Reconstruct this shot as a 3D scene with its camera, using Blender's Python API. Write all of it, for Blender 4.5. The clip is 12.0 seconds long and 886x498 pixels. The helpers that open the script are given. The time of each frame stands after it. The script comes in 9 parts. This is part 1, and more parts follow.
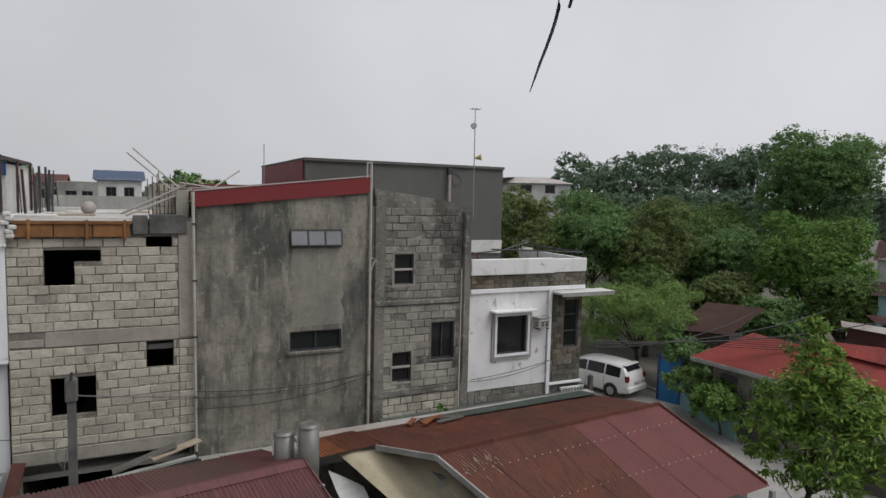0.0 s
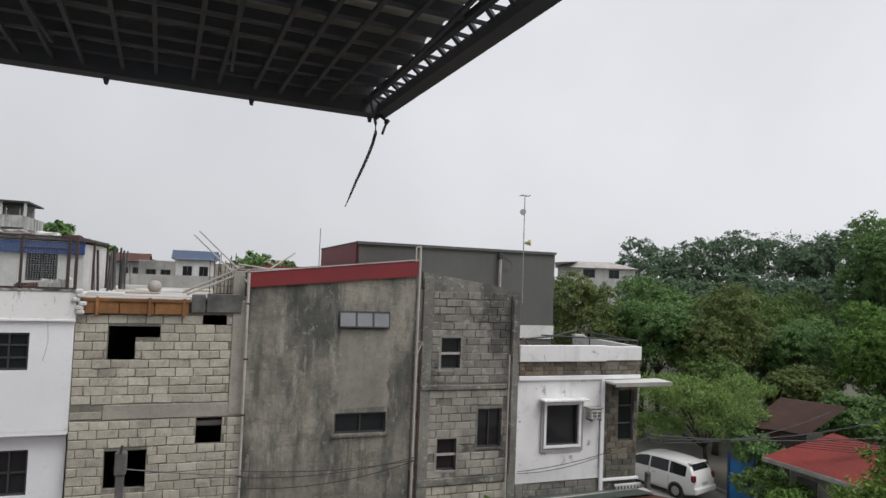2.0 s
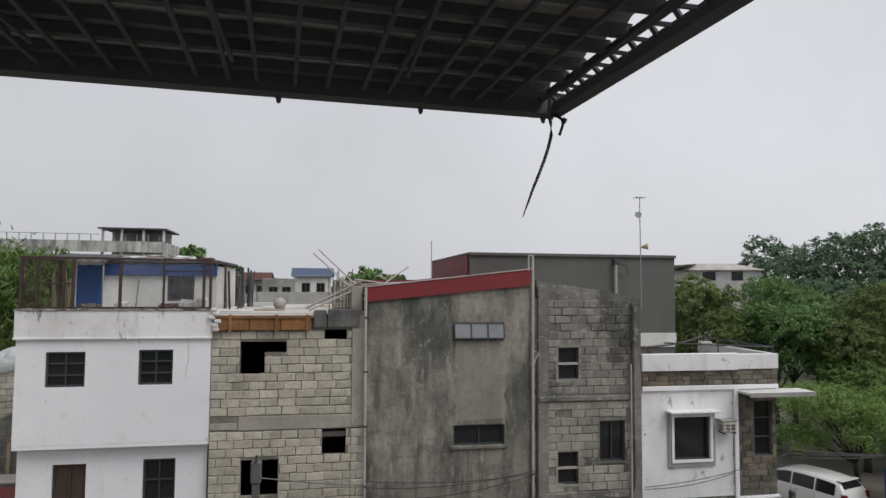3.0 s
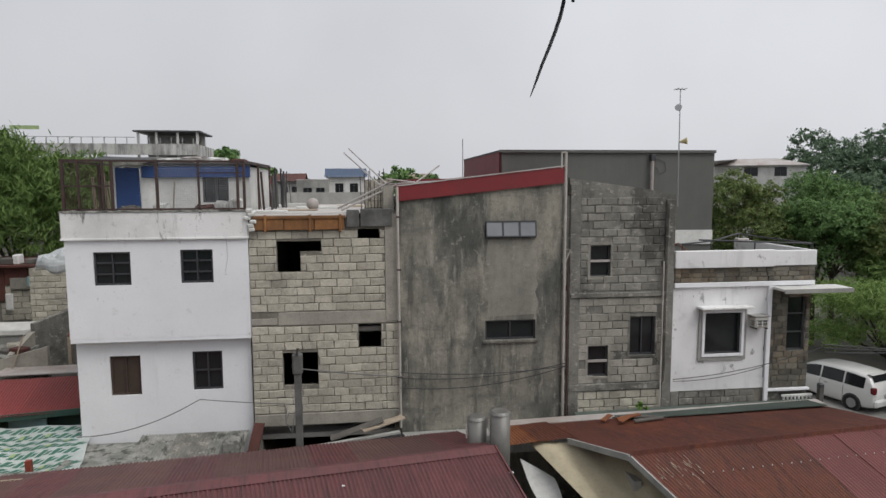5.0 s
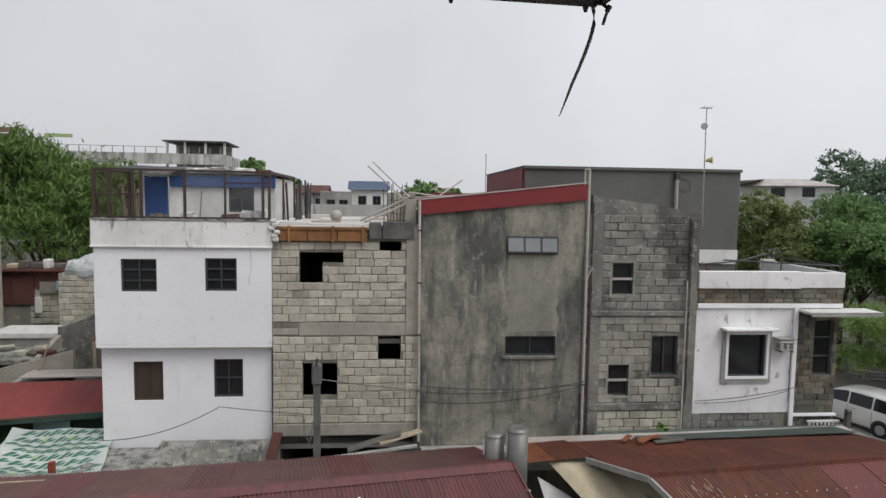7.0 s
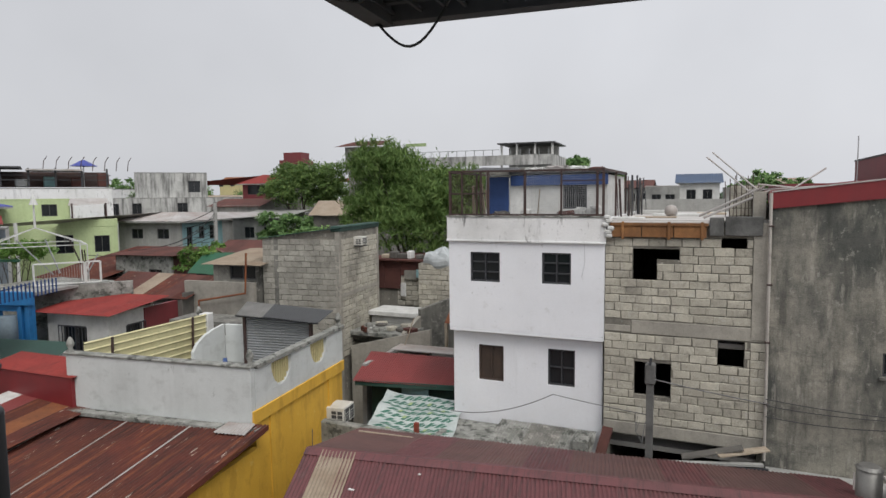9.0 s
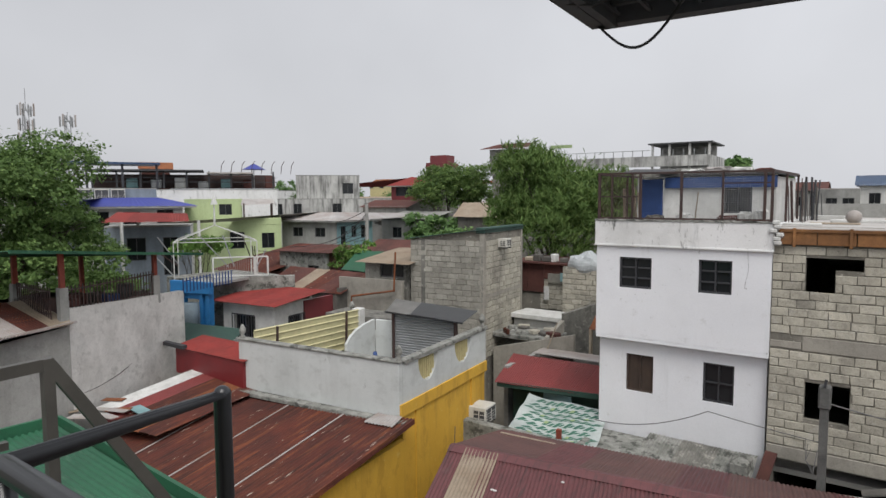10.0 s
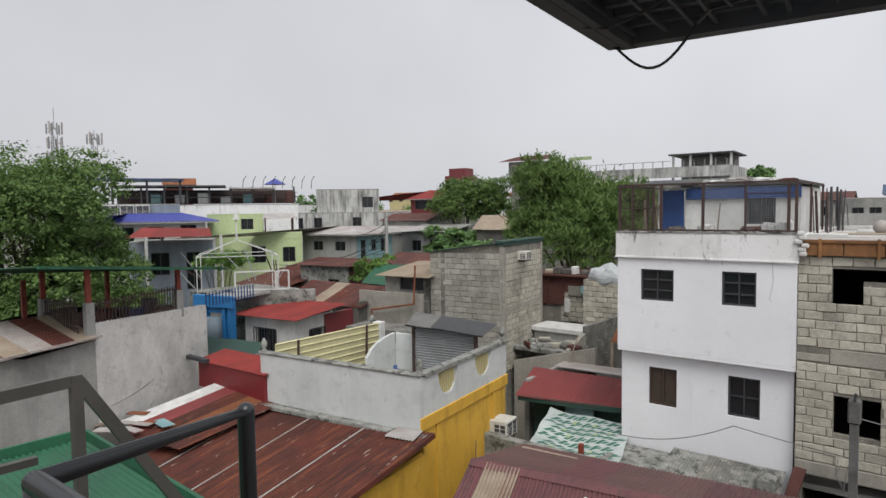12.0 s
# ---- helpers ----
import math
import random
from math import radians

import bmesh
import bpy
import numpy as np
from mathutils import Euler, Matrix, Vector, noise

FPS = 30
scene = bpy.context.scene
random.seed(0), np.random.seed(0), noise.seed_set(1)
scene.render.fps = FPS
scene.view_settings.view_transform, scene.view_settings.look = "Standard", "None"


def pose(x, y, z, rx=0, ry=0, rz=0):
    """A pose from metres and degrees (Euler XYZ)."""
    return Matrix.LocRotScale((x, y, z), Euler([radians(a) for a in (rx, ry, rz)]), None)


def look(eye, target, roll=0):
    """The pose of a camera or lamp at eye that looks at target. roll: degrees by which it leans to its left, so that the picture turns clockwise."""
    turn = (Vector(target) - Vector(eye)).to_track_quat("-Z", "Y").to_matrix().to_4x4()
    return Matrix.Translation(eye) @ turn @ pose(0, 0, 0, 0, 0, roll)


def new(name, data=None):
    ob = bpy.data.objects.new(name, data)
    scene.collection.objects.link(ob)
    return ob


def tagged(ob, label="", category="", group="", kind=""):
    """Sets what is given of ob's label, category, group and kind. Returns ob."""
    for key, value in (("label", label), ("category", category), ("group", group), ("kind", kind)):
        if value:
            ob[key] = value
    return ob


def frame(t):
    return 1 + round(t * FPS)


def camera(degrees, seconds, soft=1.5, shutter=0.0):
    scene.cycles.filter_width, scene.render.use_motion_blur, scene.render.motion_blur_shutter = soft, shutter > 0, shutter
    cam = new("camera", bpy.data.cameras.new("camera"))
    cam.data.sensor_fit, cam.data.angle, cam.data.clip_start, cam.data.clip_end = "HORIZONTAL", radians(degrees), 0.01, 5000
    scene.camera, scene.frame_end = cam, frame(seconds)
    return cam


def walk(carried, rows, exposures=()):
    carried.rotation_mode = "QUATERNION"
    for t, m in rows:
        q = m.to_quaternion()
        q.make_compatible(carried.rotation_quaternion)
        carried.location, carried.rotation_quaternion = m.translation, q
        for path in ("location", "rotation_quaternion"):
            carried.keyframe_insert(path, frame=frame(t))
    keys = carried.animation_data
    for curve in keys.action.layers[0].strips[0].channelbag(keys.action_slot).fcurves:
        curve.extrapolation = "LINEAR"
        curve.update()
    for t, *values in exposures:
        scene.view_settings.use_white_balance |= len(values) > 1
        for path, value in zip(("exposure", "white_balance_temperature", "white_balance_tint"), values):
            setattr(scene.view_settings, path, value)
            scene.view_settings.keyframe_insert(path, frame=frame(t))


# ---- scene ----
cam = camera(70.4, 12.0)
PATH = [
    (0, (0.755, 0.058, 8.944), (1.622, 1.853, 8.782), 1.4),
    (0.5, (0.86, -0.059, 8.987), (1.893, 1.65, 8.868), -0.2),
    (1, (0.917, -0.164, 9.007), (2.049, 1.479, 8.874), -1.1),
    (1.5, (0.99, -0.224, 9.014), (1.992, 1.506, 8.963), -0.9),
    (2, (1.127, -0.222, 8.996), (1.798, 1.66, 9.09), 2.3),
    (2.5, (1.105, -0.161, 8.999), (1.494, 1.799, 9.082), -2.1),
    (3, (1.025, -0.081, 9.005), (1.37, 1.886, 9.122), 0.4),
    (3.5, (1.011, -0.03, 8.998), (1.091, 1.967, 8.927), 0.4),
    (3.7, (1.042, -0.011, 8.988), (1.181, 1.979, 8.844), 1.7),
    (5.3, (1.089, -0.037, 8.987), (1.334, 1.937, 8.784), -0.4),
    (5.5, (1.075, -0.044, 8.988), (1.288, 1.935, 8.794), -0.2),
    (6, (1.063, -0.025, 8.991), (1.222, 1.958, 8.788), 0.4),
    (6.5, (1.073, 0.0, 8.993), (1.22, 1.987, 8.82), 0.7),
    (6.7, (1.074, -0.018, 8.989), (1.25, 1.967, 8.823), 0.9),
    (8.3, (0.962, -0.144, 8.985), (0.83, 1.848, 8.869), 1.2),
    (8.5, (0.915, -0.155, 8.985), (0.636, 1.822, 8.872), 1.5),
    (9, (0.754, -0.189, 8.99), (-0.044, 1.637, 8.817), -0.6),
    (9.5, (0.682, -0.248, 8.979), (-0.354, 1.452, 8.792), -1.0),
    (10, (0.629, -0.25, 8.998), (-0.554, 1.354, 8.835), -0.3),
    (10.5, (0.639, -0.259, 9.004), (-0.556, 1.337, 8.849), -0.3),
    (11, (0.638, -0.262, 9.01), (-0.598, 1.304, 8.868), -0.1),
    (11.5, (0.631, -0.261, 9.01), (-0.611, 1.301, 8.873), -0.1),
    (12, (0.637, -0.261, 9.012), (-0.597, 1.308, 8.89), -0.8),
]
EXPOSURE = [(0, -0.03), (0.5, 0.10), (1.0, 0.16), (1.5, 0.25), (2.5, 0.13), (3.5, 0.05), (5.5, 0.15), (6.5, 0.2), (8.5, 0.26), (9.0, 0.26), (9.5, 0.25), (10.5, 0.31), (12, 0.32)]
walk(cam, [(t, look(eye, target, roll)) for t, eye, target, roll in PATH], EXPOSURE)

# ---- world, sun and exposure ----
world = bpy.data.worlds.new("overcast_sky")
scene.world = world
world.use_nodes = True
wn, wl = world.node_tree.nodes, world.node_tree.links
sky = wn.new("ShaderNodeTexSky")
sky.sky_type = "NISHITA"
sky.sun_disc = False
sky.sun_elevation = radians(56)
sky.sun_rotation = radians(135)
sky.air_density, sky.dust_density, sky.ozone_density = 1.5, 4.0, 1.0
pale = wn.new("ShaderNodeHueSaturation")
pale.inputs["Saturation"].default_value = 0.25
pale.inputs["Value"].default_value = 0.11
cloud = wn.new("ShaderNodeMixRGB")
cloud.inputs[0].default_value = 0.86
cloud.inputs[2].default_value = (0.595, 0.605, 0.64, 1)
wl.new(sky.outputs[0], pale.inputs["Color"])
wl.new(pale.outputs[0], cloud.inputs[1])
# thin overcast: soft large cloud forms, brighter towards the sun's side
way = wn.new("ShaderNodeTexCoord").outputs["Generated"]
split = wn.new("ShaderNodeSeparateXYZ")
wl.new(way, split.inputs[0])
side = wn.new("ShaderNodeMapRange")
side.inputs["From Min"].default_value, side.inputs["From Max"].default_value = -0.9, 0.9
side.inputs["To Min"].default_value, side.inputs["To Max"].default_value = 0.87, 1.22
wl.new(split.outputs[0], side.inputs[0])
puff = wn.new("ShaderNodeTexNoise")
puff.inputs["Scale"].default_value, puff.inputs["Detail"].default_value = 2.2, 4.0
wl.new(way, puff.inputs["Vector"])
soft_cloud = wn.new("ShaderNodeMapRange")
soft_cloud.inputs["From Min"].default_value, soft_cloud.inputs["From Max"].default_value = 0.3, 0.7
soft_cloud.inputs["To Min"].default_value, soft_cloud.inputs["To Max"].default_value = 0.93, 1.07
wl.new(puff.outputs[0], soft_cloud.inputs[0])
veil = wn.new("ShaderNodeMath")
veil.operation = "MULTIPLY"
wl.new(side.outputs[0], veil.inputs[0])
wl.new(soft_cloud.outputs[0], veil.inputs[1])
bright = wn.new("ShaderNodeMixRGB")
bright.blend_type = "MULTIPLY"
bright.inputs[0].default_value = 1.0
wl.new(cloud.outputs[0], bright.inputs[1])
wl.new(veil.outputs[0], bright.inputs[2])
wl.new(bright.outputs[0], wn["Background"].inputs[0])
wn["Background"].inputs[1].default_value = 1.0
sun = new("sun", bpy.data.lights.new("sun", "SUN"))
sun.data.energy, sun.data.angle, sun.data.color = 1.7, radians(35), (1.0, 0.97, 0.93)
sun.matrix_world = look((20, -20, 40), (0, 0, 0))


# ---- materials ----
def nodes_of(name):
    m = bpy.data.materials.new(name)
    m.use_nodes = True
    nt = m.node_tree
    return m, nt, nt.nodes["Principled BSDF"]


def noise_node(nt, co, scale, detail=4, stretch=None, rough=0.6, turn=0.0):
    if turn:
        mp = nt.nodes.new("ShaderNodeMapping")
        mp.inputs["Rotation"].default_value = (0, 0, -radians(turn))
        nt.links.new(co, mp.inputs["Vector"])
        co = mp.outputs[0]
    if stretch:
        mp = nt.nodes.new("ShaderNodeMapping")
        mp.inputs["Scale"].default_value = stretch
        nt.links.new(co, mp.inputs["Vector"])
        co = mp.outputs[0]
    n = nt.nodes.new("ShaderNodeTexNoise")
    n.inputs["Scale"].default_value, n.inputs["Detail"].default_value, n.inputs["Roughness"].default_value = scale, detail, rough
    nt.links.new(co, n.inputs["Vector"])
    return n.outputs["Fac"]


def ramp(nt, fac, stops):
    r = nt.nodes.new("ShaderNodeValToRGB")
    e = r.color_ramp.elements
    while len(e) < len(stops):
        e.new(0.5)
    for el, (p, v) in zip(e, stops):
        el.position = p
        el.color = (v, v, v, 1) if isinstance(v, (int, float)) else (*v, 1)
    nt.links.new(fac, r.inputs[0])
    return r.outputs[0]


def mixed(nt, fac, a, b, mode="MIX"):
    m = nt.nodes.new("ShaderNodeMixRGB")
    m.blend_type = mode
    for sock, v in zip(m.inputs, (fac, a, b)):
        if isinstance(v, (int, float)):
            sock.default_value = v
        elif isinstance(v, tuple):
            sock.default_value = (*v, 1)
        else:
            nt.links.new(v, sock)
    return m.outputs[0]


def surface(name, base, second=None, stain=None, stain_amount=0.0, streak=0.0, scale=1.2, rough=0.85, bump=0.15, vary=0.0,
            grain=0.15, metal=0.0, spots=None, spot_at=0.62, island=0.0, streak_at=(0.45, 0.75), peel=None, peel_at=0.62, stretch=(3.0, 0.3, 1.0), gloss=0.5, layers=(), turn=0.0):
    """Weathered surface: two blotch scales, vertical streaks, speckle, fine grain, bump and variation from piece to piece."""
    m, nt, bs = nodes_of(name)
    co = nt.nodes.new("ShaderNodeNewGeometry").outputs["Position"]
    second = second or tuple(c * 0.8 for c in base)
    col = mixed(nt, ramp(nt, noise_node(nt, co, scale, 6), [(0.35, 0.0), (0.65, 1.0)]), base, second)
    if stain and stain_amount:
        col = mixed(nt, ramp(nt, noise_node(nt, co, scale * 0.45, 8, rough=0.7), [(0.48, 0.0), (0.72, stain_amount)]), col, stain)
    if stain and streak:
        s = noise_node(nt, co, 2.2, 5, (1.0, 1.0, 0.12), 0.65)
        col = mixed(nt, ramp(nt, s, [(streak_at[0], 0.0), (streak_at[1], streak)]), col, stain)
    if spots:
        col = mixed(nt, ramp(nt, noise_node(nt, co, scale * 3.5, 7, rough=0.75), [(spot_at, 0.0), (spot_at + 0.06, 1.0)]), col, spots)
    if peel:
        col = mixed(nt, ramp(nt, noise_node(nt, co, 2.6, 6, stretch, 0.7, turn), [(peel_at, 0.0), (peel_at + 0.05, 1.0)]), col, peel)
    for tint, size, pull, lo, hi, amount in layers:
        col = mixed(nt, ramp(nt, noise_node(nt, co, size, 7, pull, 0.68, turn), [(lo, 0.0), (hi, amount)]), col, tint)
    fine = noise_node(nt, co, 38, 3)
    if grain:
        col = mixed(nt, grain, col, ramp(nt, fine, [(0.3, 0.25), (0.7, 1.0)]), "MULTIPLY")
    if grain > 0.1:
        grime = noise_node(nt, co, 7.5, 7, rough=0.78)
        col = mixed(nt, min(0.75, 0.3 + grain), col, ramp(nt, grime, [(0.34, 0.62), (0.5, 0.95), (0.68, 1.0)]), "MULTIPLY")
    if vary or island:
        if vary:
            rnd = nt.nodes.new("ShaderNodeObjectInfo").outputs["Random"]
        else:
            rnd = nt.nodes.new("ShaderNodeNewGeometry").outputs["Random Per Island"]
        v = vary or island
        col = mixed(nt, 1.0, col, ramp(nt, rnd, [(0.0, 1.0 - v), (1.0, 1.0)]), "MULTIPLY")
    nt.links.new(col, bs.inputs["Base Color"])
    bs.inputs["Specular IOR Level"].default_value = gloss
    bs.inputs["Roughness"].default_value, bs.inputs["Metallic"].default_value = rough, metal
    if bump:
        b = nt.nodes.new("ShaderNodeBump")
        b.inputs["Strength"].default_value, b.inputs["Distance"].default_value = bump, 0.02
        nt.links.new(mixed(nt, 0.4, fine, noise_node(nt, co, 9, 5)), b.inputs["Height"])
        nt.links.new(b.outputs[0], bs.inputs["Normal"])
    return m


def leafy(name, a, b, dark):
    """Foliage: each leaf its own green, some light let through."""
    m, nt, bs = nodes_of(name)
    geo = nt.nodes.new("ShaderNodeNewGeometry")
    col = ramp(nt, geo.outputs["Random Per Island"], [(0.0, dark), (0.5, a), (1.0, b)])
    col = mixed(nt, ramp(nt, noise_node(nt, geo.outputs["Position"], 0.5, 3), [(0.35, 0.0), (0.65, 0.6)]), col, a)
    nt.links.new(col, bs.inputs["Base Color"])
    bs.inputs["Roughness"].default_value = 0.6
    bs.inputs["Specular IOR Level"].default_value = 0.2
    tr = nt.nodes.new("ShaderNodeBsdfTranslucent")
    nt.links.new(col, tr.inputs[0])
    mx = nt.nodes.new("ShaderNodeMixShader")
    mx.inputs[0].default_value = 0.3
    nt.links.new(bs.outputs[0], mx.inputs[1])
    nt.links.new(tr.outputs[0], mx.inputs[2])
    nt.links.new(mx.outputs[0], nt.nodes["Material Output"].inputs[0])
    return m


WHITE = surface("white_paint", (0.80, 0.81, 0.84), (0.745, 0.755, 0.785), (0.32, 0.32, 0.30), 0.12, 0.25, 0.5, 0.8, 0.12, grain=0.08, streak_at=(0.58, 0.78), layers=(((0.52, 0.52, 0.51), 3.0, None, 0.60, 0.68, 0.35), ((0.30, 0.30, 0.28), 9.0, (1, 1, 0.6), 0.66, 0.70, 0.5)))
WHITE_OLD = surface("old_white_paint", (0.79, 0.79, 0.79), (0.72, 0.72, 0.71), (0.16, 0.16, 0.15), 0.35, 0.55, 0.9, 0.85, 0.2, grain=0.1, streak_at=(0.56, 0.72), layers=(((0.05, 0.05, 0.046), 2.2, (1.4, 1.0, 0.45), 0.60, 0.68, 0.8), ((0.40, 0.40, 0.38), 6.0, None, 0.60, 0.66, 0.5)))
WHITE_STREAKED = surface("rain_streaked_white", (0.60, 0.60, 0.58), (0.44, 0.44, 0.42), (0.09, 0.09, 0.085), 0.65, 0.9, 0.6, 0.9, 0.15, grain=0.12, streak_at=(0.45, 0.66))
WHITE_DUSTY = surface("dusty_white_paint", (0.72, 0.72, 0.70), (0.60, 0.60, 0.58), (0.30, 0.30, 0.28), 0.35, 0.3, 1.5, 0.85, 0.1)
BLOCK = surface("concrete_block", (0.64, 0.605, 0.505), (0.54, 0.51, 0.425), (0.30, 0.28, 0.24), 0.55, 0.0, 1.6, 0.95, 0.7, vary=0.26, grain=0.35, layers=(((0.24, 0.225, 0.195), 1.1, (1, 1, 0.6), 0.52, 0.64, 0.5), ((0.68, 0.66, 0.60), 4.0, None, 0.58, 0.66, 0.5), ((0.16, 0.15, 0.135), 7.0, None, 0.62, 0.68, 0.6)))
BLOCK_OLD = surface("old_concrete_block", (0.36, 0.35, 0.31), (0.26, 0.253, 0.225), (0.085, 0.085, 0.078), 0.7, 0.25, 1.5, 0.95, 0.6, vary=0.35, grain=0.35, layers=(((0.05, 0.05, 0.045), 0.8, (1, 1, 0.8), 0.50, 0.60, 0.7), ((0.50, 0.485, 0.43), 5.0, (1, 1, 1.5), 0.57, 0.63, 0.6)))
MORTAR = surface("mortar", (0.31, 0.29, 0.245), (0.21, 0.197, 0.168), (0.075, 0.072, 0.062), 0.7, 0.3, 1.5, 0.95, 0.4, grain=0.3, layers=(((0.52, 0.50, 0.44), 6.0, None, 0.58, 0.64, 0.7),))
MORTAR_OLD = surface("old_mortar", (0.29, 0.282, 0.25), (0.20, 0.195, 0.175), (0.065, 0.065, 0.06), 0.7, 0.5, 1.1, 0.95, 0.5, grain=0.35, layers=(((0.05, 0.05, 0.045), 0.8, (1, 1, 0.8), 0.50, 0.60, 0.65), ((0.46, 0.445, 0.40), 5.0, (1, 1, 1.5), 0.57, 0.63, 0.6)))
BAND = surface("rough_concrete_band", (0.42, 0.395, 0.34), (0.33, 0.31, 0.27), (0.15, 0.145, 0.13), 0.6, 0.3, 1.2, 0.95, 0.4, grain=0.25)
GREY = surface("stained_cement_plaster", (0.262, 0.249, 0.214), (0.19, 0.183, 0.159), (0.06, 0.06, 0.055), 0.7, 0.6, 0.7, 0.92, 0.5, grain=0.35, spots=(0.36, 0.345, 0.31), spot_at=0.67, streak_at=(0.52, 0.72), layers=(((0.38, 0.358, 0.298), 0.5, (1, 1, 1.0), 0.44, 0.62, 0.8), ((0.072, 0.078, 0.071), 0.55, (1.4, 1, 0.5), 0.49, 0.61, 0.88), ((0.12, 0.117, 0.106), 1.3, (0.6, 1, 1.8), 0.54, 0.62, 0.55), ((0.05, 0.05, 0.046), 2.2, (1.6, 1, 0.16), 0.53, 0.66, 0.6), ((0.42, 0.40, 0.345), 3.0, (1.4, 1, 0.3), 0.57, 0.65, 0.55), ((0.42, 0.405, 0.36), 6.0, None, 0.60, 0.66, 0.5), ((0.12, 0.117, 0.106), 9.0, None, 0.60, 0.66, 0.4)))
PATCH = surface("newer_cement_patch", (0.33, 0.315, 0.27), (0.27, 0.26, 0.225), (0.10, 0.098, 0.09), 0.55, 0.4, 0.8, 0.92, 0.4, grain=0.3, layers=(((0.09, 0.088, 0.08), 1.6, (1.5, 1, 0.4), 0.58, 0.70, 0.6), ((0.42, 0.405, 0.36), 6.0, None, 0.60, 0.66, 0.5)))
PALEWALL = surface("pale_weathered_plaster", (0.74, 0.73, 0.70), (0.60, 0.595, 0.57), (0.34, 0.335, 0.315), 0.6, 0.12, 1.3, 0.92, 0.3, grain=0.2, layers=(((0.36, 0.355, 0.335), 2.8, None, 0.56, 0.66, 0.6), ((0.16, 0.16, 0.15), 0.8, (1, 1, 0.5), 0.64, 0.72, 0.5)))
CEMENT = surface("weathered_cement", (0.42, 0.42, 0.40), (0.33, 0.33, 0.31), (0.13, 0.13, 0.125), 0.6, 0.4, 0.8, 0.92, 0.25, grain=0.2)
DARKWALL = surface("dark_grey_paint", (0.105, 0.105, 0.098), (0.085, 0.085, 0.08), (0.16, 0.16, 0.15), 0.35, 0.2, 0.4, 0.8, 0.1, grain=0.1)
MAROON = surface("maroon_paint", (0.20, 0.035, 0.04), (0.16, 0.03, 0.035), (0.08, 0.03, 0.03), 0.4, 0.2, 0.8, 0.6, 0.08, grain=0.1)
REDTRIM = surface("red_painted_metal", (0.21, 0.018, 0.022), (0.17, 0.016, 0.02), (0.10, 0.03, 0.03), 0.3, 0.25, 1.0, 0.5, 0.05, grain=0.08)
ROOF_L = surface("maroon_roof_paint", (0.155, 0.052, 0.055), (0.125, 0.045, 0.048), (0.075, 0.05, 0.045), 0.45, 0.0, 0.9, 0.6, 0.06, vary=0.14, grain=0.12, spots=(0.3, 0.22, 0.2), spot_at=0.75, peel=(0.10, 0.045, 0.045), peel_at=0.60, turn=9.0, layers=(((0.05, 0.028, 0.028), 5.0, (3.2, 0.1, 1), 0.50, 0.64, 0.6), ((0.24, 0.17, 0.15), 1.2, (1.0, 0.4, 1), 0.62, 0.74, 0.4)))
ROOF_FAR = surface("dusty_maroon_roof_paint", (0.15, 0.075, 0.068), (0.115, 0.06, 0.055), (0.09, 0.065, 0.055), 0.5, 0.0, 1.1, 0.7, 0.06, vary=0.12, grain=0.15)
ROOF_R = surface("rusty_red_roof", (0.155, 0.048, 0.032), (0.115, 0.04, 0.028), (0.22, 0.075, 0.025), 0.5, 0.0, 1.0, 0.7, 0.08, vary=0.12, grain=0.15, spots=(0.33, 0.25, 0.2), spot_at=0.76, peel=(0.09, 0.04, 0.03), peel_at=0.60, layers=(((0.05, 0.024, 0.02), 5.0, (3.2, 0.1, 1), 0.50, 0.64, 0.65), ((0.25, 0.09, 0.035), 3.0, (2.6, 0.2, 1), 0.58, 0.70, 0.55), ((0.36, 0.26, 0.21), 3.0, (2.2, 0.3, 1), 0.66, 0.72, 0.6)))
ROOF_NEW = surface("red_roof_sheet_newer", (0.19, 0.062, 0.058), (0.165, 0.052, 0.05), (0.11, 0.05, 0.045), 0.3, 0.0, 0.9, 0.6, 0.05, vary=0.1, grain=0.1)
RUST = surface("rusted_roof_sheet", (0.135, 0.029, 0.016), (0.080, 0.021, 0.014), (0.20, 0.055, 0.020), 0.5, 0.0, 1.1, 0.8, 0.12, vary=0.25, grain=0.3, spots=(0.46, 0.36, 0.29), spot_at=0.76, peel=(0.52, 0.42, 0.35), peel_at=0.645, stretch=(4.5, 0.45, 1.0), turn=7.0, layers=(((0.04, 0.015, 0.011), 5.0, (3.6, 0.10, 1), 0.49, 0.61, 0.65), ((0.27, 0.08, 0.028), 4.0, (2.6, 0.12, 1), 0.54, 0.64, 0.55), ((0.58, 0.48, 0.40), 5.0, (4.0, 0.35, 1), 0.645, 0.68, 0.9)))
ORANGE_RUST = surface("orange_rust", (0.30, 0.11, 0.04), (0.20, 0.065, 0.028), (0.10, 0.045, 0.03), 0.6, 0.0, 1.6, 0.9, 0.1, grain=0.25, spots=(0.5, 0.42, 0.36), spot_at=0.70)
TAN = surface("faded_tan_sheet", (0.36, 0.30, 0.23), (0.28, 0.22, 0.16), (0.18, 0.10, 0.06), 0.5, 0.0, 1.2, 0.8, 0.08, grain=0.2, spots=(0.22, 0.08, 0.04), spot_at=0.68)
REDROOF = surface("faded_red_roof", (0.34, 0.052, 0.044), (0.28, 0.046, 0.04), (0.18, 0.05, 0.04), 0.5, 0.0, 0.9, 0.75, 0.06, vary=0.25, grain=0.2, spots=(0.45, 0.24, 0.21), spot_at=0.70, gloss=0.3, layers=(((0.10, 0.035, 0.03), 4.0, (3.0, 0.3, 1), 0.54, 0.66, 0.5),))
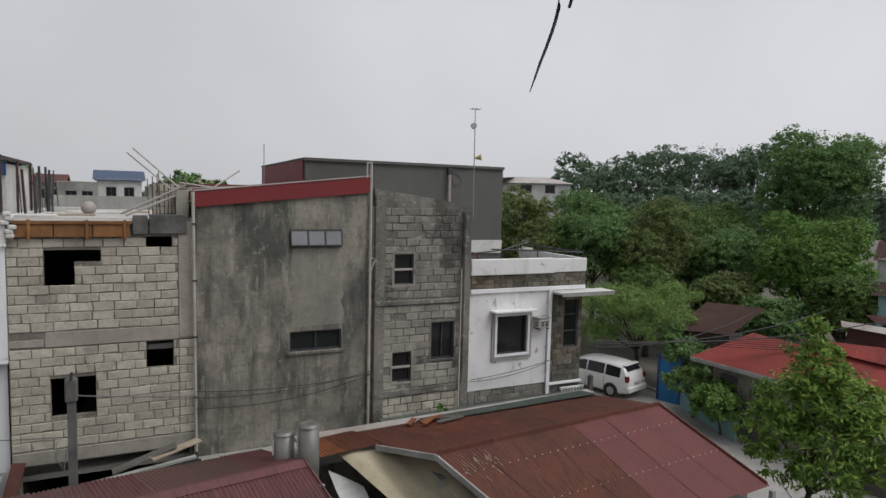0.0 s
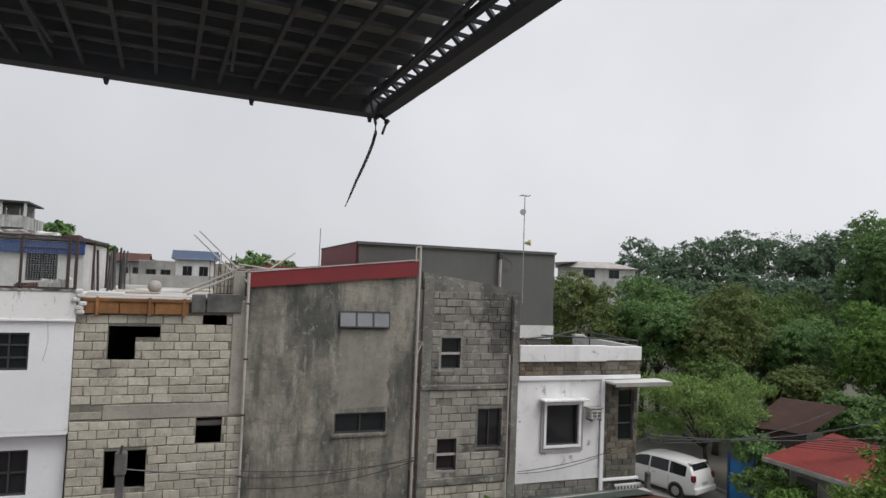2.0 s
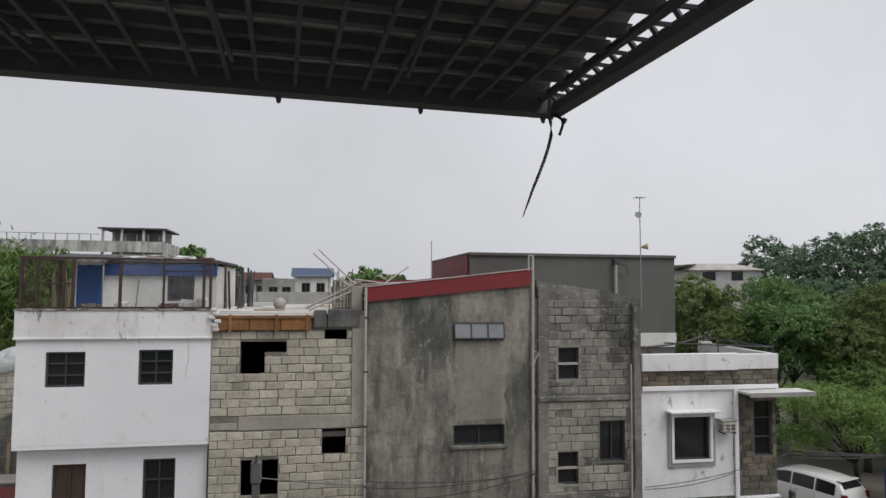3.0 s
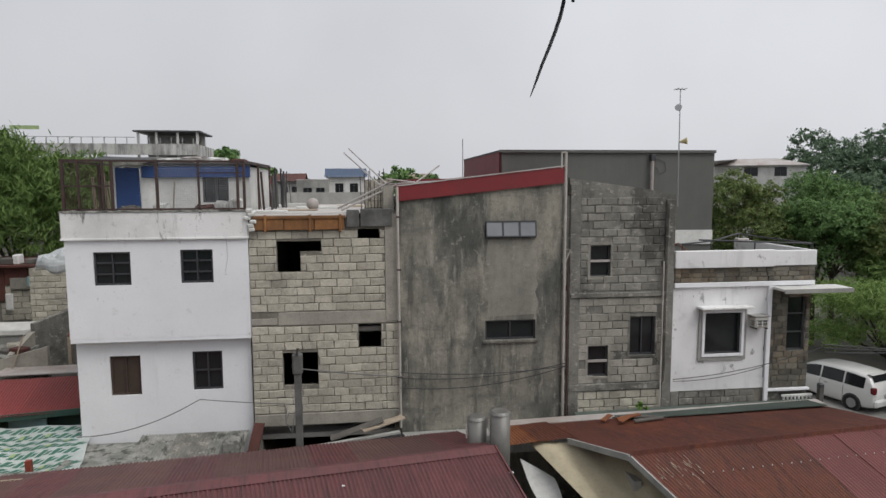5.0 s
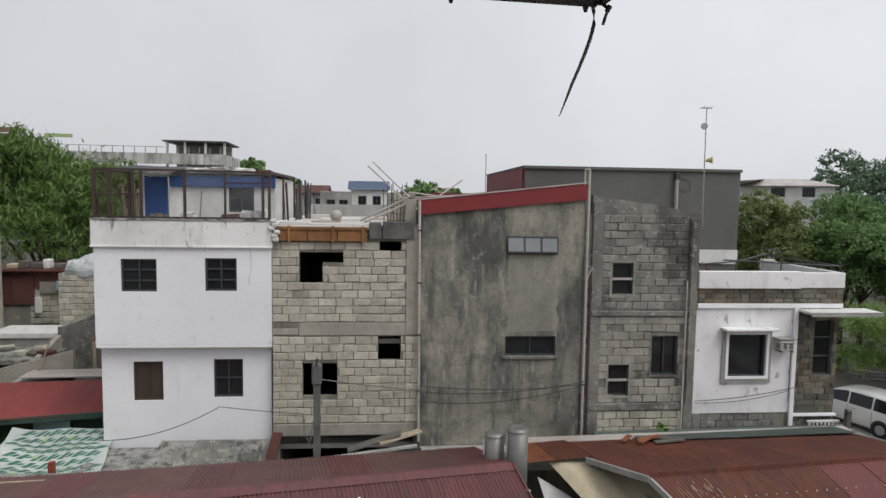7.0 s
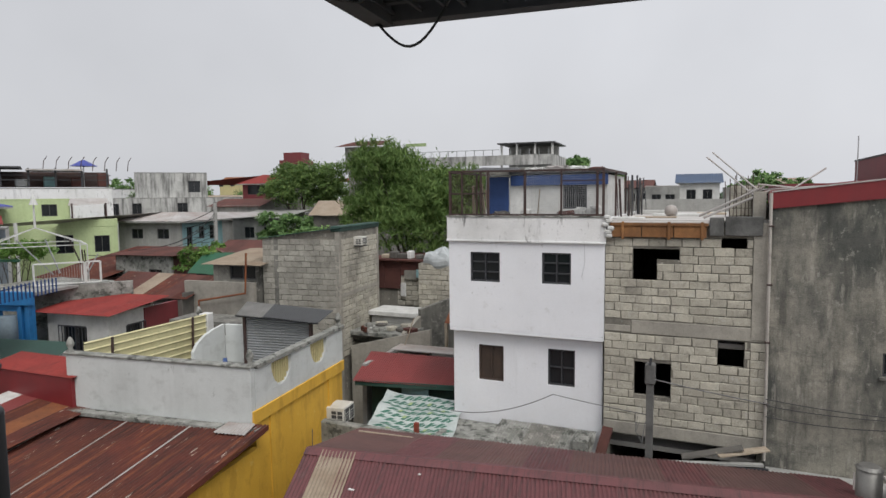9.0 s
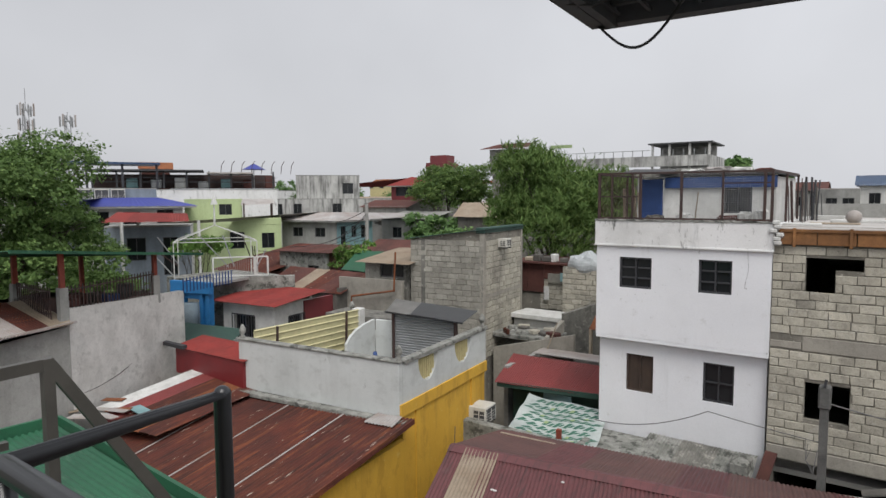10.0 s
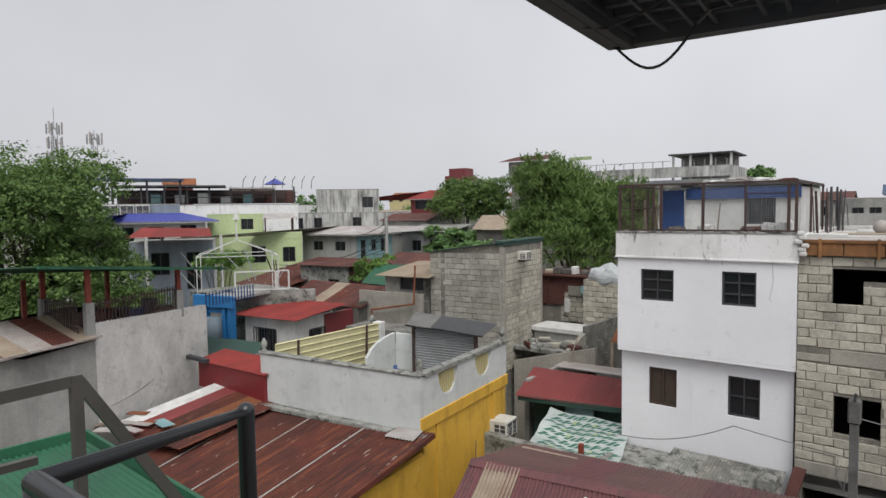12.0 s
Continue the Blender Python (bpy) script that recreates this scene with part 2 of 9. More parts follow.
PALE_SHEET = surface("pale_galvanized_sheet", (0.55, 0.53, 0.52), (0.40, 0.36, 0.33), (0.28, 0.12, 0.06), 0.5, 0.0, 1.0, 0.55, 0.06, vary=0.25, grain=0.15)
GREENROOF = surface("green_roof_paint", (0.024, 0.140, 0.068), (0.02, 0.105, 0.053), (0.03, 0.07, 0.045), 0.5, 0.0, 0.8, 0.55, 0.05, vary=0.15, grain=0.12, layers=(((0.12, 0.21, 0.14), 3.0, (0.3, 2.2, 1), 0.58, 0.68, 0.5), ((0.016, 0.06, 0.035), 4.0, (0.2, 2.0, 1), 0.54, 0.66, 0.5)))
GREENGREY = surface("faded_green_sheet", (0.11, 0.14, 0.12), (0.085, 0.105, 0.092), (0.05, 0.055, 0.05), 0.6, 0.0, 1.8, 0.85, 0.1, grain=0.2)
WHITE_CHIPPED = surface("chipped_white_paint", (0.78, 0.78, 0.79), (0.71, 0.71, 0.72), (0.28, 0.28, 0.26), 0.25, 0.4, 0.8, 0.8, 0.12, grain=0.1, streak_at=(0.55, 0.74), layers=(((0.16, 0.16, 0.15), 3.2, (1, 1, 0.7), 0.60, 0.66, 0.7), ((0.45, 0.45, 0.44), 1.6, None, 0.56, 0.66, 0.4)))
GREENDARK = surface("dark_green_paint", (0.028, 0.075, 0.058), (0.022, 0.06, 0.048), (0.03, 0.05, 0.04), 0.4, 0.2, 1.0, 0.6, 0.06)
YELLOW = surface("ochre_yellow_paint", (0.70, 0.41, 0.05), (0.64, 0.365, 0.04), (0.33, 0.19, 0.03), 0.45, 0.55, 0.7, 0.75, 0.1, grain=0.1, streak_at=(0.52, 0.72), layers=(((0.44, 0.25, 0.03), 3.0, (1, 1, 0.5), 0.54, 0.64, 0.5), ((0.72, 0.50, 0.14), 4.0, None, 0.62, 0.68, 0.5)))
PARAPET = surface("grey_white_parapet_paint", (0.60, 0.62, 0.61), (0.54, 0.56, 0.55), (0.30, 0.31, 0.30), 0.35, 0.3, 0.7, 0.8, 0.08, grain=0.1, streak_at=(0.5, 0.8), layers=(((0.40, 0.41, 0.40), 1.8, (1, 1, 1.6), 0.52, 0.64, 0.5), ((0.22, 0.22, 0.21), 5.0, (1, 1, 0.4), 0.62, 0.70, 0.5)))
MOSS = surface("mossy_cement_cap", (0.40, 0.40, 0.37), (0.24, 0.24, 0.22), (0.09, 0.10, 0.08), 0.85, 0.2, 3.0, 0.95, 0.5, grain=0.35, layers=(((0.045, 0.048, 0.04), 4.0, None, 0.52, 0.60, 0.8),))
CREAM = surface("cream_sheet_metal", (0.60, 0.56, 0.33), (0.54, 0.50, 0.29), (0.36, 0.33, 0.2), 0.4, 0.2, 0.9, 0.55, 0.05)
GALV = surface("galvanized_steel", (0.42, 0.43, 0.44), (0.33, 0.34, 0.34), (0.2, 0.19, 0.18), 0.4, 0.3, 1.5, 0.42, 0.05, metal=0.6, grain=0.1)
STAINLESS = surface("dull_steel_tank", (0.24, 0.235, 0.22), (0.18, 0.175, 0.165), (0.10, 0.098, 0.09), 0.5, 0.4, 2.5, 0.5, 0.03, metal=0.4, grain=0.08)
WOOD = surface("form_lumber", (0.38, 0.18, 0.065), (0.27, 0.12, 0.045), (0.13, 0.07, 0.04), 0.6, 0.3, 3.0, 0.85, 0.2, vary=0.35, grain=0.25)
WOOD_PALE = surface("pale_lumber", (0.55, 0.47, 0.37), (0.44, 0.36, 0.27), (0.25, 0.2, 0.15), 0.4, 0.0, 3.0, 0.85, 0.15, vary=0.3)
WOOD_GREY = surface("grey_weathered_wood", (0.16, 0.15, 0.135), (0.11, 0.104, 0.094), (0.07, 0.065, 0.06), 0.6, 0.4, 2.5, 0.95, 0.3, vary=0.2)
BROWN = surface("brown_rusted_panels", (0.14, 0.05, 0.038), (0.10, 0.036, 0.03), (0.06, 0.03, 0.025), 0.6, 0.3, 1.5, 0.85, 0.1, vary=0.25)
BROWN_DARK = surface("dark_brown_roof", (0.085, 0.048, 0.040), (0.062, 0.038, 0.033), (0.04, 0.03, 0.028), 0.6, 0.0, 1.5, 0.9, 0.1, vary=0.2, grain=0.2, gloss=0.2)
STEEL_BROWN = surface("brown_painted_steel", (0.060, 0.034, 0.030), (0.045, 0.028, 0.026), (0.11, 0.05, 0.03), 0.4, 0.0, 4.0, 0.7, 0.05)
STEEL_DARK = surface("dark_painted_steel", (0.044, 0.046, 0.052), (0.034, 0.036, 0.041), (0.05, 0.04, 0.035), 0.3, 0.0, 6.0, 0.55, 0.05, grain=0.1)
PIPE_BLACK = surface("black_glossy_pipe", (0.022, 0.024, 0.028), (0.018, 0.019, 0.022), (0.05, 0.05, 0.05), 0.2, 0.0, 8.0, 0.30, 0.03, grain=0.05)
TUBE = surface("bronze_grey_tube", (0.105, 0.098, 0.088), (0.085, 0.08, 0.072), (0.05, 0.048, 0.044), 0.4, 0.0, 5.0, 0.45, 0.03, metal=0.3, grain=0.08)
CANOPY = surface("sooty_canopy_sheet", (0.62, 0.595, 0.56), (0.46, 0.445, 0.42), (0.20, 0.195, 0.185), 0.6, 0.0, 6.0, 0.8, 0.1, grain=0.2, layers=(((0.34, 0.31, 0.24), 3.0, None, 0.55, 0.66, 0.5),))
STEEL_SOOT = surface("sooty_blue_black_steel", (0.080, 0.084, 0.10), (0.062, 0.065, 0.076), (0.12, 0.10, 0.085), 0.4, 0.0, 6.0, 0.7, 0.05, grain=0.15)
STRIP_GREY = surface("weathered_grey_strip", (0.11, 0.11, 0.12), (0.06, 0.06, 0.068), (0.03, 0.03, 0.034), 0.6, 0.0, 14.0, 0.5, 0.03, grain=0.15)
CABLE = surface("black_cable", (0.02, 0.02, 0.022), None, None, 0, 0, 5, 0.5, 0.0, grain=0.0)
GREYCABLE = surface("grey_cable", (0.14, 0.14, 0.14), None, None, 0, 0, 5, 0.6, 0.0, grain=0.0)
PVC = surface("dirty_white_pipe", (0.52, 0.49, 0.45), (0.42, 0.39, 0.35), (0.22, 0.2, 0.18), 0.5, 0.3, 2.0, 0.6, 0.03)
CONCRETE_DARK = surface("black_stained_concrete", (0.13, 0.13, 0.125), (0.08, 0.08, 0.077), (0.25, 0.25, 0.24), 0.5, 0.3, 2.0, 0.95, 0.35, grain=0.3)
SLAB = surface("pale_dusty_slab", (0.55, 0.53, 0.51), (0.47, 0.45, 0.43), (0.33, 0.32, 0.30), 0.5, 0.0, 1.0, 0.95, 0.2, grain=0.15)
STONE = surface("stone_cladding", (0.26, 0.235, 0.185), (0.17, 0.165, 0.14), (0.30, 0.20, 0.115), 0.7, 0.0, 2.4, 0.9, 0.6, vary=0.55, grain=0.35, layers=(((0.07, 0.068, 0.058), 2.0, None, 0.52, 0.62, 0.6),))
GROUND = surface("packed_earth_concrete", (0.17, 0.155, 0.13), (0.12, 0.115, 0.095), (0.06, 0.08, 0.04), 0.6, 0.0, 0.4, 0.95, 0.2, grain=0.2)
ROAD = surface("worn_concrete_road", (0.40, 0.39, 0.37), (0.31, 0.30, 0.285), (0.13, 0.13, 0.12), 0.5, 0.0, 0.6, 0.9, 0.15, grain=0.2)
CARPAINT = surface("silver_white_car_paint", (0.72, 0.72, 0.71), (0.70, 0.70, 0.69), None, 0, 0, 1, 0.25, 0.0, grain=0.0)
GLASS = surface("dark_window_glass", (0.014, 0.016, 0.018), (0.02, 0.022, 0.024), None, 0, 0, 2.0, 0.10, 0.0, grain=0.0, gloss=0.4)
# pale base colour holds the sky's reflection on the tilted panes
GLASS_SKY_PALE = surface("sky_reflection_glass", (0.22, 0.23, 0.245), (0.18, 0.19, 0.205), None, 0, 0, 1.5, 0.25, 0.0, grain=0.0)
CURTAIN = surface("brown_shutter_board", (0.075, 0.048, 0.034), (0.055, 0.038, 0.03), (0.03, 0.025, 0.02), 0.5, 0.3, 2.5, 0.8, 0.1)
ROOM = surface("dim_interior", (0.30, 0.29, 0.27), None, None, 0, 0, 1, 0.95, 0.0)
RUBBER = surface("tyre_rubber", (0.02, 0.02, 0.02), None, None, 0, 0, 3, 0.9, 0.05)
REDLAMP = surface("red_lamp_plastic", (0.16, 0.012, 0.016), None, None, 0, 0, 3, 0.2, 0.0, grain=0.0)
PLASTIC_W = surface("yellowed_white_plastic", (0.68, 0.67, 0.62), (0.62, 0.61, 0.56), (0.35, 0.33, 0.28), 0.3, 0.2, 3.0, 0.5, 0.02)
GRILLE = surface("dark_grille", (0.07, 0.072, 0.075), None, None, 0, 0, 3, 0.6, 0.0)
BLUE = surface("cobalt_blue_paint", (0.024, 0.066, 0.21), (0.02, 0.055, 0.175), (0.02, 0.03, 0.09), 0.4, 0.3, 1.5, 0.6, 0.05)
SKYBLUE = surface("bright_blue_paint", (0.02, 0.20, 0.50), (0.018, 0.17, 0.43), (0.03, 0.1, 0.2), 0.4, 0.3, 1.5, 0.6, 0.05)
NAVY = surface("dark_blue_roof", (0.035, 0.075, 0.15), (0.03, 0.06, 0.12), (0.05, 0.06, 0.09), 0.4, 0.0, 0.7, 0.5, 0.04)
DULLRED = surface("dull_red_roof", (0.26, 0.048, 0.046), (0.21, 0.042, 0.04), (0.11, 0.04, 0.035), 0.4, 0.0, 0.8, 0.6, 0.06, vary=0.15, grain=0.12, spots=(0.36, 0.2, 0.18), spot_at=0.75)
BLUEROOF = surface("blue_roof_paint", (0.055, 0.07, 0.33), (0.045, 0.06, 0.27), (0.08, 0.08, 0.2), 0.3, 0.0, 0.7, 0.5, 0.04, grain=0.1)
LIME = surface("lime_green_paint", (0.52, 0.62, 0.34), (0.47, 0.56, 0.30), (0.28, 0.36, 0.15), 0.4, 0.3, 0.5, 0.8, 0.08)
TEAL = surface("teal_paint", (0.26, 0.42, 0.44), (0.21, 0.36, 0.38), (0.1, 0.2, 0.2), 0.5, 0.4, 0.8, 0.8, 0.08)
BLUEGREY = surface("blue_grey_paint", (0.27, 0.32, 0.37), (0.22, 0.26, 0.30), (0.12, 0.13, 0.14), 0.5, 0.4, 0.8, 0.85, 0.1)
DRUM = surface("grey_blue_plastic", (0.20, 0.26, 0.30), (0.16, 0.21, 0.25), (0.1, 0.12, 0.13), 0.4, 0.3, 2.0, 0.7, 0.03)
SAGE_DARK = surface("damp_dark_stain", (0.44, 0.447, 0.35), (0.36, 0.365, 0.29), (0.24, 0.245, 0.20), 0.6, 0.6, 1.5, 0.9, 0.15)
CRACK = surface("crack_shadow_line", (0.13, 0.13, 0.10), (0.10, 0.10, 0.08), None, 0, 0, 3.0, 0.95, 0.0)
BUFF = surface("buff_paint", (0.60, 0.52, 0.27), (0.54, 0.47, 0.24), (0.35, 0.3, 0.18), 0.4, 0.3, 0.5, 0.8, 0.05)
SAGE = surface("cracked_sage_paint", (0.56, 0.565, 0.43), (0.49, 0.495, 0.37), (0.20, 0.205, 0.17), 0.45, 0.5, 0.7, 0.85, 0.15, grain=0.12, streak_at=(0.5, 0.75), layers=(((0.30, 0.305, 0.25), 5.0, (1, 1, 0.06), 0.52, 0.64, 0.55), ((0.40, 0.41, 0.32), 6.0, (1, 1, 0.8), 0.54, 0.62, 0.4)))
MINT = surface("mint_plastic", (0.24, 0.46, 0.30), (0.20, 0.40, 0.26), (0.14, 0.25, 0.18), 0.4, 0.3, 3.0, 0.5, 0.03)
REDPOST = surface("red_oxide_post", (0.28, 0.055, 0.03), (0.22, 0.045, 0.028), (0.1, 0.04, 0.03), 0.4, 0.0, 3.0, 0.7, 0.05)
FILM = surface("dusty_plastic_film", (0.52, 0.55, 0.56), (0.40, 0.43, 0.44), (0.22, 0.23, 0.23), 0.5, 0.3, 2.5, 0.8, 0.3, gloss=0.3)
TARP_BEIGE = surface("beige_tarpaulin", (0.50, 0.44, 0.31), (0.40, 0.35, 0.25), (0.18, 0.15, 0.11), 0.6, 0.0, 0.8, 0.8, 0.1)
TARP_WHITE = surface("white_printed_tarpaulin", (0.52, 0.57, 0.55), (0.42, 0.47, 0.46), (0.3, 0.34, 0.31), 0.4, 0.0, 1.5, 0.6, 0.08)
TARP_GREEN = surface("green_print", (0.06, 0.19, 0.13), (0.05, 0.15, 0.11), (0.1, 0.18, 0.14), 0.4, 0.0, 2.0, 0.6, 0.05)
TARP_LIME = surface("pale_green_print", (0.36, 0.46, 0.22), (0.3, 0.4, 0.2), None, 0, 0, 2.0, 0.6, 0.05)
BARK = surface("bark", (0.10, 0.082, 0.062), (0.07, 0.058, 0.045), (0.04, 0.036, 0.03), 0.5, 0.3, 4.0, 0.95, 0.5)
LEAF_MID = leafy("mango_leaves", (0.12, 0.198, 0.058), (0.228, 0.312, 0.096), (0.06, 0.114, 0.036))
LEAF_MANGO = leafy("sunlit_mango_leaves", (0.156, 0.275, 0.055), (0.356, 0.438, 0.1), (0.073, 0.138, 0.037))
LEAF_FEATHER = leafy("feathery_leaves", (0.18, 0.282, 0.084), (0.3, 0.396, 0.126), (0.102, 0.168, 0.054))
LEAF_DARK = leafy("dark_canopy_leaves", (0.132, 0.236, 0.083), (0.23, 0.351, 0.121), (0.074, 0.14, 0.053))
LEAF_LARGE = leafy("glossy_large_tree_leaves", (0.112, 0.188, 0.055), (0.185, 0.275, 0.088), (0.070, 0.126, 0.040))
LEAF_OLIVE = leafy("olive_canopy_leaves", (0.149, 0.207, 0.069), (0.265, 0.287, 0.109), (0.078, 0.121, 0.046))
LEAF_BRIGHT = leafy("fresh_green_leaves", (0.138, 0.258, 0.06), (0.234, 0.348, 0.094), (0.07, 0.142, 0.036))
LEAF_BAMBOO = leafy("drooping_tree_leaves", (0.110, 0.185, 0.050), (0.195, 0.265, 0.082), (0.056, 0.105, 0.030))
# distance haze is put into the colour: greyer, bluer greens close together
LEAF_HAZED = leafy("hazed_distant_leaves", (0.121, 0.187, 0.116), (0.165, 0.237, 0.138), (0.088, 0.141, 0.09))


# ---- building helpers ----
WM = {}


def thing(name, at, label, category, group="", kind="", turn=0.0):
    ob = new(name)
    ob.empty_display_size = 0.2
    ob.matrix_basis = pose(*at, 0, 0, turn)
    WM[ob] = ob.matrix_basis.copy()
    return tagged(ob, label, category, group, kind)


def link(name, me, parent, place=None, label="", kind=""):
    """One mesh object under a thing or a part, at a place in the world."""
    ob = new(name, me)
    place = place or Matrix()
    WM[ob] = place.copy()
    if parent:
        ob.parent = parent
        ob.matrix_parent_inverse = WM[parent].inverted()
    ob.matrix_basis = place
    return tagged(ob, label, "", "", kind)


def part(name, bm, material, parent, label="", smooth=False, kind="", place=None):
    me = bpy.data.meshes.new(name)
    bmesh.ops.recalc_face_normals(bm, faces=bm.faces)
    for f in bm.faces:
        f.smooth = smooth
    bm.to_mesh(me)
    bm.free()
    me.materials.append(material)
    return link(name, me, parent, place, label, kind)


def lone(name, bm, material, label, category, group="", kind="", smooth=False):
    ob = part(name, bm, material, None, "", smooth)
    return tagged(ob, label, category, group, kind)


def box(bm, x0, x1, y0, y1, z0, z1, m=None, bevel=0.0):
    c = Matrix.Translation(((x0 + x1) / 2, (y0 + y1) / 2, (z0 + z1) / 2)) @ Matrix.Diagonal((abs(x1 - x0), abs(y1 - y0), abs(z1 - z0), 1))
    r = bmesh.ops.create_cube(bm, size=1.0, matrix=(m @ c) if m else c)
    if bevel:
        es = {e for v in r["verts"] for e in v.link_edges}
        bmesh.ops.bevel(bm, geom=list(es), offset=bevel, segments=1, affect="EDGES")
    return bm


def boxes(*rows, m=None, bevel=0.0):
    bm = bmesh.new()
    for r in rows:
        box(bm, *r, m=m, bevel=bevel)
    return bm


def tube(bm, p, q, r0, r1=None, n=8, cap=True):
    p, q = Vector(p), Vector(q)
    d = q - p
    m = Matrix.Translation((p + q) / 2) @ d.to_track_quat("Z", "Y").to_matrix().to_4x4()
    bmesh.ops.create_cone(bm, cap_ends=cap, segments=n, radius1=r0, radius2=r0 if r1 is None else r1, depth=d.length, matrix=m)
    return bm


def line(bm, pts, r, n=6):
    """One round cord swept along a run of points."""
    pts = [Vector(p) for p in pts]
    rings = []
    side = None
    for k, p in enumerate(pts):
        way = (pts[min(k + 1, len(pts) - 1)] - pts[max(k - 1, 0)]).normalized()
        side = side or way.orthogonal()
        side = (side - way * side.dot(way)).normalized()
        over = way.cross(side)
        rings.append([bm.verts.new(p + (side * math.cos(a) + over * math.sin(a)) * r) for a in (2 * math.pi * i / n for i in range(n))])
    for a, b in zip(rings, rings[1:]):
        for i in range(n):
            bm.faces.new((a[i], a[(i + 1) % n], b[(i + 1) % n], b[i]))
    bm.faces.new(rings[0])
    bm.faces.new(rings[-1])
    return bm


def bar(bm, p, q, w, h=None):
    """Square tube from p to q."""
    p, q = Vector(p), Vector(q)
    d = q - p
    m = Matrix.Translation((p + q) / 2) @ d.to_track_quat("Z", "Y").to_matrix().to_4x4() @ Matrix.Diagonal((w, h or w, d.length, 1))
    bmesh.ops.create_cube(bm, size=1.0, matrix=m)
    return bm


def sag(p, q, drop, n=14):
    p, q = Vector(p), Vector(q)
    return [p.lerp(q, i / n) - Vector((0, 0, drop * 4 * (i / n) * (1 - i / n))) for i in range(n + 1)]


def quad(bm, *pts):
    bm.faces.new([bm.verts.new(p) for p in pts])
    return bm


def holed(bm, m, u0, u1, z0, z1, holes=(), thick=0.15):
    """A wall in the plane of m (x along, y into the wall, z up) with openings that go through it."""
    us = sorted({u0, u1, *[h[0] for h in holes], *[h[1] for h in holes]})
    zs = sorted({z0, z1, *[h[2] for h in holes], *[h[3] for h in holes]})
    us, zs = [u for u in us if u0 <= u <= u1], [z for z in zs if z0 <= z <= z1]
    solid = {}
    for i in range(len(us) - 1):
        for j in range(len(zs) - 1):
            cu, cz = (us[i] + us[i + 1]) / 2, (zs[j] + zs[j + 1]) / 2
            solid[i, j] = not any(h[0] < cu < h[1] and h[2] < cz < h[3] for h in holes)
    vs = {}

    def v(i, j, k):
        if (i, j, k) not in vs:
            vs[i, j, k] = bm.verts.new(m @ Vector((us[i], thick * k, zs[j])))
        return vs[i, j, k]

    for (i, j), s in solid.items():
        if not s:
            continue
        bm.faces.new((v(i, j, 0), v(i + 1, j, 0), v(i + 1, j + 1, 0), v(i, j + 1, 0)))
        bm.faces.new((v(i, j, 1), v(i, j + 1, 1), v(i + 1, j + 1, 1), v(i + 1, j, 1)))
        for di, dj, a, b in ((-1, 0, (i, j), (i, j + 1)), (1, 0, (i + 1, j), (i + 1, j + 1)), (0, -1, (i, j), (i + 1, j)), (0, 1, (i, j + 1), (i + 1, j + 1))):
            if not solid.get((i + di, j + dj), False):
                bm.faces.new((v(*a, 0), v(*b, 0), v(*b, 1), v(*a, 1)))
    return bm


def wallm(x, y, turn=0.0):
    """Plane of a wall that starts at x, y and runs at that angle; its face looks to the right of the run."""
    return pose(x, y, 0, 0, 0, turn)


def window(parent, m, u0, u1, z0, z1, nu=2, nz=2, frame=STEEL_DARK, glass=GLASS, deep=0.06, bar_w=0.035, sill=None, name="window", label=""):
    """Frame with bars, pane behind it, and a sill where there is one."""
    bm = bmesh.new()
    e, h = 0.045, bar_w / 2
    us = [(u0 + (u1 - u0) * i / nu + (h if i else e), u0 + (u1 - u0) * (i + 1) / nu - (h if i < nu - 1 else e)) for i in range(nu)]
    zs = [(z0 + (z1 - z0) * j / nz + (h if j else e), z0 + (z1 - z0) * (j + 1) / nz - (h if j < nz - 1 else e)) for j in range(nz)]
    holed(bm, m @ Matrix.Translation((0, deep, 0)), u0, u1, z0, z1, [(*u, *v) for u in us for v in zs], 0.05)
    w = part(name, bm, frame, parent, label)
    for i in range(nu):
        a, b = u0 + (u1 - u0) * i / nu + 0.02, u0 + (u1 - u0) * (i + 1) / nu - 0.02
        part("pane", boxes((a, b, deep + 0.05, deep + 0.06, z0 + 0.02, z1 - 0.02), m=m), glass, w)
    if sill:
        part("sill", boxes((u0 - 0.06, u1 + 0.06, -0.06, deep, z0 - 0.07, z0 - 0.002), m=m, bevel=0.008), sill, w)
    return w


def block_meshes(name, length, height, depth, count, seed):
    rng = random.Random(seed)
    out = []
    for k in range(count):
        bm = bmesh.new()
        box(bm, 0, 1, 0, depth, 0, height)
        for v in bm.verts:
            if v.co.y < 1e-6:
                v.co.x += rng.uniform(-0.03, 0.03)
                v.co.z += rng.uniform(-0.013, 0.010)
                v.co.y += rng.uniform(-0.008, 0.008)
        es = [e for e in bm.edges if all(v.co.y < depth * 0.6 for v in e.verts)]
        bmesh.ops.bevel(bm, geom=es, offset=0.008, segments=1, affect="EDGES")
        bmesh.ops.recalc_face_normals(bm, faces=bm.faces)
        me = bpy.data.meshes.new(name)
        bm.to_mesh(me)
        bm.free()
        out.append(me)
    return out


BLOCKS = {}


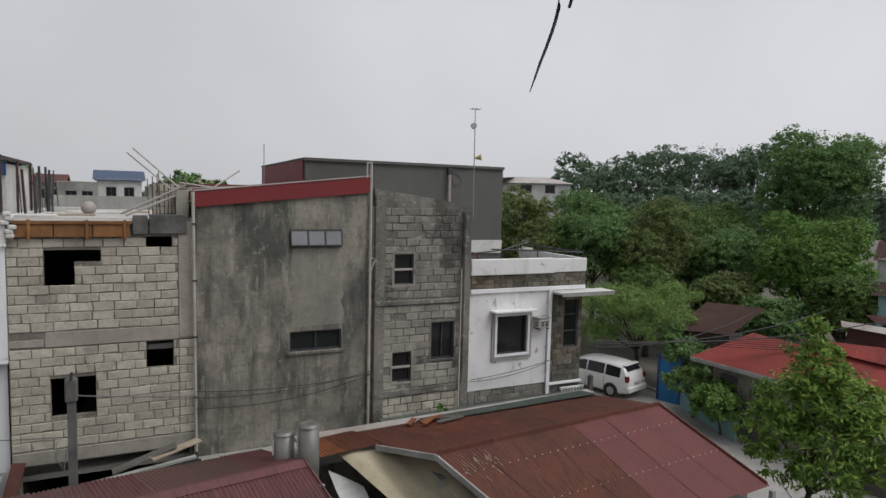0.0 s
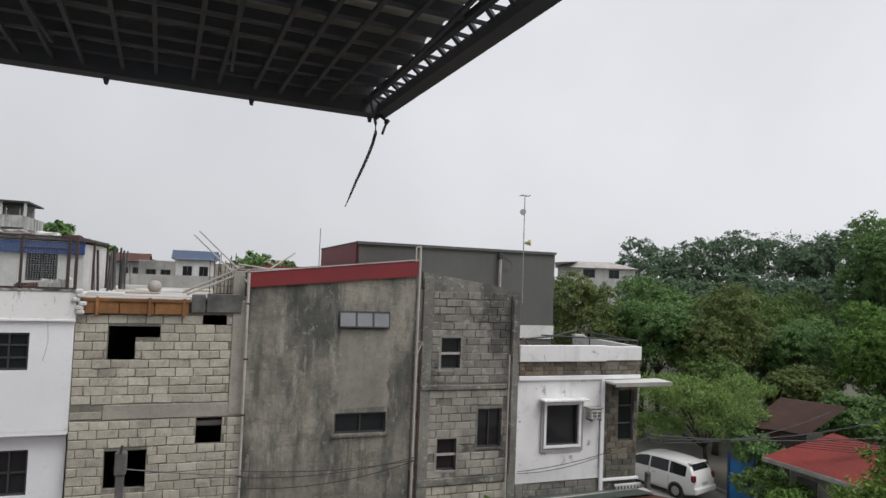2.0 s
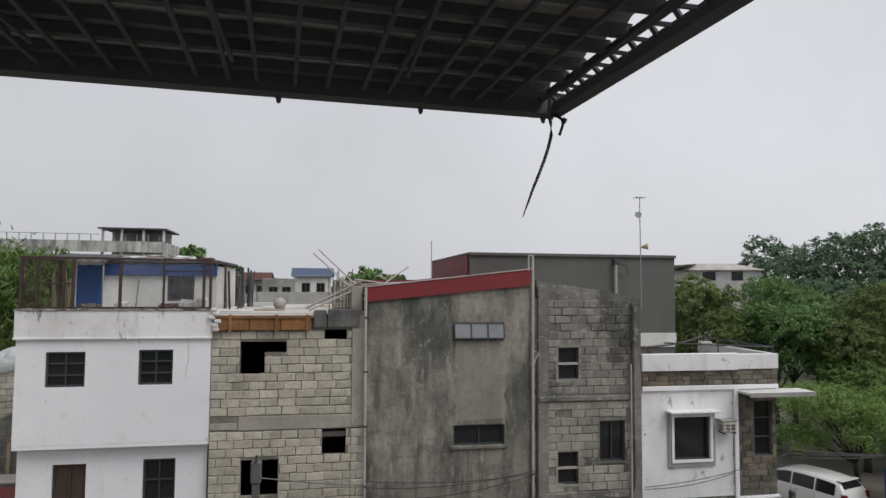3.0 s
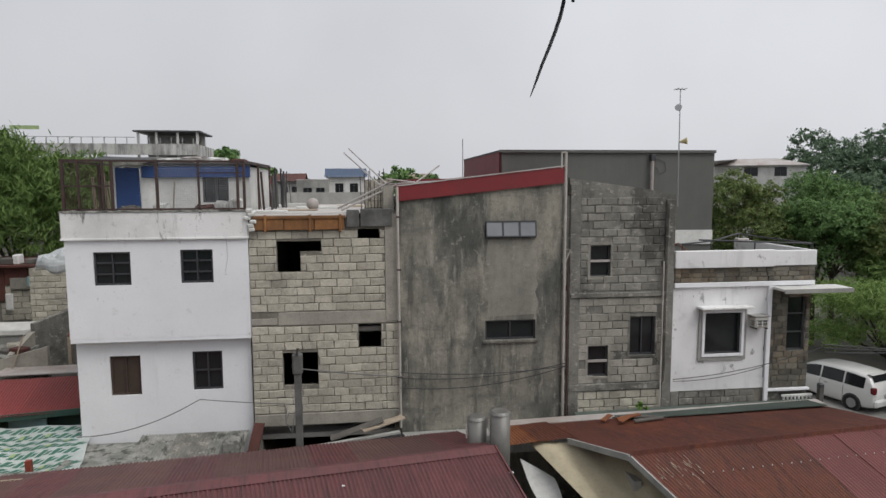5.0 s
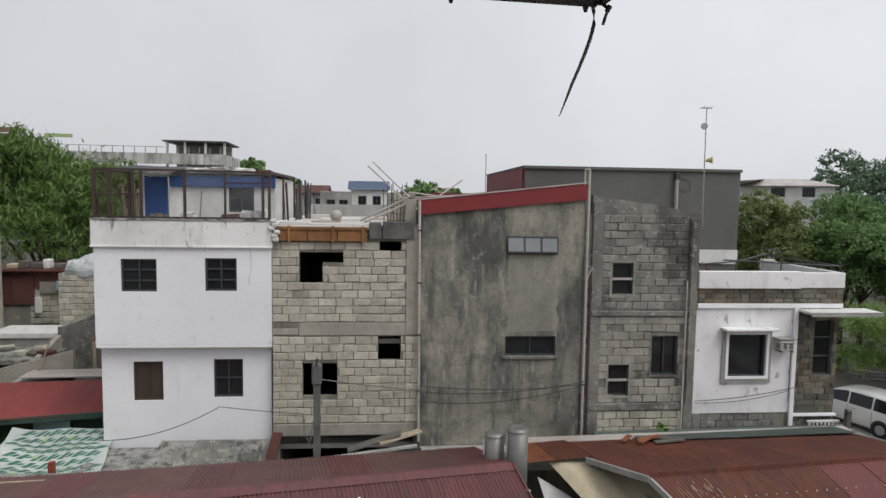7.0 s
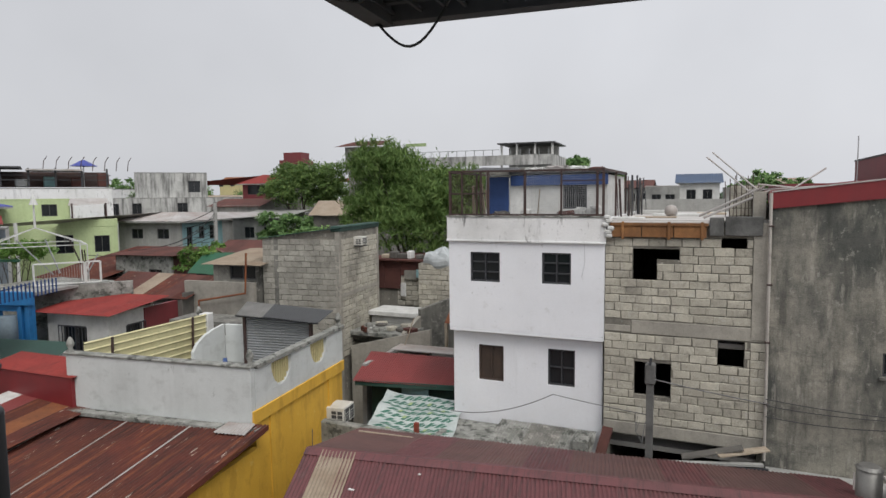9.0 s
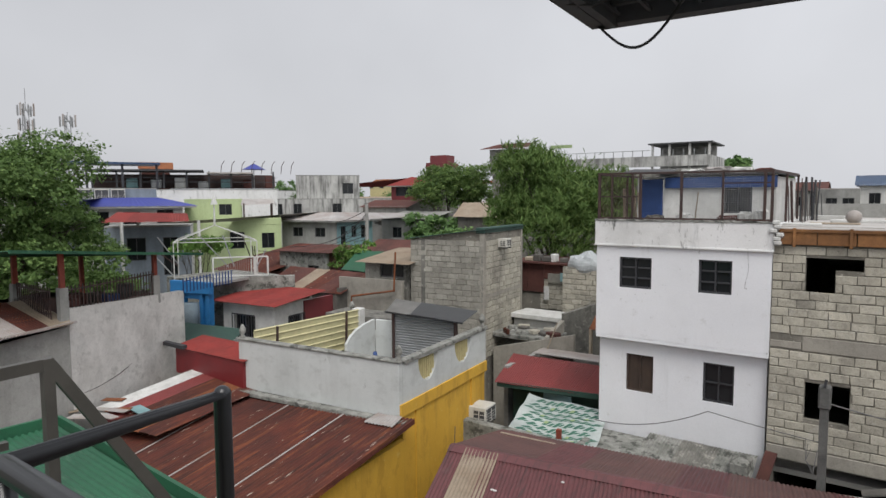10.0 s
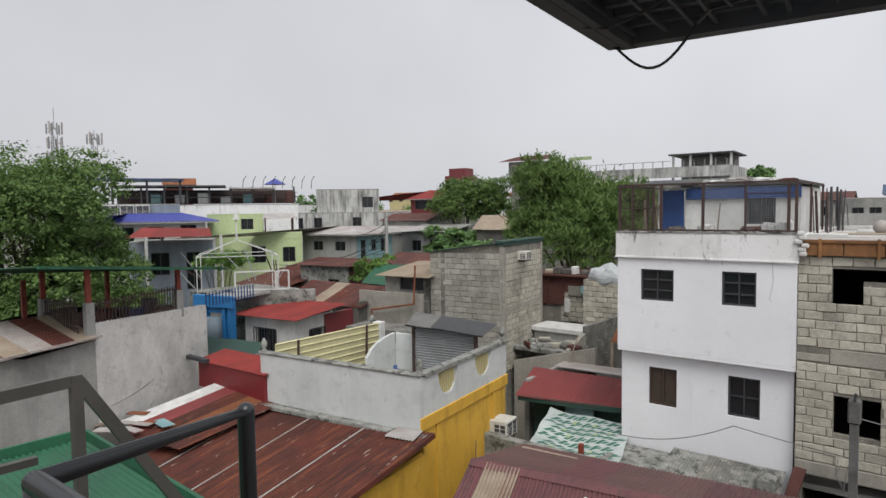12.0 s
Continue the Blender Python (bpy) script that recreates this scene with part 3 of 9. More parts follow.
def courses(parent, m, u0, u1, z0, z1, holes, material, length=0.40, height=0.20, joint=0.022, proud=0.02, seed=1, gaps=0.0, name="block", uneven=0.12):
    """Blocks in running bond, each a piece of its own, cut at ends and openings."""
    key = (material.name, height)
    if key not in BLOCKS:
        BLOCKS[key] = block_meshes(name, length, height - joint, 0.04, 9, seed)
        for me in BLOCKS[key]:
            me.materials.append(material)
    rng = random.Random(seed)
    nz = max(1, round((z1 - z0) / height))
    hh = (z1 - z0) / nz
    for j in range(nz):
        za, zb = z0 + j * hh, z0 + (j + 1) * hh
        cuts = [(h[0], h[1]) for h in holes if h[2] < (za + zb) / 2 < h[3]]
        u = u0 - (length / 2 if j % 2 else 0) - rng.uniform(0, 0.05)
        while u < u1:
            step = length * (1 + rng.uniform(-uneven, uneven))
            spans = [(max(u, u0), min(u + step, u1))]
            for a, b in cuts:
                spans = [s for lo, hi in spans for s in ((lo, min(hi, a)), (max(lo, b), hi)) if s[1] - s[0] > 0.0]
            for lo, hi in spans:
                if hi - lo > 0.06 and rng.random() >= gaps:
                    s = Matrix.Diagonal((hi - lo - joint, 1, hh / height, 1))
                    at = m @ Matrix.Translation((lo + joint / 2, -proud + rng.uniform(-0.007, 0.007), za + joint / 2)) @ pose(0, 0, 0, 0, rng.uniform(-0.9, 0.9), 0) @ s
                    link(name, rng.choice(BLOCKS[key]), parent, at)
            u += step
    return parent


def sheet(parent, a, b, c, d, material, pitch=0.076, amp=0.014, rows=3, lift=0.0, name="roof_sheet", label="", wobble=0.004, seed=0, per=6):
    """One corrugated sheet between the corners a, b (upper edge) and d, c (lower edge)."""
    a, b, c, d = Vector(a), Vector(b), Vector(c), Vector(d)
    up = (b - a).cross(d - a).normalized()
    if up.z < 0:
        up = -up
    n = max(per, int((b - a).length / pitch * per))
    rng = random.Random(seed)
    ph = rng.uniform(0, 100)
    verts, faces = [], []
    for j in range(rows + 1):
        t = j / rows
        for i in range(n + 1):
            s = i / n
            p = a.lerp(b, s).lerp(d.lerp(c, s), t)
            wave = math.sin(2 * math.pi * s * (b - a).length / pitch) * amp
            verts.append(p + up * (wave + lift + wobble * math.sin(ph + 5 * s + 7 * t)))
    for j in range(rows):
        for i in range(n):
            k = j * (n + 1) + i
            faces.append((k, k + 1, k + n + 2, k + n + 1))
    me = bpy.data.meshes.new(name)
    me.from_pydata(verts, [], faces)
    me.polygons.foreach_set("use_smooth", [True] * len(faces))
    me.materials.append(material)
    return link(name, me, parent, None, label)


def sheets(parent, a, b, c, d, materials, width=0.9, seed=0, **kw):
    """A roof slope laid with overlapping corrugated sheets."""
    a, b, c, d = Vector(a), Vector(b), Vector(c), Vector(d)
    n = max(1, round((b - a).length / width))
    rng = random.Random(seed)
    for k in range(n):
        s, e = k / n, (k + 1) / n + 0.03 / (b - a).length
        mt = materials[k % len(materials)] if isinstance(materials, (list, tuple)) else materials
        lo = rng.uniform(-0.03, 0.05)
        dd, cc = d.lerp(c, s), d.lerp(c, e)
        aa, bb = a.lerp(b, s), a.lerp(b, e)
        dd, cc = dd + (dd - aa).normalized() * lo, cc + (cc - bb).normalized() * lo
        sheet(parent, aa, bb, cc, dd, mt, lift=0.004 * (k % 2), seed=seed + k, **kw)


def leaf_cloud(name, blobs, count, size, material, rng, aspect=0.5, spread=0.42, clump=38, droop=0.0, hollow=0.62):
    """Leaves in clumps over the skin of lumpy crowns, folded kites with their own turn."""
    blobs = np.array(blobs, float)
    area = (blobs[:, 3] * blobs[:, 4] + blobs[:, 4] * blobs[:, 5] + blobs[:, 3] * blobs[:, 5])
    k = max(6, count // clump)
    pick = rng.choice(len(blobs), k, p=area / area.sum())
    way = rng.normal(size=(k, 3))
    way /= np.linalg.norm(way, axis=1)[:, None]
    low = way[:, 2] < -0.45
    way[low, 2] *= -0.6
    depth = hollow + (1.04 - hollow) * rng.random(k) ** 0.5
    centre = blobs[pick, :3] + way * blobs[pick, 3:6] * depth[:, None]
    radius = spread * blobs[pick, 3:6].mean(1) * rng.uniform(0.5, 1.0, k)
    own = rng.integers(0, k, count)
    off = rng.normal(size=(count, 3)) * 0.42
    off[:, 2] *= 0.7
    place = centre[own] + off * radius[own][:, None]
    normal = way[own] * 0.7 + rng.normal(size=(count, 3)) * 0.65 + np.array([0, 0, 0.55])
    normal /= np.linalg.norm(normal, axis=1)[:, None]
    along = np.cross(normal, rng.normal(size=(count, 3)))
    along /= np.linalg.norm(along, axis=1)[:, None] + 1e-9
    along[:, 2] -= droop
    along /= np.linalg.norm(along, axis=1)[:, None]
    side = np.cross(normal, along)
    side /= np.linalg.norm(side, axis=1)[:, None] + 1e-9
    ln = size * rng.uniform(0.6, 1.25, count)[:, None]
    wd = ln * aspect * 0.5
    verts = np.stack([place - along * ln * 0.5, place + side * wd - normal * wd * 0.3, place + along * ln * 0.5, place - side * wd - normal * wd * 0.3], 1).reshape(-1, 3)
    me = bpy.data.meshes.new(name)
    me.vertices.add(count * 4)
    me.vertices.foreach_set("co", verts.ravel())
    me.loops.add(count * 4)
    me.loops.foreach_set("vertex_index", np.arange(count * 4))
    me.polygons.add(count)
    me.polygons.foreach_set("loop_start", np.arange(0, count * 4, 4))
    me.polygons.foreach_set("loop_total", np.full(count, 4))
    me.update()
    me.validate()
    me.materials.append(material)
    return me


def tree(name, base, label, blobs, count, size, material, trunk=0.18, seed=0, aspect=0.5, group="", spread=0.42, droop=0.0, hollow=0.62, clump=38):
    rng = np.random.default_rng(seed)
    root = thing(name, base, label, "tree", group)
    top = np.mean([b[:3] for b in blobs], axis=0)
    fork = Vector(base).lerp(Vector(top), 0.45)
    bm = bmesh.new()
    mid = Vector(base).lerp(fork, 0.5) + Vector((rng.uniform(-0.1, 0.1), rng.uniform(-0.1, 0.1), 0))
    tube(bm, base, mid, trunk, trunk * 0.8)
    tube(bm, mid, fork, trunk * 0.8, trunk * 0.62)
    part("trunk", bm, BARK, root, "", True)
    for b in blobs[:9]:
        bm = bmesh.new()
        end = Vector(b[:3])
        knee = fork.lerp(end, 0.5) + Vector((rng.uniform(-0.3, 0.3), rng.uniform(-0.3, 0.3), rng.uniform(0, 0.4))) * b[3] * 0.3
        tube(bm, fork, knee, trunk * 0.5, trunk * 0.3, 6)
        tube(bm, knee, end, trunk * 0.3, trunk * 0.12, 6)
        for _ in range(5):
            w = Vector(rng.normal(size=3)).normalized()
            w.z = abs(w.z)
            tube(bm, knee.lerp(end, rng.uniform(0.3, 1)), end + Vector((w.x * b[3], w.y * b[4], w.z * b[5])) * 0.8, trunk * 0.12, trunk * 0.03, 5)
        part("limb", bm, BARK, root, "", True)
    link("crown", leaf_cloud("crown", blobs, count, size, material, rng, aspect, spread, clump, droop, hollow), root)
    return root


def lumps(centre, radius, count, seed, flat=0.8, small=0.5):
    """Uneven set of crown lumps round a middle."""
    rng = random.Random(seed)
    cx, cy, cz = centre
    rx, ry, rz = radius
    out = [(cx, cy, cz, rx * 0.72, ry * 0.72, rz * 0.72)]
    for k in range(count):
        a = 2 * math.pi * (k + rng.random() * 0.7) / count
        h = rng.uniform(-0.55, 0.8)
        f = rng.uniform(0.5, 0.72) * math.sqrt(max(0.1, 1 - h * h * 0.8))
        s = rng.uniform(small * 0.7, small * 1.15)
        out.append((cx + rx * f * math.cos(a), cy + ry * f * math.sin(a), cz + rz * h * 0.75, rx * s, ry * s, rz * s * flat))
    return out


# ---- ground ----
bm = bmesh.new()
quad(bm, (-1500, -600, 0), (1500, -600, 0), (1500, 2500, 0), (-1500, 2500, 0))
lone("ground", bm, GROUND, "bare packed earth and concrete ground between the houses", "ground", kind="structure")
lone("road", boxes((17.2, 22.6, -8, 60, -0.05, 0.02)), ROAD, "worn grey concrete lane beside the houses", "road", kind="structure")
lone("kerb", boxes((22.6, 22.8, 12.5, 60, 0, 0.15), bevel=0.02), CEMENT, "low cement kerb along the lane", "kerb", kind="structure")

F = 15.4


def facade(y=F):
    return wallm(0, y)


def shell(root, x0, x1, y0, y1, z0, z1, material, roof_mat, front=False):
    """Side walls, back wall, inner floor slabs and roof slab of a house."""
    t = 0.14
    part("wall", boxes((x0, x0 + t, y0 + 0.16, y1, z0, z1)), material, root)
    part("wall", boxes((x1 - t, x1, y0 + 0.16, y1, z0, z1)), material, root)
    part("wall", boxes((x0 + t, x1 - t, y1 - t, y1, z0, z1)), material, root)
    part("roof_slab", boxes((x0 + t, x1 - t, y0 + 0.16, y1 - t, z1 - 0.16, z1 - 0.04)), roof_mat, root)
    for z in (2.75, 5.45):
        if z0 < z < z1 - 1:
            part("floor_slab", boxes((x0 + t, x1 - t, y0 + 0.2, y1 - t, z - 0.12, z)), ROOM, root)


# ---- white three-storey house with a caged roof terrace ----
house = thing("white_house", (-3.8, 19, 0), "white painted three storey row house with an overhanging upper floor", "house")
up = facade(15.4)
hu = [(-5.27, -4.44, 6.67, 7.46), (-3.32, -2.57, 6.69, 7.49)]
part("upper_wall", holed(bmesh.new(), up, -5.88, -1.75, 5.40, 7.76, hu), WHITE, house)
lowm = facade(15.64)
hl = [(-5.13, -4.42, 3.93, 4.91), (-3.21, -2.50, 3.99, 4.96)]
part("lower_wall", holed(bmesh.new(), lowm, -5.86, -1.80, 2.2, 5.40, hl), WHITE, house)
part("base_wall", boxes((-5.86, -1.80, 15.66, 15.8, 0, 2.2)), CEMENT, house)
part("overhang", boxes((-5.88, -1.75, 15.402, 16.0, 5.30, 5.398), bevel=0.01), WHITE, house)
for row in ((-5.92, -1.72, 15.35, 15.52, 7.76, 8.39), (-5.92, -5.78, 15.522, 22.8, 7.76, 8.35), (-1.86, -1.72, 15.522, 22.8, 7.76, 8.35)):
    part("parapet", boxes(row, bevel=0.012), WHITE_OLD, house, "white parapet streaked black by rain")
part("parapet_ridge", boxes((-5.93, -1.71, 15.33, 15.349, 7.74, 7.79), bevel=0.006), WHITE_OLD, house)
bm = bmesh.new()
rng = random.Random(88)
box(bm, -5.93, -1.71, 15.33, 15.54, 8.39, 8.425)
bmesh.ops.subdivide_edges(bm, edges=[e for e in bm.edges if abs(e.verts[0].co.x - e.verts[1].co.x) > 1], cuts=60)
for v in bm.verts:
    v.co.z += rng.uniform(-0.012, 0.018) if v.co.z > 8.4 else 0.0
    v.co.y += rng.uniform(-0.01, 0.01)
part("parapet_cap", bm, MOSS, house, "crumbling black stained coping")
shell(house, -5.86, -1.80, 15.52, 22.8, 0, 7.72, WHITE_DUSTY, CEMENT)
for h in hu:
    window(house, up, *h, nu=2, nz=3, deep=0.05)
window(house, lowm, *hl[0], nu=2, nz=1, deep=0.05, glass=CURTAIN, frame=CURTAIN, label="boarded window with brown panels")
window(house, lowm, *hl[1], nu=2, nz=2, deep=0.05, glass=GLASS, frame=STEEL_DARK)
# cracks and nail marks on the paint
part("crack", line(bmesh.new(), [(-2.25, 15.396, 7.74), (-2.22, 15.396, 7.3), (-2.3, 15.396, 6.9), (-2.24, 15.396, 6.86)], 0.003, 4), GREYCABLE, house)

pent = thing("roof_room", (-3.9, 19, 7.6), "white rooftop room with a blue door and blue beam", "roof room")
pm = wallm(0, 17.6)
hp = [(-5.5, -4.86, 7.62, 9.5), (-3.28, -2.6, 8.55, 9.32)]
part("wall", holed(bmesh.new(), pm, -5.6, -2.05, 7.6, 9.55, hp), WHITE_DUSTY, pent)
part("wall", boxes((-5.6, -5.46, 17.76, 21, 7.6, 9.5)), WHITE_DUSTY, pent)
part("wall", boxes((-2.19, -2.05, 17.76, 21, 7.6, 9.5)), WHITE_DUSTY, pent)
part("wall", boxes((-5.46, -2.19, 20.86, 21, 7.6, 9.5)), WHITE_DUSTY, pent)
part("roof", boxes((-4.75, -1.95, 17.45, 21.05, 9.56, 9.60)), GRILLE, pent)
part("beam", boxes((-4.80, -2.02, 17.50, 17.599, 9.22, 9.52), bevel=0.008), BLUE, pent, "cobalt blue painted beam")
door = part("door", boxes((-5.48, -4.88, 17.56, 17.61, 7.65, 9.48), bevel=0.008), BLUE, pent, "cobalt blue door")
part("door_panel", boxes((-5.40, -4.96, 17.552, 17.56, 8.65, 9.38), (-5.40, -4.96, 17.552, 17.56, 7.8, 8.55), bevel=0.003), BLUE, door)
window(pent, pm, *hp[1], nu=2, nz=2, deep=0.03)
sheet(pent, (-5.75, 17.75, 9.78), (-4.55, 17.75, 9.74), (-4.5, 16.9, 9.62), (-5.8, 16.9, 9.66), GRILLE, name="awning", label="dark sagging sheet over the door")
for k, (x, w, h, mt) in enumerate(((-4.4, 0.5, 0.10, WHITE_DUSTY), (-3.8, 0.6, 0.14, PALE_SHEET), (-3.2, 0.5, 0.12, WHITE_DUSTY), (-2.6, 0.4, 0.08, BROWN))):
    bm = boxes((x, x + w, 17.6 + 0.1 * k, 18.2, 9.60, 9.62 + h), bevel=0.03)
    rng = random.Random(60 + k)
    bmesh.ops.subdivide_edges(bm, edges=bm.edges[:], cuts=3, use_grid_fill=True)
    for v in bm.verts:
        v.co += Vector((rng.uniform(-0.03, 0.03), rng.uniform(-0.03, 0.03), rng.uniform(-0.02, 0.04) if v.co.z > 9.63 else 0.0))
    lone("roof_clutter", bm, mt, "folded sacks and sheets lying on the rooftop room", "clutter", "clutter on the roof room")

cage = thing("terrace_cage", (-3.85, 15.45, 8.4), "brown steel terrace railing frame with wire mesh", "railing")
for x in (-5.86, -5.52, -4.98, -4.78, -3.78, -2.84, -1.95, -1.80):
    part("post", bar(bmesh.new(), (x, 15.47, 8.38), (x, 15.47, 9.60), 0.06 if x not in (-2.84, -5.52, -4.98) else 0.045), STEEL_BROWN, cage)
part("top_rail", bar(bmesh.new(), (-5.9, 15.47, 9.59), (-1.78, 15.47, 9.56), 0.05), STEEL_BROWN, cage)
part("bottom_rail", bar(bmesh.new(), (-5.9, 15.47, 8.45), (-1.78, 15.47, 8.45), 0.045), STEEL_BROWN, cage)
part("mid_rail", bar(bmesh.new(), (-5.86, 15.47, 9.0), (-4.84, 15.47, 9.0), 0.035), STEEL_BROWN, cage)
part("mid_rail", bar(bmesh.new(), (-2.84, 15.47, 9.3), (-1.80, 15.47, 9.3), 0.03), STEEL_BROWN, cage)
for x in (-5.86, -1.80):
    part("side_rail", bar(bmesh.new(), (x, 15.47, 9.57), (x, 19.5, 9.57), 0.05), STEEL_BROWN, cage)
    part("post", bar(bmesh.new(), (x, 17.5, 8.3), (x, 17.5, 9.57), 0.05), STEEL_BROWN, cage)
    part("post", bar(bmesh.new(), (x, 19.5, 8.3), (x, 19.5, 9.57), 0.05), STEEL_BROWN, cage)
bm = bmesh.new()
for k in range(40):
    x = -3.76 + k * 0.05
    if x < -1.97:
        tube(bm, (x, 15.48, 8.47), (x, 15.48, 9.56), 0.0022, n=3, cap=False)
for k in range(21):
    tube(bm, (-3.76, 15.482, 8.5 + k * 0.05), (-1.97, 15.482, 8.5 + k * 0.05), 0.0022, n=3, cap=False)
part("wire_mesh", bm, GALV, cage, "fine welded wire mesh", kind="stuff")
for seed, (xa, xb) in enumerate(((-5.84, -5.54), (-5.5, -4.87))):
    bm = bmesh.new()
    for k in range(int((xb - xa) / 0.035)):
        x = xa + 0.02 + k * 0.035
        tube(bm, (x, 15.478, 8.47), (x, 15.478, 9.56), 0.007, n=3, cap=False)
    part("wire_mesh", bm, STEEL_BROWN, cage, "rusty brown mesh", kind="stuff")
for k, (x, z, dx) in enumerate(((-5.35, 9.1, 0.1), (-4.98, 9.2, -0.05), (-4.9, 9.0, 0.02))):
    lone("leaning_plank", bar(bmesh.new(), (x, 16.0, 7.74), (x + dx, 15.6, z + 0.1), 0.07, 0.03), WOOD_PALE, "pale board leaning inside the terrace cage", "plank", "boards on the terrace")
lone("leaning_stick", line(bmesh.new(), [(-3.7, 16.2, 7.74), (-3.45, 15.7, 9.1)], 0.018), WOOD_PALE, "pale stick leaning behind the mesh", "stick")

for k, (x, w, h, mt) in enumerate(((-3.95, 0.35, 0.16, WHITE_DUSTY), (-3.0, 0.5, 0.12, BROWN), (-2.55, 0.3, 0.2, WHITE_DUSTY), (-2.2, 0.28, 0.26, WHITE_DUSTY), (-4.7, 0.4, 0.10, WOOD_GREY))):
    rng = random.Random(70 + k)
    bm = boxes((x, x + w, 15.62, 15.9, 7.72, 8.42 + h), bevel=0.05)
    bmesh.ops.subdivide_edges(bm, edges=bm.edges[:], cuts=2, use_grid_fill=True)
    for v in bm.verts:
        v.co += Vector((rng.uniform(-0.04, 0.04), rng.uniform(-0.03, 0.03), rng.uniform(-0.05, 0.03) if v.co.z > 8 else 0.0))
    lone("terrace_sack", bm, mt, "slumped sack stored behind the terrace mesh", "sack", "sacks on the terrace")

# ---- unfinished house of bare concrete blocks ----
house = thing("block_house", (0.05, 19, 0), "unfinished row house of bare grey concrete blocks", "house")
bmx = facade(15.47)
hb = [(-1.09, -0.53, 6.85, 7.65), (-0.53, -0.03, 7.39, 7.65), (0.86, 1.39, 7.62, 7.93), (0.84, 1.40, 4.95, 5.56), (-1.02, -0.17, 4.05, 4.89), (-1.62, 1.82, 2.35, 3.02)]
front = part("front_wall", holed(bmesh.new(), bmx, -1.745, 1.86, 0, 7.93, hb, 0.12), MORTAR, house)
shell(house, -1.745, 1.86, 15.47, 23.5, 0, 8.28, MORTAR, SLAB)
part("lintel_band", boxes((-1.1, 1.84, 15.445, 15.47, 5.58, 5.90), (-1.74, -1.12, 15.452, 15.47, 5.60, 5.76), bevel=0.01), BAND, house, "plain cast concrete beam")
part("base_band", boxes((-1.74, 1.84, 15.442, 15.47, 3.04, 3.34), bevel=0.012), BAND, house)
part("side_column", boxes((1.52, 1.86, 15.43, 15.47, 5.62, 8.28), bevel=0.01), BAND, house)
for k in range(3):
    part("form_board", boxes((-1.60 + 0.72 * k, -0.90 + 0.72 * k, 15.36, 15.40, 7.93, 8.20), bevel=0.006), WOOD, house, "orange brown form board")
for x in (-1.35, -0.3, 0.42):
    part("form_cleat", boxes((x, x + 0.06, 15.32, 15.36, 7.88, 8.30), bevel=0.005), WOOD, house)
part("form_rail", boxes((-1.62, 0.58, 15.33, 15.40, 8.20, 8.27), bevel=0.006), WOOD, house)
part("slab_edge", boxes((-1.70, 0.60, 15.40, 15.9, 8.22, 8.30), bevel=0.01), SLAB, house)
part("parapet_stub", boxes((0.60, 0.90, 15.38, 15.58, 7.98, 8.40), (0.93, 1.70, 15.38, 15.56, 7.99, 8.42), bevel=0.012), CONCRETE_DARK, house, "black stained concrete parapet")
part("parapet_low", boxes((-1.74, -0.2, 15.47, 15.6, 7.93, 8.25), (-0.2, 1.86, 15.471, 15.6, 7.93, 8.24)), MORTAR, house)
part("slab_top", boxes((-1.70, 1.84, 15.62, 23.4, 8.28, 8.33)), SLAB, house, "pale dusty roof slab")
part("back_parapet", boxes((-1.7, 1.84, 22.6, 22.8, 8.33, 8.75)), CEMENT, house)
courses(front, bmx, -1.74, 1.52, 5.92, 7.90, hb, BLOCK, seed=3)
courses(front, bmx, 1.52, 1.85, 3.36, 5.56, hb, BLOCK, seed=8)
courses(front, bmx, -1.74, 1.52, 3.36, 5.56, hb, BLOCK, seed=4)

stub = thing("half_built_wall", (1.3, 18.6, 8.33), "half built block wall with bare rebars on the roof slab", "wall")
w = part("wall", boxes((1.05, 1.75, 18.0, 18.14, 8.33, 9.15), (1.61, 1.75, 16.3, 18.0, 8.33, 9.0)), MORTAR, stub)
courses(w, wallm(0, 18.0), 1.05, 1.75, 8.35, 9.13, [], BLOCK, seed=9)
part("column", boxes((1.5, 1.76, 15.7, 15.95, 8.33, 8.98), bevel=0.01), BAND, stub)
for k in range(9):
    x, y = 0.95 + 0.09 * k, 17.6 + 0.12 * (k % 4)
    part("rebar", tube(bmesh.new(), (x, y, 8.33), (x + 0.03 * (k % 3 - 1), y, 9.25 + 0.07 * (k % 4)), 0.011, n=5), STEEL_BROWN, stub)
for k in range(22):
    rng = random.Random(k)
    x, y = -1.72 + rng.uniform(0, 0.45), 16.2 + rng.uniform(0, 4.5)
    h = rng.uniform(0.7, 1.2)
    bm = tube(bmesh.new(), (x, y, 8.33), (x + rng.uniform(-0.06, 0.06), y, 8.33 + h), rng.choice((0.012, 0.018, 0.03)), n=5)
    lone("rebar", bm, rng.choice((STEEL_BROWN, WOOD_GREY, STEEL_DARK)), "bare column rebar standing on the roof slab", "rebar", "rebars on the slab")
for k, (p, q, r) in enumerate((((0.45, 19, 9.95), (1.6, 16.6, 8.85), 0.02), ((0.6, 18.6, 10.05), (1.8, 16.4, 8.85), 0.02), ((0.35, 16.4, 8.4), (1.75, 16.2, 9.1), 0.028), ((0.45, 16.3, 8.36), (1.85, 16.0, 9.0), 0.028),
                                ((1.4, 16.4, 9.0), (3.2, 16.2, 9.1), 0.025), ((1.6, 16.2, 9.15), (2.9, 16.6, 9.0), 0.022), ((2.2, 16.2, 8.95), (3.0, 16.5, 9.5), 0.02))):
    lone("scaffold_pipe", tube(bmesh.new(), p, q, r, n=7), PALE_SHEET, "pale bent pipe leaning on the roof edge", "pipe", "loose pipes on the roof")
bm = bmesh.new()
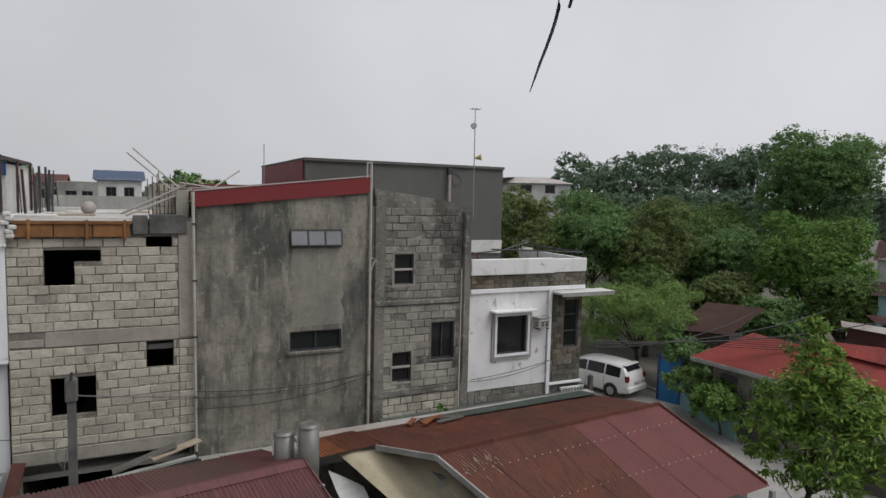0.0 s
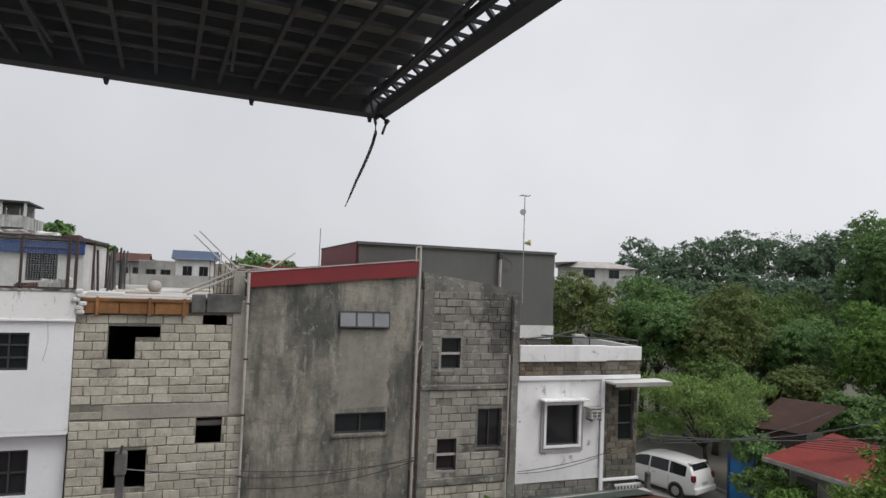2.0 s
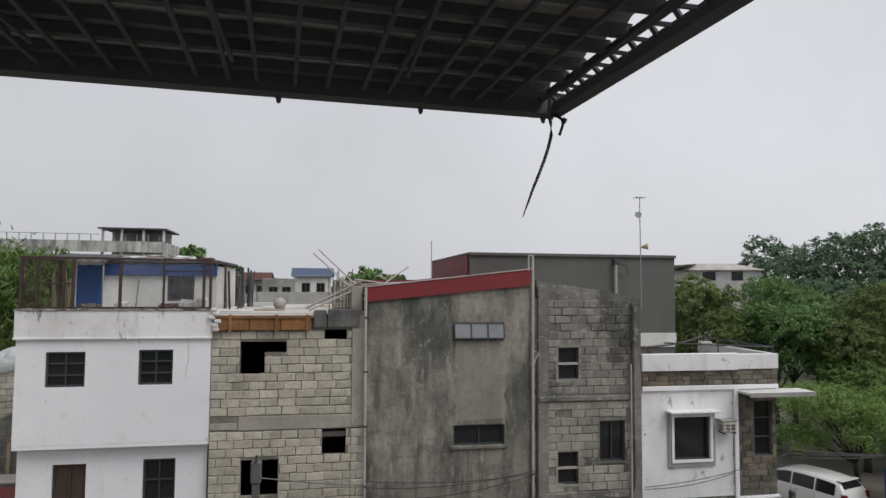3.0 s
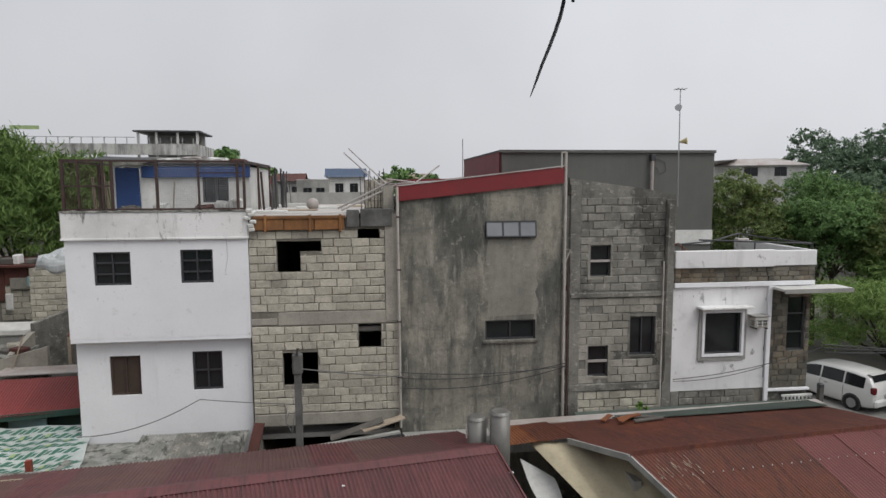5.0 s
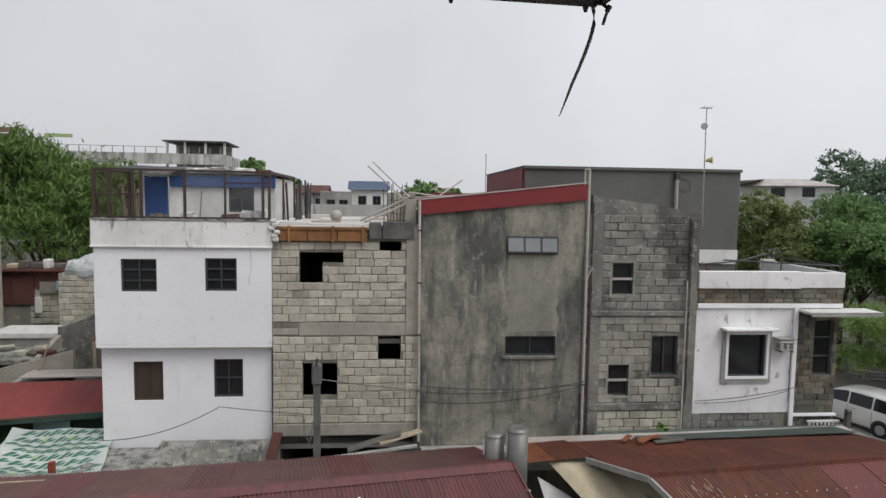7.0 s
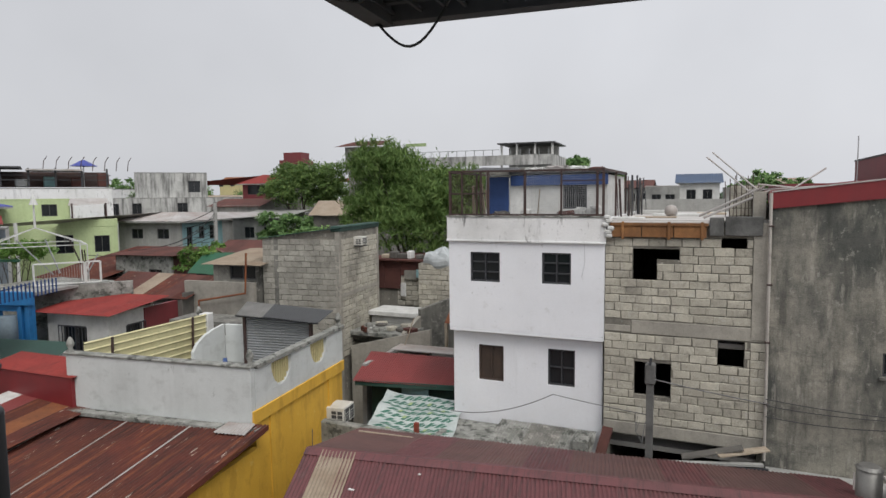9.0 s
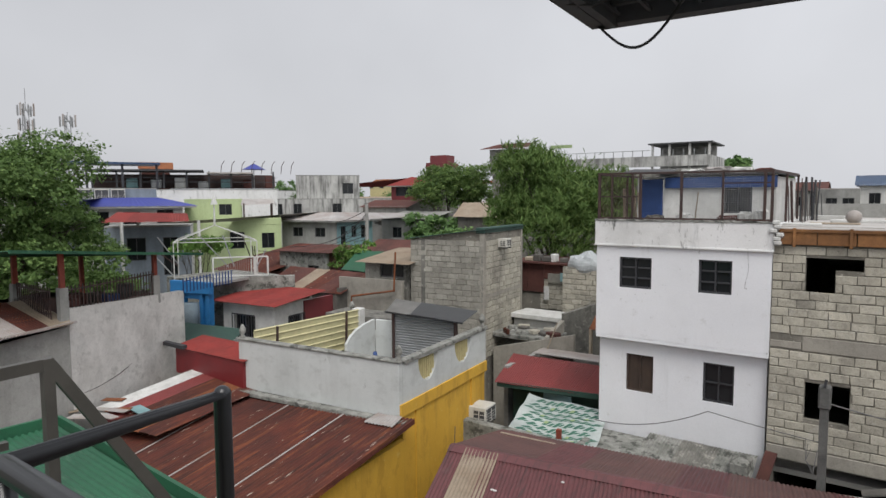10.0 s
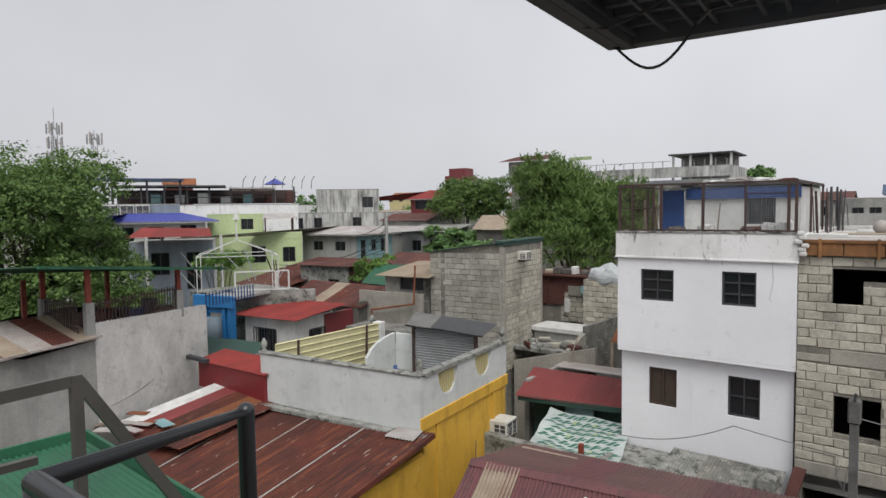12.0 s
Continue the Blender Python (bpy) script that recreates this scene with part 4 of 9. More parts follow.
bmesh.ops.create_uvsphere(bm, u_segments=14, v_segments=8, radius=0.17, matrix=Matrix.Translation((-0.35, 17.2, 8.50)) @ Matrix.Diagonal((1, 0.9, 0.95, 1)))
lone("round_bucket", bm, PALE_SHEET, "dusty white round bucket lying on the slab", "bucket", smooth=True)
for k, (x0, x1, y, z) in enumerate(((-1.65, -0.9, 16.0, 0.05), (-1.2, -0.2, 16.8, 0.04), (-0.9, 0.5, 18.2, 0.07), (0.2, 1.0, 19.4, 0.06), (-1.5, -0.7, 19.8, 0.12))):
    lone("slab_board", boxes((x0, x1, y, y + 0.3, 8.331, 8.331 + z), bevel=0.01), WOOD_PALE if k % 2 else WHITE_DUSTY, "pale board left on the roof slab", "board", "boards on the slab")
for k in range(6):
    rng = random.Random(40 + k)
    x = -1.82 + rng.uniform(0, 0.22)
    z = 7.9 + 0.09 * k
    lone("hanging_sack", boxes((x, x + 0.16, 15.28, 15.36, z, z + 0.11), bevel=0.03), WHITE_DUSTY, "torn white sack caught in the wall corner", "sack", "torn sacks")

post = thing("utility_post", (-0.52, 14.15, 0), "grey weathered concrete utility post with wire brackets", "post")
part("shaft", bar(bmesh.new(), (-0.52, 14.15, 0), (-0.52, 14.15, 5.2), 0.15), CONCRETE_DARK, post)
part("cap", boxes((-0.63, -0.41, 14.04, 14.26, 4.75, 5.22), bevel=0.03), CONCRETE_DARK, post)
part("bracket", bar(bmesh.new(), (-0.52, 14.05, 5.2), (-0.50, 14.05, 5.36), 0.05), STEEL_DARK, post)
for k in range(3):
    part("wire_coil", line(bmesh.new(), [(-0.72 - 0.05 * k, 14.05, 3.9 + 0.1 * k), (-0.8, 14.03, 3.65), (-0.66, 14.03, 3.5 - 0.05 * k), (-0.6, 14.05, 3.9)], 0.008, 4), GREYCABLE, post)

# ---- tall plastered house with a red fascia ----
house = thing("plastered_house", (3.95, 19, 0), "tall grey cement plastered house streaked with black stains", "house")
gm = facade(15.4)
hg = [(4.02, 5.32, 7.66, 8.09), (4.03, 5.34, 5.05, 5.56), (4.72, 5.36, 2.60, 2.87)]
part("front_wall", holed(bmesh.new(), gm, 1.88, 6.0, 0, 8.55, hg), GREY, house)
bm = bmesh.new()
for y in (15.4, 15.55):
    quad(bm, (1.88, y, 8.55), (6.0, y, 8.55), (6.0, y, 9.10), (1.88, y, 8.68))
quad(bm, (6.0, 15.4, 8.55), (6.0, 15.55, 8.55), (6.0, 15.55, 9.10), (6.0, 15.4, 9.10))
quad(bm, (1.88, 15.4, 8.68), (6.0, 15.4, 9.10), (6.0, 15.55, 9.10), (1.88, 15.55, 8.68))
part("gable_strip", bm, GREY, house)
part("wall", boxes((1.88, 2.02, 15.56, 23, 0, 8.6)), GREY, house)
part("wall", boxes((5.86, 6.0, 15.56, 23, 0, 9.0)), GREY, house)
part("wall", boxes((2.02, 5.86, 22.86, 23, 0, 8.6)), GREY, house)
for z in (2.75, 5.45):
    part("floor_slab", boxes((2.02, 5.86, 15.56, 22.86, z - 0.12, z)), ROOM, house)
bm = bmesh.new()
for ya, yb in ((15.33, 15.37),):
    for y in (ya, yb):
        quad(bm, (1.84, y, 8.60), (6.03, y, 9.03), (6.03, y, 9.44), (1.84, y, 8.96))
    quad(bm, (1.84, ya, 8.60), (6.03, ya, 9.03), (6.03, yb, 9.03), (1.84, yb, 8.60))
    quad(bm, (1.84, ya, 8.96), (6.03, ya, 9.44), (6.03, yb, 9.44), (1.84, yb, 8.96))
    quad(bm, (1.84, ya, 8.60), (1.84, yb, 8.60), (1.84, yb, 8.96), (1.84, ya, 8.96))
    quad(bm, (6.03, ya, 9.03), (6.03, yb, 9.03), (6.03, yb, 9.44), (6.03, ya, 9.44))
part("fascia", bm, REDTRIM, house, "dark red painted fascia board")
bar_bm = bar(bmesh.new(), (1.84, 15.36, 8.975), (6.03, 15.36, 9.455), 0.10, 0.03)
part("fascia_cap", bar_bm, PALE_SHEET, house, "thin pale flashing along the roof edge")
sheets(house, (6.03, 15.38, 9.42), (6.03, 23, 9.42), (1.85, 23, 8.95), (1.85, 15.38, 8.95), MAROON, seed=11)
wa = part("awning_window", boxes((4.0, 5.34, 15.40, 15.46, 8.06, 8.11), (4.0, 5.34, 15.40, 15.46, 7.64, 7.68), (4.0, 4.03, 15.40, 15.46, 7.68, 8.06), (5.31, 5.34, 15.40, 15.46, 7.68, 8.06)), STEEL_DARK, house)
for k in range(3):
    a, b = 4.03 + 0.43 * k, 4.03 + 0.43 * (k + 1)
    sash = part("sash", boxes((a, b, -0.015, 0.015, -0.40, -0.37), (a, b, -0.015, 0.015, -0.03, 0), (a, a + 0.025, -0.015, 0.015, -0.37, -0.03), (b - 0.025, b, -0.015, 0.015, -0.37, -0.03), m=pose(0, 15.38, 8.08, -14 + 2 * k)), STEEL_DARK, wa)
    part("pane", boxes((a + 0.025, b - 0.025, -0.004, 0.004, -0.37, -0.03), m=pose(0, 15.38, 8.08, -14 + 2 * k)), GLASS_SKY_PALE, sash, "glass pane with the sky's reflection put into its pale colour")
window(house, gm, *hg[1], nu=2, nz=1, deep=0.06, sill=GREY)
vent = part("vent", boxes((4.72, 5.36, 15.44, 15.5, 2.60, 2.63), (4.72, 5.36, 15.44, 15.5, 2.84, 2.87)), STEEL_DARK, house)
for k in range(9):
    part("slat", boxes((4.75 + 0.07 * k, 4.77 + 0.07 * k, 15.45, 15.5, 2.63, 2.84)), STEEL_DARK, vent)
bm = bmesh.new()
rng = random.Random(17)
edge = [(4.08 + rng.uniform(-0.03, 0.03), 5.66 + 0.195 * k) for k in range(11)] + [(4.2 + 0.2 * k, 7.61) for k in range(6)] + [(5.36 + rng.uniform(-0.05, 0.04), 7.6 - 0.19 * k) for k in range(11)]
fl = [bm.verts.new((x, 15.397, zz)) for x, zz in edge]
bm.faces.new(fl)
part("plaster_patch", bm, PATCH, house, "lighter newer cement patch between the windows")
rng = random.Random(3)
for k in range(7):
    x, z = rng.choice((2.6, 3.5, 3.6, 2.3, 2.9)) + rng.uniform(-0.2, 0.2), rng.uniform(5.0, 6.3)
    bm = bmesh.new()
    r = rng.uniform(0.012, 0.035)
    vs = [bm.verts.new((x + r * rng.uniform(0.5, 1.2) * math.cos(a), 15.3975, z + r * rng.uniform(0.5, 1.3) * math.sin(a))) for a in np.linspace(0, 2 * math.pi, 8)[:-1]]
    bm.faces.new(vs)
    part("chipped_patch", bm, PATCH, house)

# pipes between the houses
pipes = thing("drain_pipe", (1.86, 15.34, 0), "dirty pale drain pipe down the wall joint", "pipe", "wall pipes")
part("pipe", tube(bmesh.new(), (1.86, 15.33, 2.9), (1.83, 15.33, 8.95), 0.035), PVC, pipes)
for z in (4.2, 5.6, 6.9, 8.2):
    part("clamp", boxes((1.80, 1.91, 15.29, 15.40, z, z + 0.04), bevel=0.005), STEEL_BROWN, pipes)
pipes = thing("tall_pipe", (6.08, 15.33, 0), "pale tall pipe rising above the roof", "pipe", "wall pipes")
part("pipe", tube(bmesh.new(), (6.06, 15.33, 2.8), (6.06, 15.33, 9.80), 0.035), PVC, pipes)
part("pipe", tube(bmesh.new(), (5.95, 15.33, 9.4), (5.95, 15.33, 9.80), 0.02), PVC, pipes)
part("elbow", bar(bmesh.new(), (5.95, 15.33, 9.78), (6.06, 15.33, 9.80), 0.04), PVC, pipes)
part("branch", line(bmesh.new(), [(6.06, 15.3, 7.0), (6.2, 15.3, 7.35), (6.05, 15.3, 7.36)], 0.018), PVC, pipes)
pipes = thing("dark_pipe", (6.16, 15.34, 0), "thin dark pipe beside the plastered wall", "pipe", "wall pipes")
part("pipe", tube(bmesh.new(), (6.16, 15.34, 2.8), (6.16, 15.34, 7.2), 0.028), STEEL_BROWN, pipes)
for z in (4.1, 5.4, 6.3):
    part("joint", tube(bmesh.new(), (6.16, 15.34, z), (6.16, 15.34, z + 0.12), 0.045), STEEL_BROWN, pipes)

# ---- dark old block house with a sloping top ----
BLOCK_MIX = surface("smeared_concrete_block", (0.50, 0.48, 0.42), (0.40, 0.385, 0.335), (0.16, 0.155, 0.138), 0.6, 0.3, 1.4, 0.95, 0.5, vary=0.3, grain=0.35)
house = thing("old_block_house", (7.6, 19, 0), "old dark stained concrete block house with a sloping top", "house")
cm = facade(15.44)
hc = [(6.77, 7.32, 6.61, 7.44), (7.88, 8.58, 4.51, 5.55), (6.75, 7.30, 3.97, 4.80)]
front = part("front_wall", holed(bmesh.new(), cm, 6.02, 9.04, 0, 8.70, hc), MORTAR_OLD, house)
bm = bmesh.new()
for y in (15.44, 15.58):
    quad(bm, (6.20, y, 8.70), (9.04, y, 8.70), (8.3, y, 8.86), (6.20, y, 9.15))
quad(bm, (6.20, 15.44, 9.15), (8.3, 15.44, 8.86), (8.3, 15.58, 8.86), (6.20, 15.58, 9.15))
quad(bm, (8.3, 15.44, 8.86), (9.04, 15.44, 8.70), (9.04, 15.58, 8.70), (8.3, 15.58, 8.86))
quad(bm, (6.20, 15.44, 8.70), (6.20, 15.58, 8.70), (6.20, 15.58, 9.15), (6.20, 15.44, 9.15))
part("gable_strip", bm, MORTAR_OLD, house)
shell(house, 6.02, 9.04, 15.44, 22, 0, 8.6, MORTAR_OLD, CEMENT)
part("ledge", boxes((6.25, 9.0, 15.36, 15.44, 6.08, 6.20), bevel=0.012), MORTAR_OLD, house)
part("ledge", boxes((6.25, 9.0, 15.38, 15.44, 3.60, 3.78), bevel=0.012), MORTAR_OLD, house)
part("column", boxes((8.78, 9.03, 15.37, 15.44, 2.6, 8.6), bevel=0.01), MORTAR_OLD, house)
part("column", boxes((6.22, 6.50, 15.39, 15.44, 2.6, 9.0), bevel=0.01), MORTAR_OLD, house)
for h in (hc[0], hc[2]):
    w = window(house, cm, *h, nu=1, nz=2, deep=0.05)
    part("surround", holed(bmesh.new(), wallm(0, 15.418), h[0] - 0.06, h[1] + 0.06, h[2] - 0.06, h[3] + 0.05, [h], 0.022), BLOCK_MIX, w)
    part("mullion", boxes((h[0], h[1], 15.45, 15.49, (h[2] + h[3]) / 2 - 0.03, (h[2] + h[3]) / 2 + 0.03)), PALE_SHEET, w)
w = window(house, cm, *hc[1], nu=2, nz=1, deep=0.05)
part("surround", holed(bmesh.new(), wallm(0, 15.415), hc[1][0] - 0.05, hc[1][1] + 0.05, hc[1][2] - 0.05, hc[1][3] + 0.05, [hc[1]], 0.025), MORTAR_OLD, w)
courses(front, cm, 6.5, 8.78, 6.24, 8.66, hc, BLOCK_OLD, seed=13, gaps=0.12)
courses(front, cm, 6.5, 8.78, 3.80, 6.06, hc, BLOCK_MIX, seed=14, gaps=0.10)
courses(front, cm, 6.5, 8.78, 2.7, 3.58, hc, BLOCK, seed=15)
for k, (x0, x1) in enumerate(((8.72, 8.76), (8.82, 8.85))):
    p = thing("drain_pipe", (x0, 15.3, 0), "thin old drain pipe on the block wall", "pipe", "wall pipes")
    part("pipe", tube(bmesh.new(), (x0, 15.33, 2.8 + k), (x0, 15.33, 7.0 + 1.5 * k), 0.022), MORTAR_OLD if k else PVC, p)
planter = thing("wall_shrub", (8.1, 15.3, 2.9), "small green shrub rooted in a ledge pot", "plant")
part("pot", boxes((7.9, 8.1, 15.12, 15.36, 2.75, 2.99), bevel=0.02), GRILLE, planter)
link("leaves", leaf_cloud("leaves", [(8.12, 15.2, 3.1, 0.17, 0.15, 0.2)], 260, 0.09, LEAF_BRIGHT, np.random.default_rng(4)), planter)

# ---- white house with stone cladding ----
house = thing("white_stone_house", (11, 17.5, 0), "white painted two storey house with brown stone cladding", "house")
hm = facade(15.42)
hh = [(9.90, 11.0, 4.45, 5.62)]
part("front_wall", holed(bmesh.new(), hm, 9.05, 11.80, 3.48, 6.40, hh), WHITE_CHIPPED, house)
base = part("base_wall", boxes((9.05, 11.80, 15.46, 15.6, 0, 3.48)), MORTAR, house)
courses(base, wallm(0, 15.46), 9.3, 11.5, 2.7, 3.46, [], BLOCK_OLD, seed=21)
part("base_column", boxes((9.05, 9.28, 15.40, 15.46, 0, 3.48), bevel=0.01), MORTAR_OLD, house)
part("parapet", boxes((9.03, 11.83, 15.32, 15.48, 6.80, 7.25), (11.83, 13.05, 15.36, 15.5, 6.82, 7.22), (12.91, 13.05, 15.5, 19, 6.82, 7.22), bevel=0.012), WHITE_CHIPPED, house)
part("trim", boxes((9.05, 11.83, 15.36, 15.42, 6.28, 6.40), (11.70, 11.82, 15.36, 15.42, 3.1, 6.28), (11.83, 13.05, 15.38, 15.5, 6.28, 6.40), bevel=0.008), WHITE, house)
stone_back = part("stone_band", boxes((9.05, 13.05, 15.42, 15.5, 6.40, 6.80)), MORTAR_OLD, house)
hs = [(12.38, 12.92, 4.45, 5.98)]
stone_wall = part("stone_wall", holed(bmesh.new(), wallm(0, 15.52), 11.82, 13.05, 3.42, 6.28, hs), MORTAR_OLD, house)
window(house, wallm(0, 15.52), *hs[0], nu=1, nz=3, deep=0.04, frame=GRILLE)
part("lower_stone", boxes((11.82, 13.05, 15.52, 15.66, 0, 3.36)), MORTAR_OLD, house)
part("floor_line", boxes((11.80, 13.07, 15.40, 15.66, 3.36, 3.42), bevel=0.006), WHITE, house)
rng = random.Random(77)
for back, m, u0, u1, z0, z1, holes, hgt in ((stone_back, wallm(0, 15.42), 9.06, 13.04, 6.41, 6.79, [], 0.126), (stone_wall, wallm(0, 15.52), 11.84, 13.04, 3.44, 6.26, hs, 0.17)):
    courses(back, m, u0, u1, z0, z1, holes, STONE, length=0.27, height=hgt, joint=0.012, proud=0.022, seed=31, name="stone", uneven=0.5)
shell(house, 9.05, 13.05, 15.5, 19, 0, 6.8, WHITE_DUSTY, CEMENT)
w = window(house, hm, *hh[0], nu=1, nz=1, deep=0.05, frame=GRILLE, bar_w=0.05)
part("surround", holed(bmesh.new(), wallm(0, 15.37), 9.78, 11.12, 4.30, 5.70, hh, 0.049), CEMENT, w, "grey cement surround")
part("inner_frame", holed(bmesh.new(), wallm(0, 15.34), 9.86, 11.04, 4.41, 5.66, [(9.93, 10.97, 4.48, 5.59)], 0.05), WHITE, w)
part("hood", boxes((9.72, 11.16, 15.10, 15.41, 5.72, 5.78), bevel=0.01), WHITE_OLD, w)
ac = thing("air_conditioner", (11.42, 15.2, 5.1), "white window air conditioner in a wall cage", "air conditioner", "air conditioners")


def aircon(root, m, w=0.55, d=0.45, h=0.38):
    part("case", boxes((0, w, -d, 0.1, 0, h), m=m, bevel=0.015), PLASTIC_W, root)
    g = part("grille", boxes((0.03, w - 0.03, -d - 0.012, -d + 0.002, 0.04, h - 0.05), m=m), GRILLE, root)
    for k in range(3):
        part("louvre", boxes((0.03 + k * (w - 0.085) / 2, 0.055 + k * (w - 0.085) / 2, -d - 0.02, -d - 0.012, 0.04, h - 0.08), m=m), PLASTIC_W, g)
    for k in range(4):
        part("louvre", boxes((0.03, w - 0.03, -d - 0.017, -d - 0.009, 0.06 + k * 0.075, 0.07 + k * 0.075), m=m), PLASTIC_W, g)
    for row in range(3):
        for col in range(2):
            y0, z0 = -d + 0.05 + col * (d - 0.1) * 0.42, 0.05 + row * (h - 0.12) / 3
            part("side_vent", boxes((-0.006, 0.004, y0, y0 + (d - 0.1) * 0.34, z0, z0 + (h - 0.12) / 3 - 0.025), m=m), GRILLE, root)
    for u in (0.02, w - 0.06):
        part("bracket", boxes((u, u + 0.04, -d, 0.02, -0.04, -0.002), m=m), STEEL_DARK, root)


aircon(ac, pose(11.22, 15.42, 5.20), 0.38, 0.28, 0.27)
part("hood", boxes((11.16, 11.62, 15.1, 15.42, 5.50, 5.525), bevel=0.005), CEMENT, ac)
can = part("door_canopy", boxes((11.80, 13.75, 14.85, 15.5, 6.19, 6.26), bevel=0.012), WHITE_DUSTY, house, "thin white concrete canopy")
part("canopy_edge", boxes((11.80, 13.75, 14.83, 14.852, 6.15, 6.26)), CEMENT, can)
bal = thing("baluster_rail", (12.5, 15.3, 2.8), "short white balusters under the stone wall", "railing")
part("rail", boxes((12.2, 13.1, 15.30, 15.36, 3.22, 3.28), bevel=0.006), WHITE_DUSTY, bal)
for k in range(8):
    part("baluster", boxes((12.25 + 0.11 * k, 12.29 + 0.11 * k, 15.31, 15.35, 2.7, 3.22)), WHITE_DUSTY, bal)
rail = thing("roof_rail", (11, 16.5, 7.2), "dark thin pipe rail round the roof deck", "railing")
for p, q in (((9.1, 15.42, 7.42), (10.5, 16.2, 7.42)), ((10.2, 16.3, 7.45), (13.0, 15.5, 7.38)), ((13.0, 15.5, 7.38), (13.0, 18.8, 7.38)), ((10.5, 16.2, 7.42), (13.0, 18.8, 7.42))):
    part("rail", tube(bmesh.new(), p, q, 0.022), STEEL_DARK, rail)
for x, y in ((9.3, 15.5), (10.5, 16.2), (11.6, 15.9), (13.0, 15.5), (13.0, 17)):
    part("post", tube(bmesh.new(), (x, y, 6.75), (x, y, 7.44), 0.018), STEEL_DARK, rail)
lone("roof_lamp", boxes((11.35, 11.7, 16.3, 16.5, 7.40, 7.47), bevel=0.02), PALE_SHEET, "small pale floodlight on the roof rail", "lamp")
bm = line(bmesh.new(), [(9.2, 16.2, 7.3), (9.45, 16.0, 7.38), (9.7, 16.2, 7.25), (9.9, 16.4, 7.1)], 0.03)
lone("rusty_hose", bm, ORANGE_RUST, "rusty hose looped on the roof deck", "hose")
vine = thing("porch_post", (13.25, 15.2, 0), "dark wooden post beside the stone wall with wires", "post")
part("shaft", bar(bmesh.new(), (13.2, 15.15, 0), (13.2, 15.15, 3.5), 0.12), WOOD_GREY, vine)
part("knob", boxes((13.12, 13.28, 15.08, 15.22, 3.48, 3.62), bevel=0.03), STEEL_DARK, vine)

# ---- dark grey windowless building behind ----
back = thing("dark_building", (8.1, 21, 0), "tall windowless building with dark grey walls and a maroon side", "building")
part("wall", boxes((4.95, 11.4, 17.75, 17.9, 0, 9.93)), DARKWALL, back)
part("wall", boxes((4.90, 5.05, 17.9, 24.5, 0, 9.95)), MAROON, back)
part("wall", boxes((11.25, 11.4, 17.9, 24.5, 0, 9.93)), DARKWALL, back)
part("wall", boxes((5.05, 11.25, 24.35, 24.5, 0, 9.93)), DARKWALL, back)
part("roof", boxes((4.88, 11.42, 17.7, 24.52, 9.93, 9.98)), GRILLE, back)
part("coping", boxes((4.88, 11.42, 17.68, 17.75, 9.90, 9.985), bevel=0.006), DARKWALL, back)
part("skirt", boxes((9.6, 11.4, 17.70, 17.748, 7.2, 7.62)), WHITE_DUSTY, back, "white painted strip at the foot of the wall")
part("downpipe", tube(bmesh.new(), (9.42, 17.65, 8.6), (9.42, 17.65, 9.75), 0.05), PALE_SHEET, back, "white downpipe")
part("rain_head", boxes((9.36, 9.5, 17.6, 17.74, 9.66, 9.86), bevel=0.01), STEEL_DARK, back)
part("loose_wire", line(bmesh.new(), [(9.5, 17.72, 9.8), (9.85, 17.72, 9.65), (9.9, 17.72, 9.4), (9.7, 17.72, 9.3), (9.55, 17.72, 9.5)], 0.01, 4), GREYCABLE, back)
bm = boxes((2.4, 4.9, 19, 25, 0, 9.18))
lone("maroon_annex", bm, MAROON, "low maroon annex roof behind the plastered house", "building")
ant = thing("antenna", (9.13, 15.7, 8.6), "thin steel television antenna mast with a small loudspeaker", "antenna")
part("mast", tube(bmesh.new(), (9.20, 15.65, 8.4), (9.18, 15.65, 11.42), 0.018, 0.012), GALV, ant)
part("boom", bar(bmesh.new(), (9.05, 15.65, 11.42), (9.31, 15.65, 11.42), 0.022), GALV, ant)
for k in range(3):
    part("element", bar(bmesh.new(), (9.07 + 0.11 * k, 15.5, 11.43), (9.07 + 0.11 * k, 15.8, 11.43), 0.012), GALV, ant)
part("dish", tube(bmesh.new(), (9.12, 15.6, 10.93), (9.08, 15.54, 10.95), 0.07, 0.09, 12), GALV, ant)
part("horn", tube(bmesh.new(), (9.20, 15.62, 10.08), (9.34, 15.52, 10.10), 0.025, 0.09, 12), BUFF, ant, "yellow horn loudspeaker")
mast = thing("thin_mast", (3.8, 17.8, 8.5), "thin bare metal rod on the roof", "mast")
part("rod", tube(bmesh.new(), (3.84, 17.9, 8.6), (3.84, 17.9, 10.3), 0.012), GALV, mast)


# ---- roofs of the low houses in front ----
low = thing("maroon_roof_house", (-2.5, 11, 0), "low house under a long maroon corrugated roof", "house")
RA, RB = Vector((-6.75, 9.97, 3.9)), Vector((3.48, 11.57, 3.9))
EA, EB = Vector((-7.3, 12.95, 3.2)), Vector((3.12, 14.17, 3.2))
NA, NB = Vector((-5.7, 6.4, 2.7)), Vector((4.15, 8.4, 2.9))
sheets(low, RA, RB, NB, NA, [ROOF_L], seed=51)
sheets(low, RA, RB, EB, EA, [ROOF_FAR, ROOF_FAR, ROOF_L], seed=52)
sheet(low, RA.lerp(RB, 0.035) + Vector((0, 0, 0.02)), RA.lerp(RB, 0.105) + Vector((0, 0, 0.02)), NA.lerp(NB, 0.105) + Vector((0, 0, 0.02)), NA.lerp(NB, 0.035) + Vector((0, 0, 0.02)), TAN, label="faded tan replacement sheet")
bm = bmesh.new()
n = 40
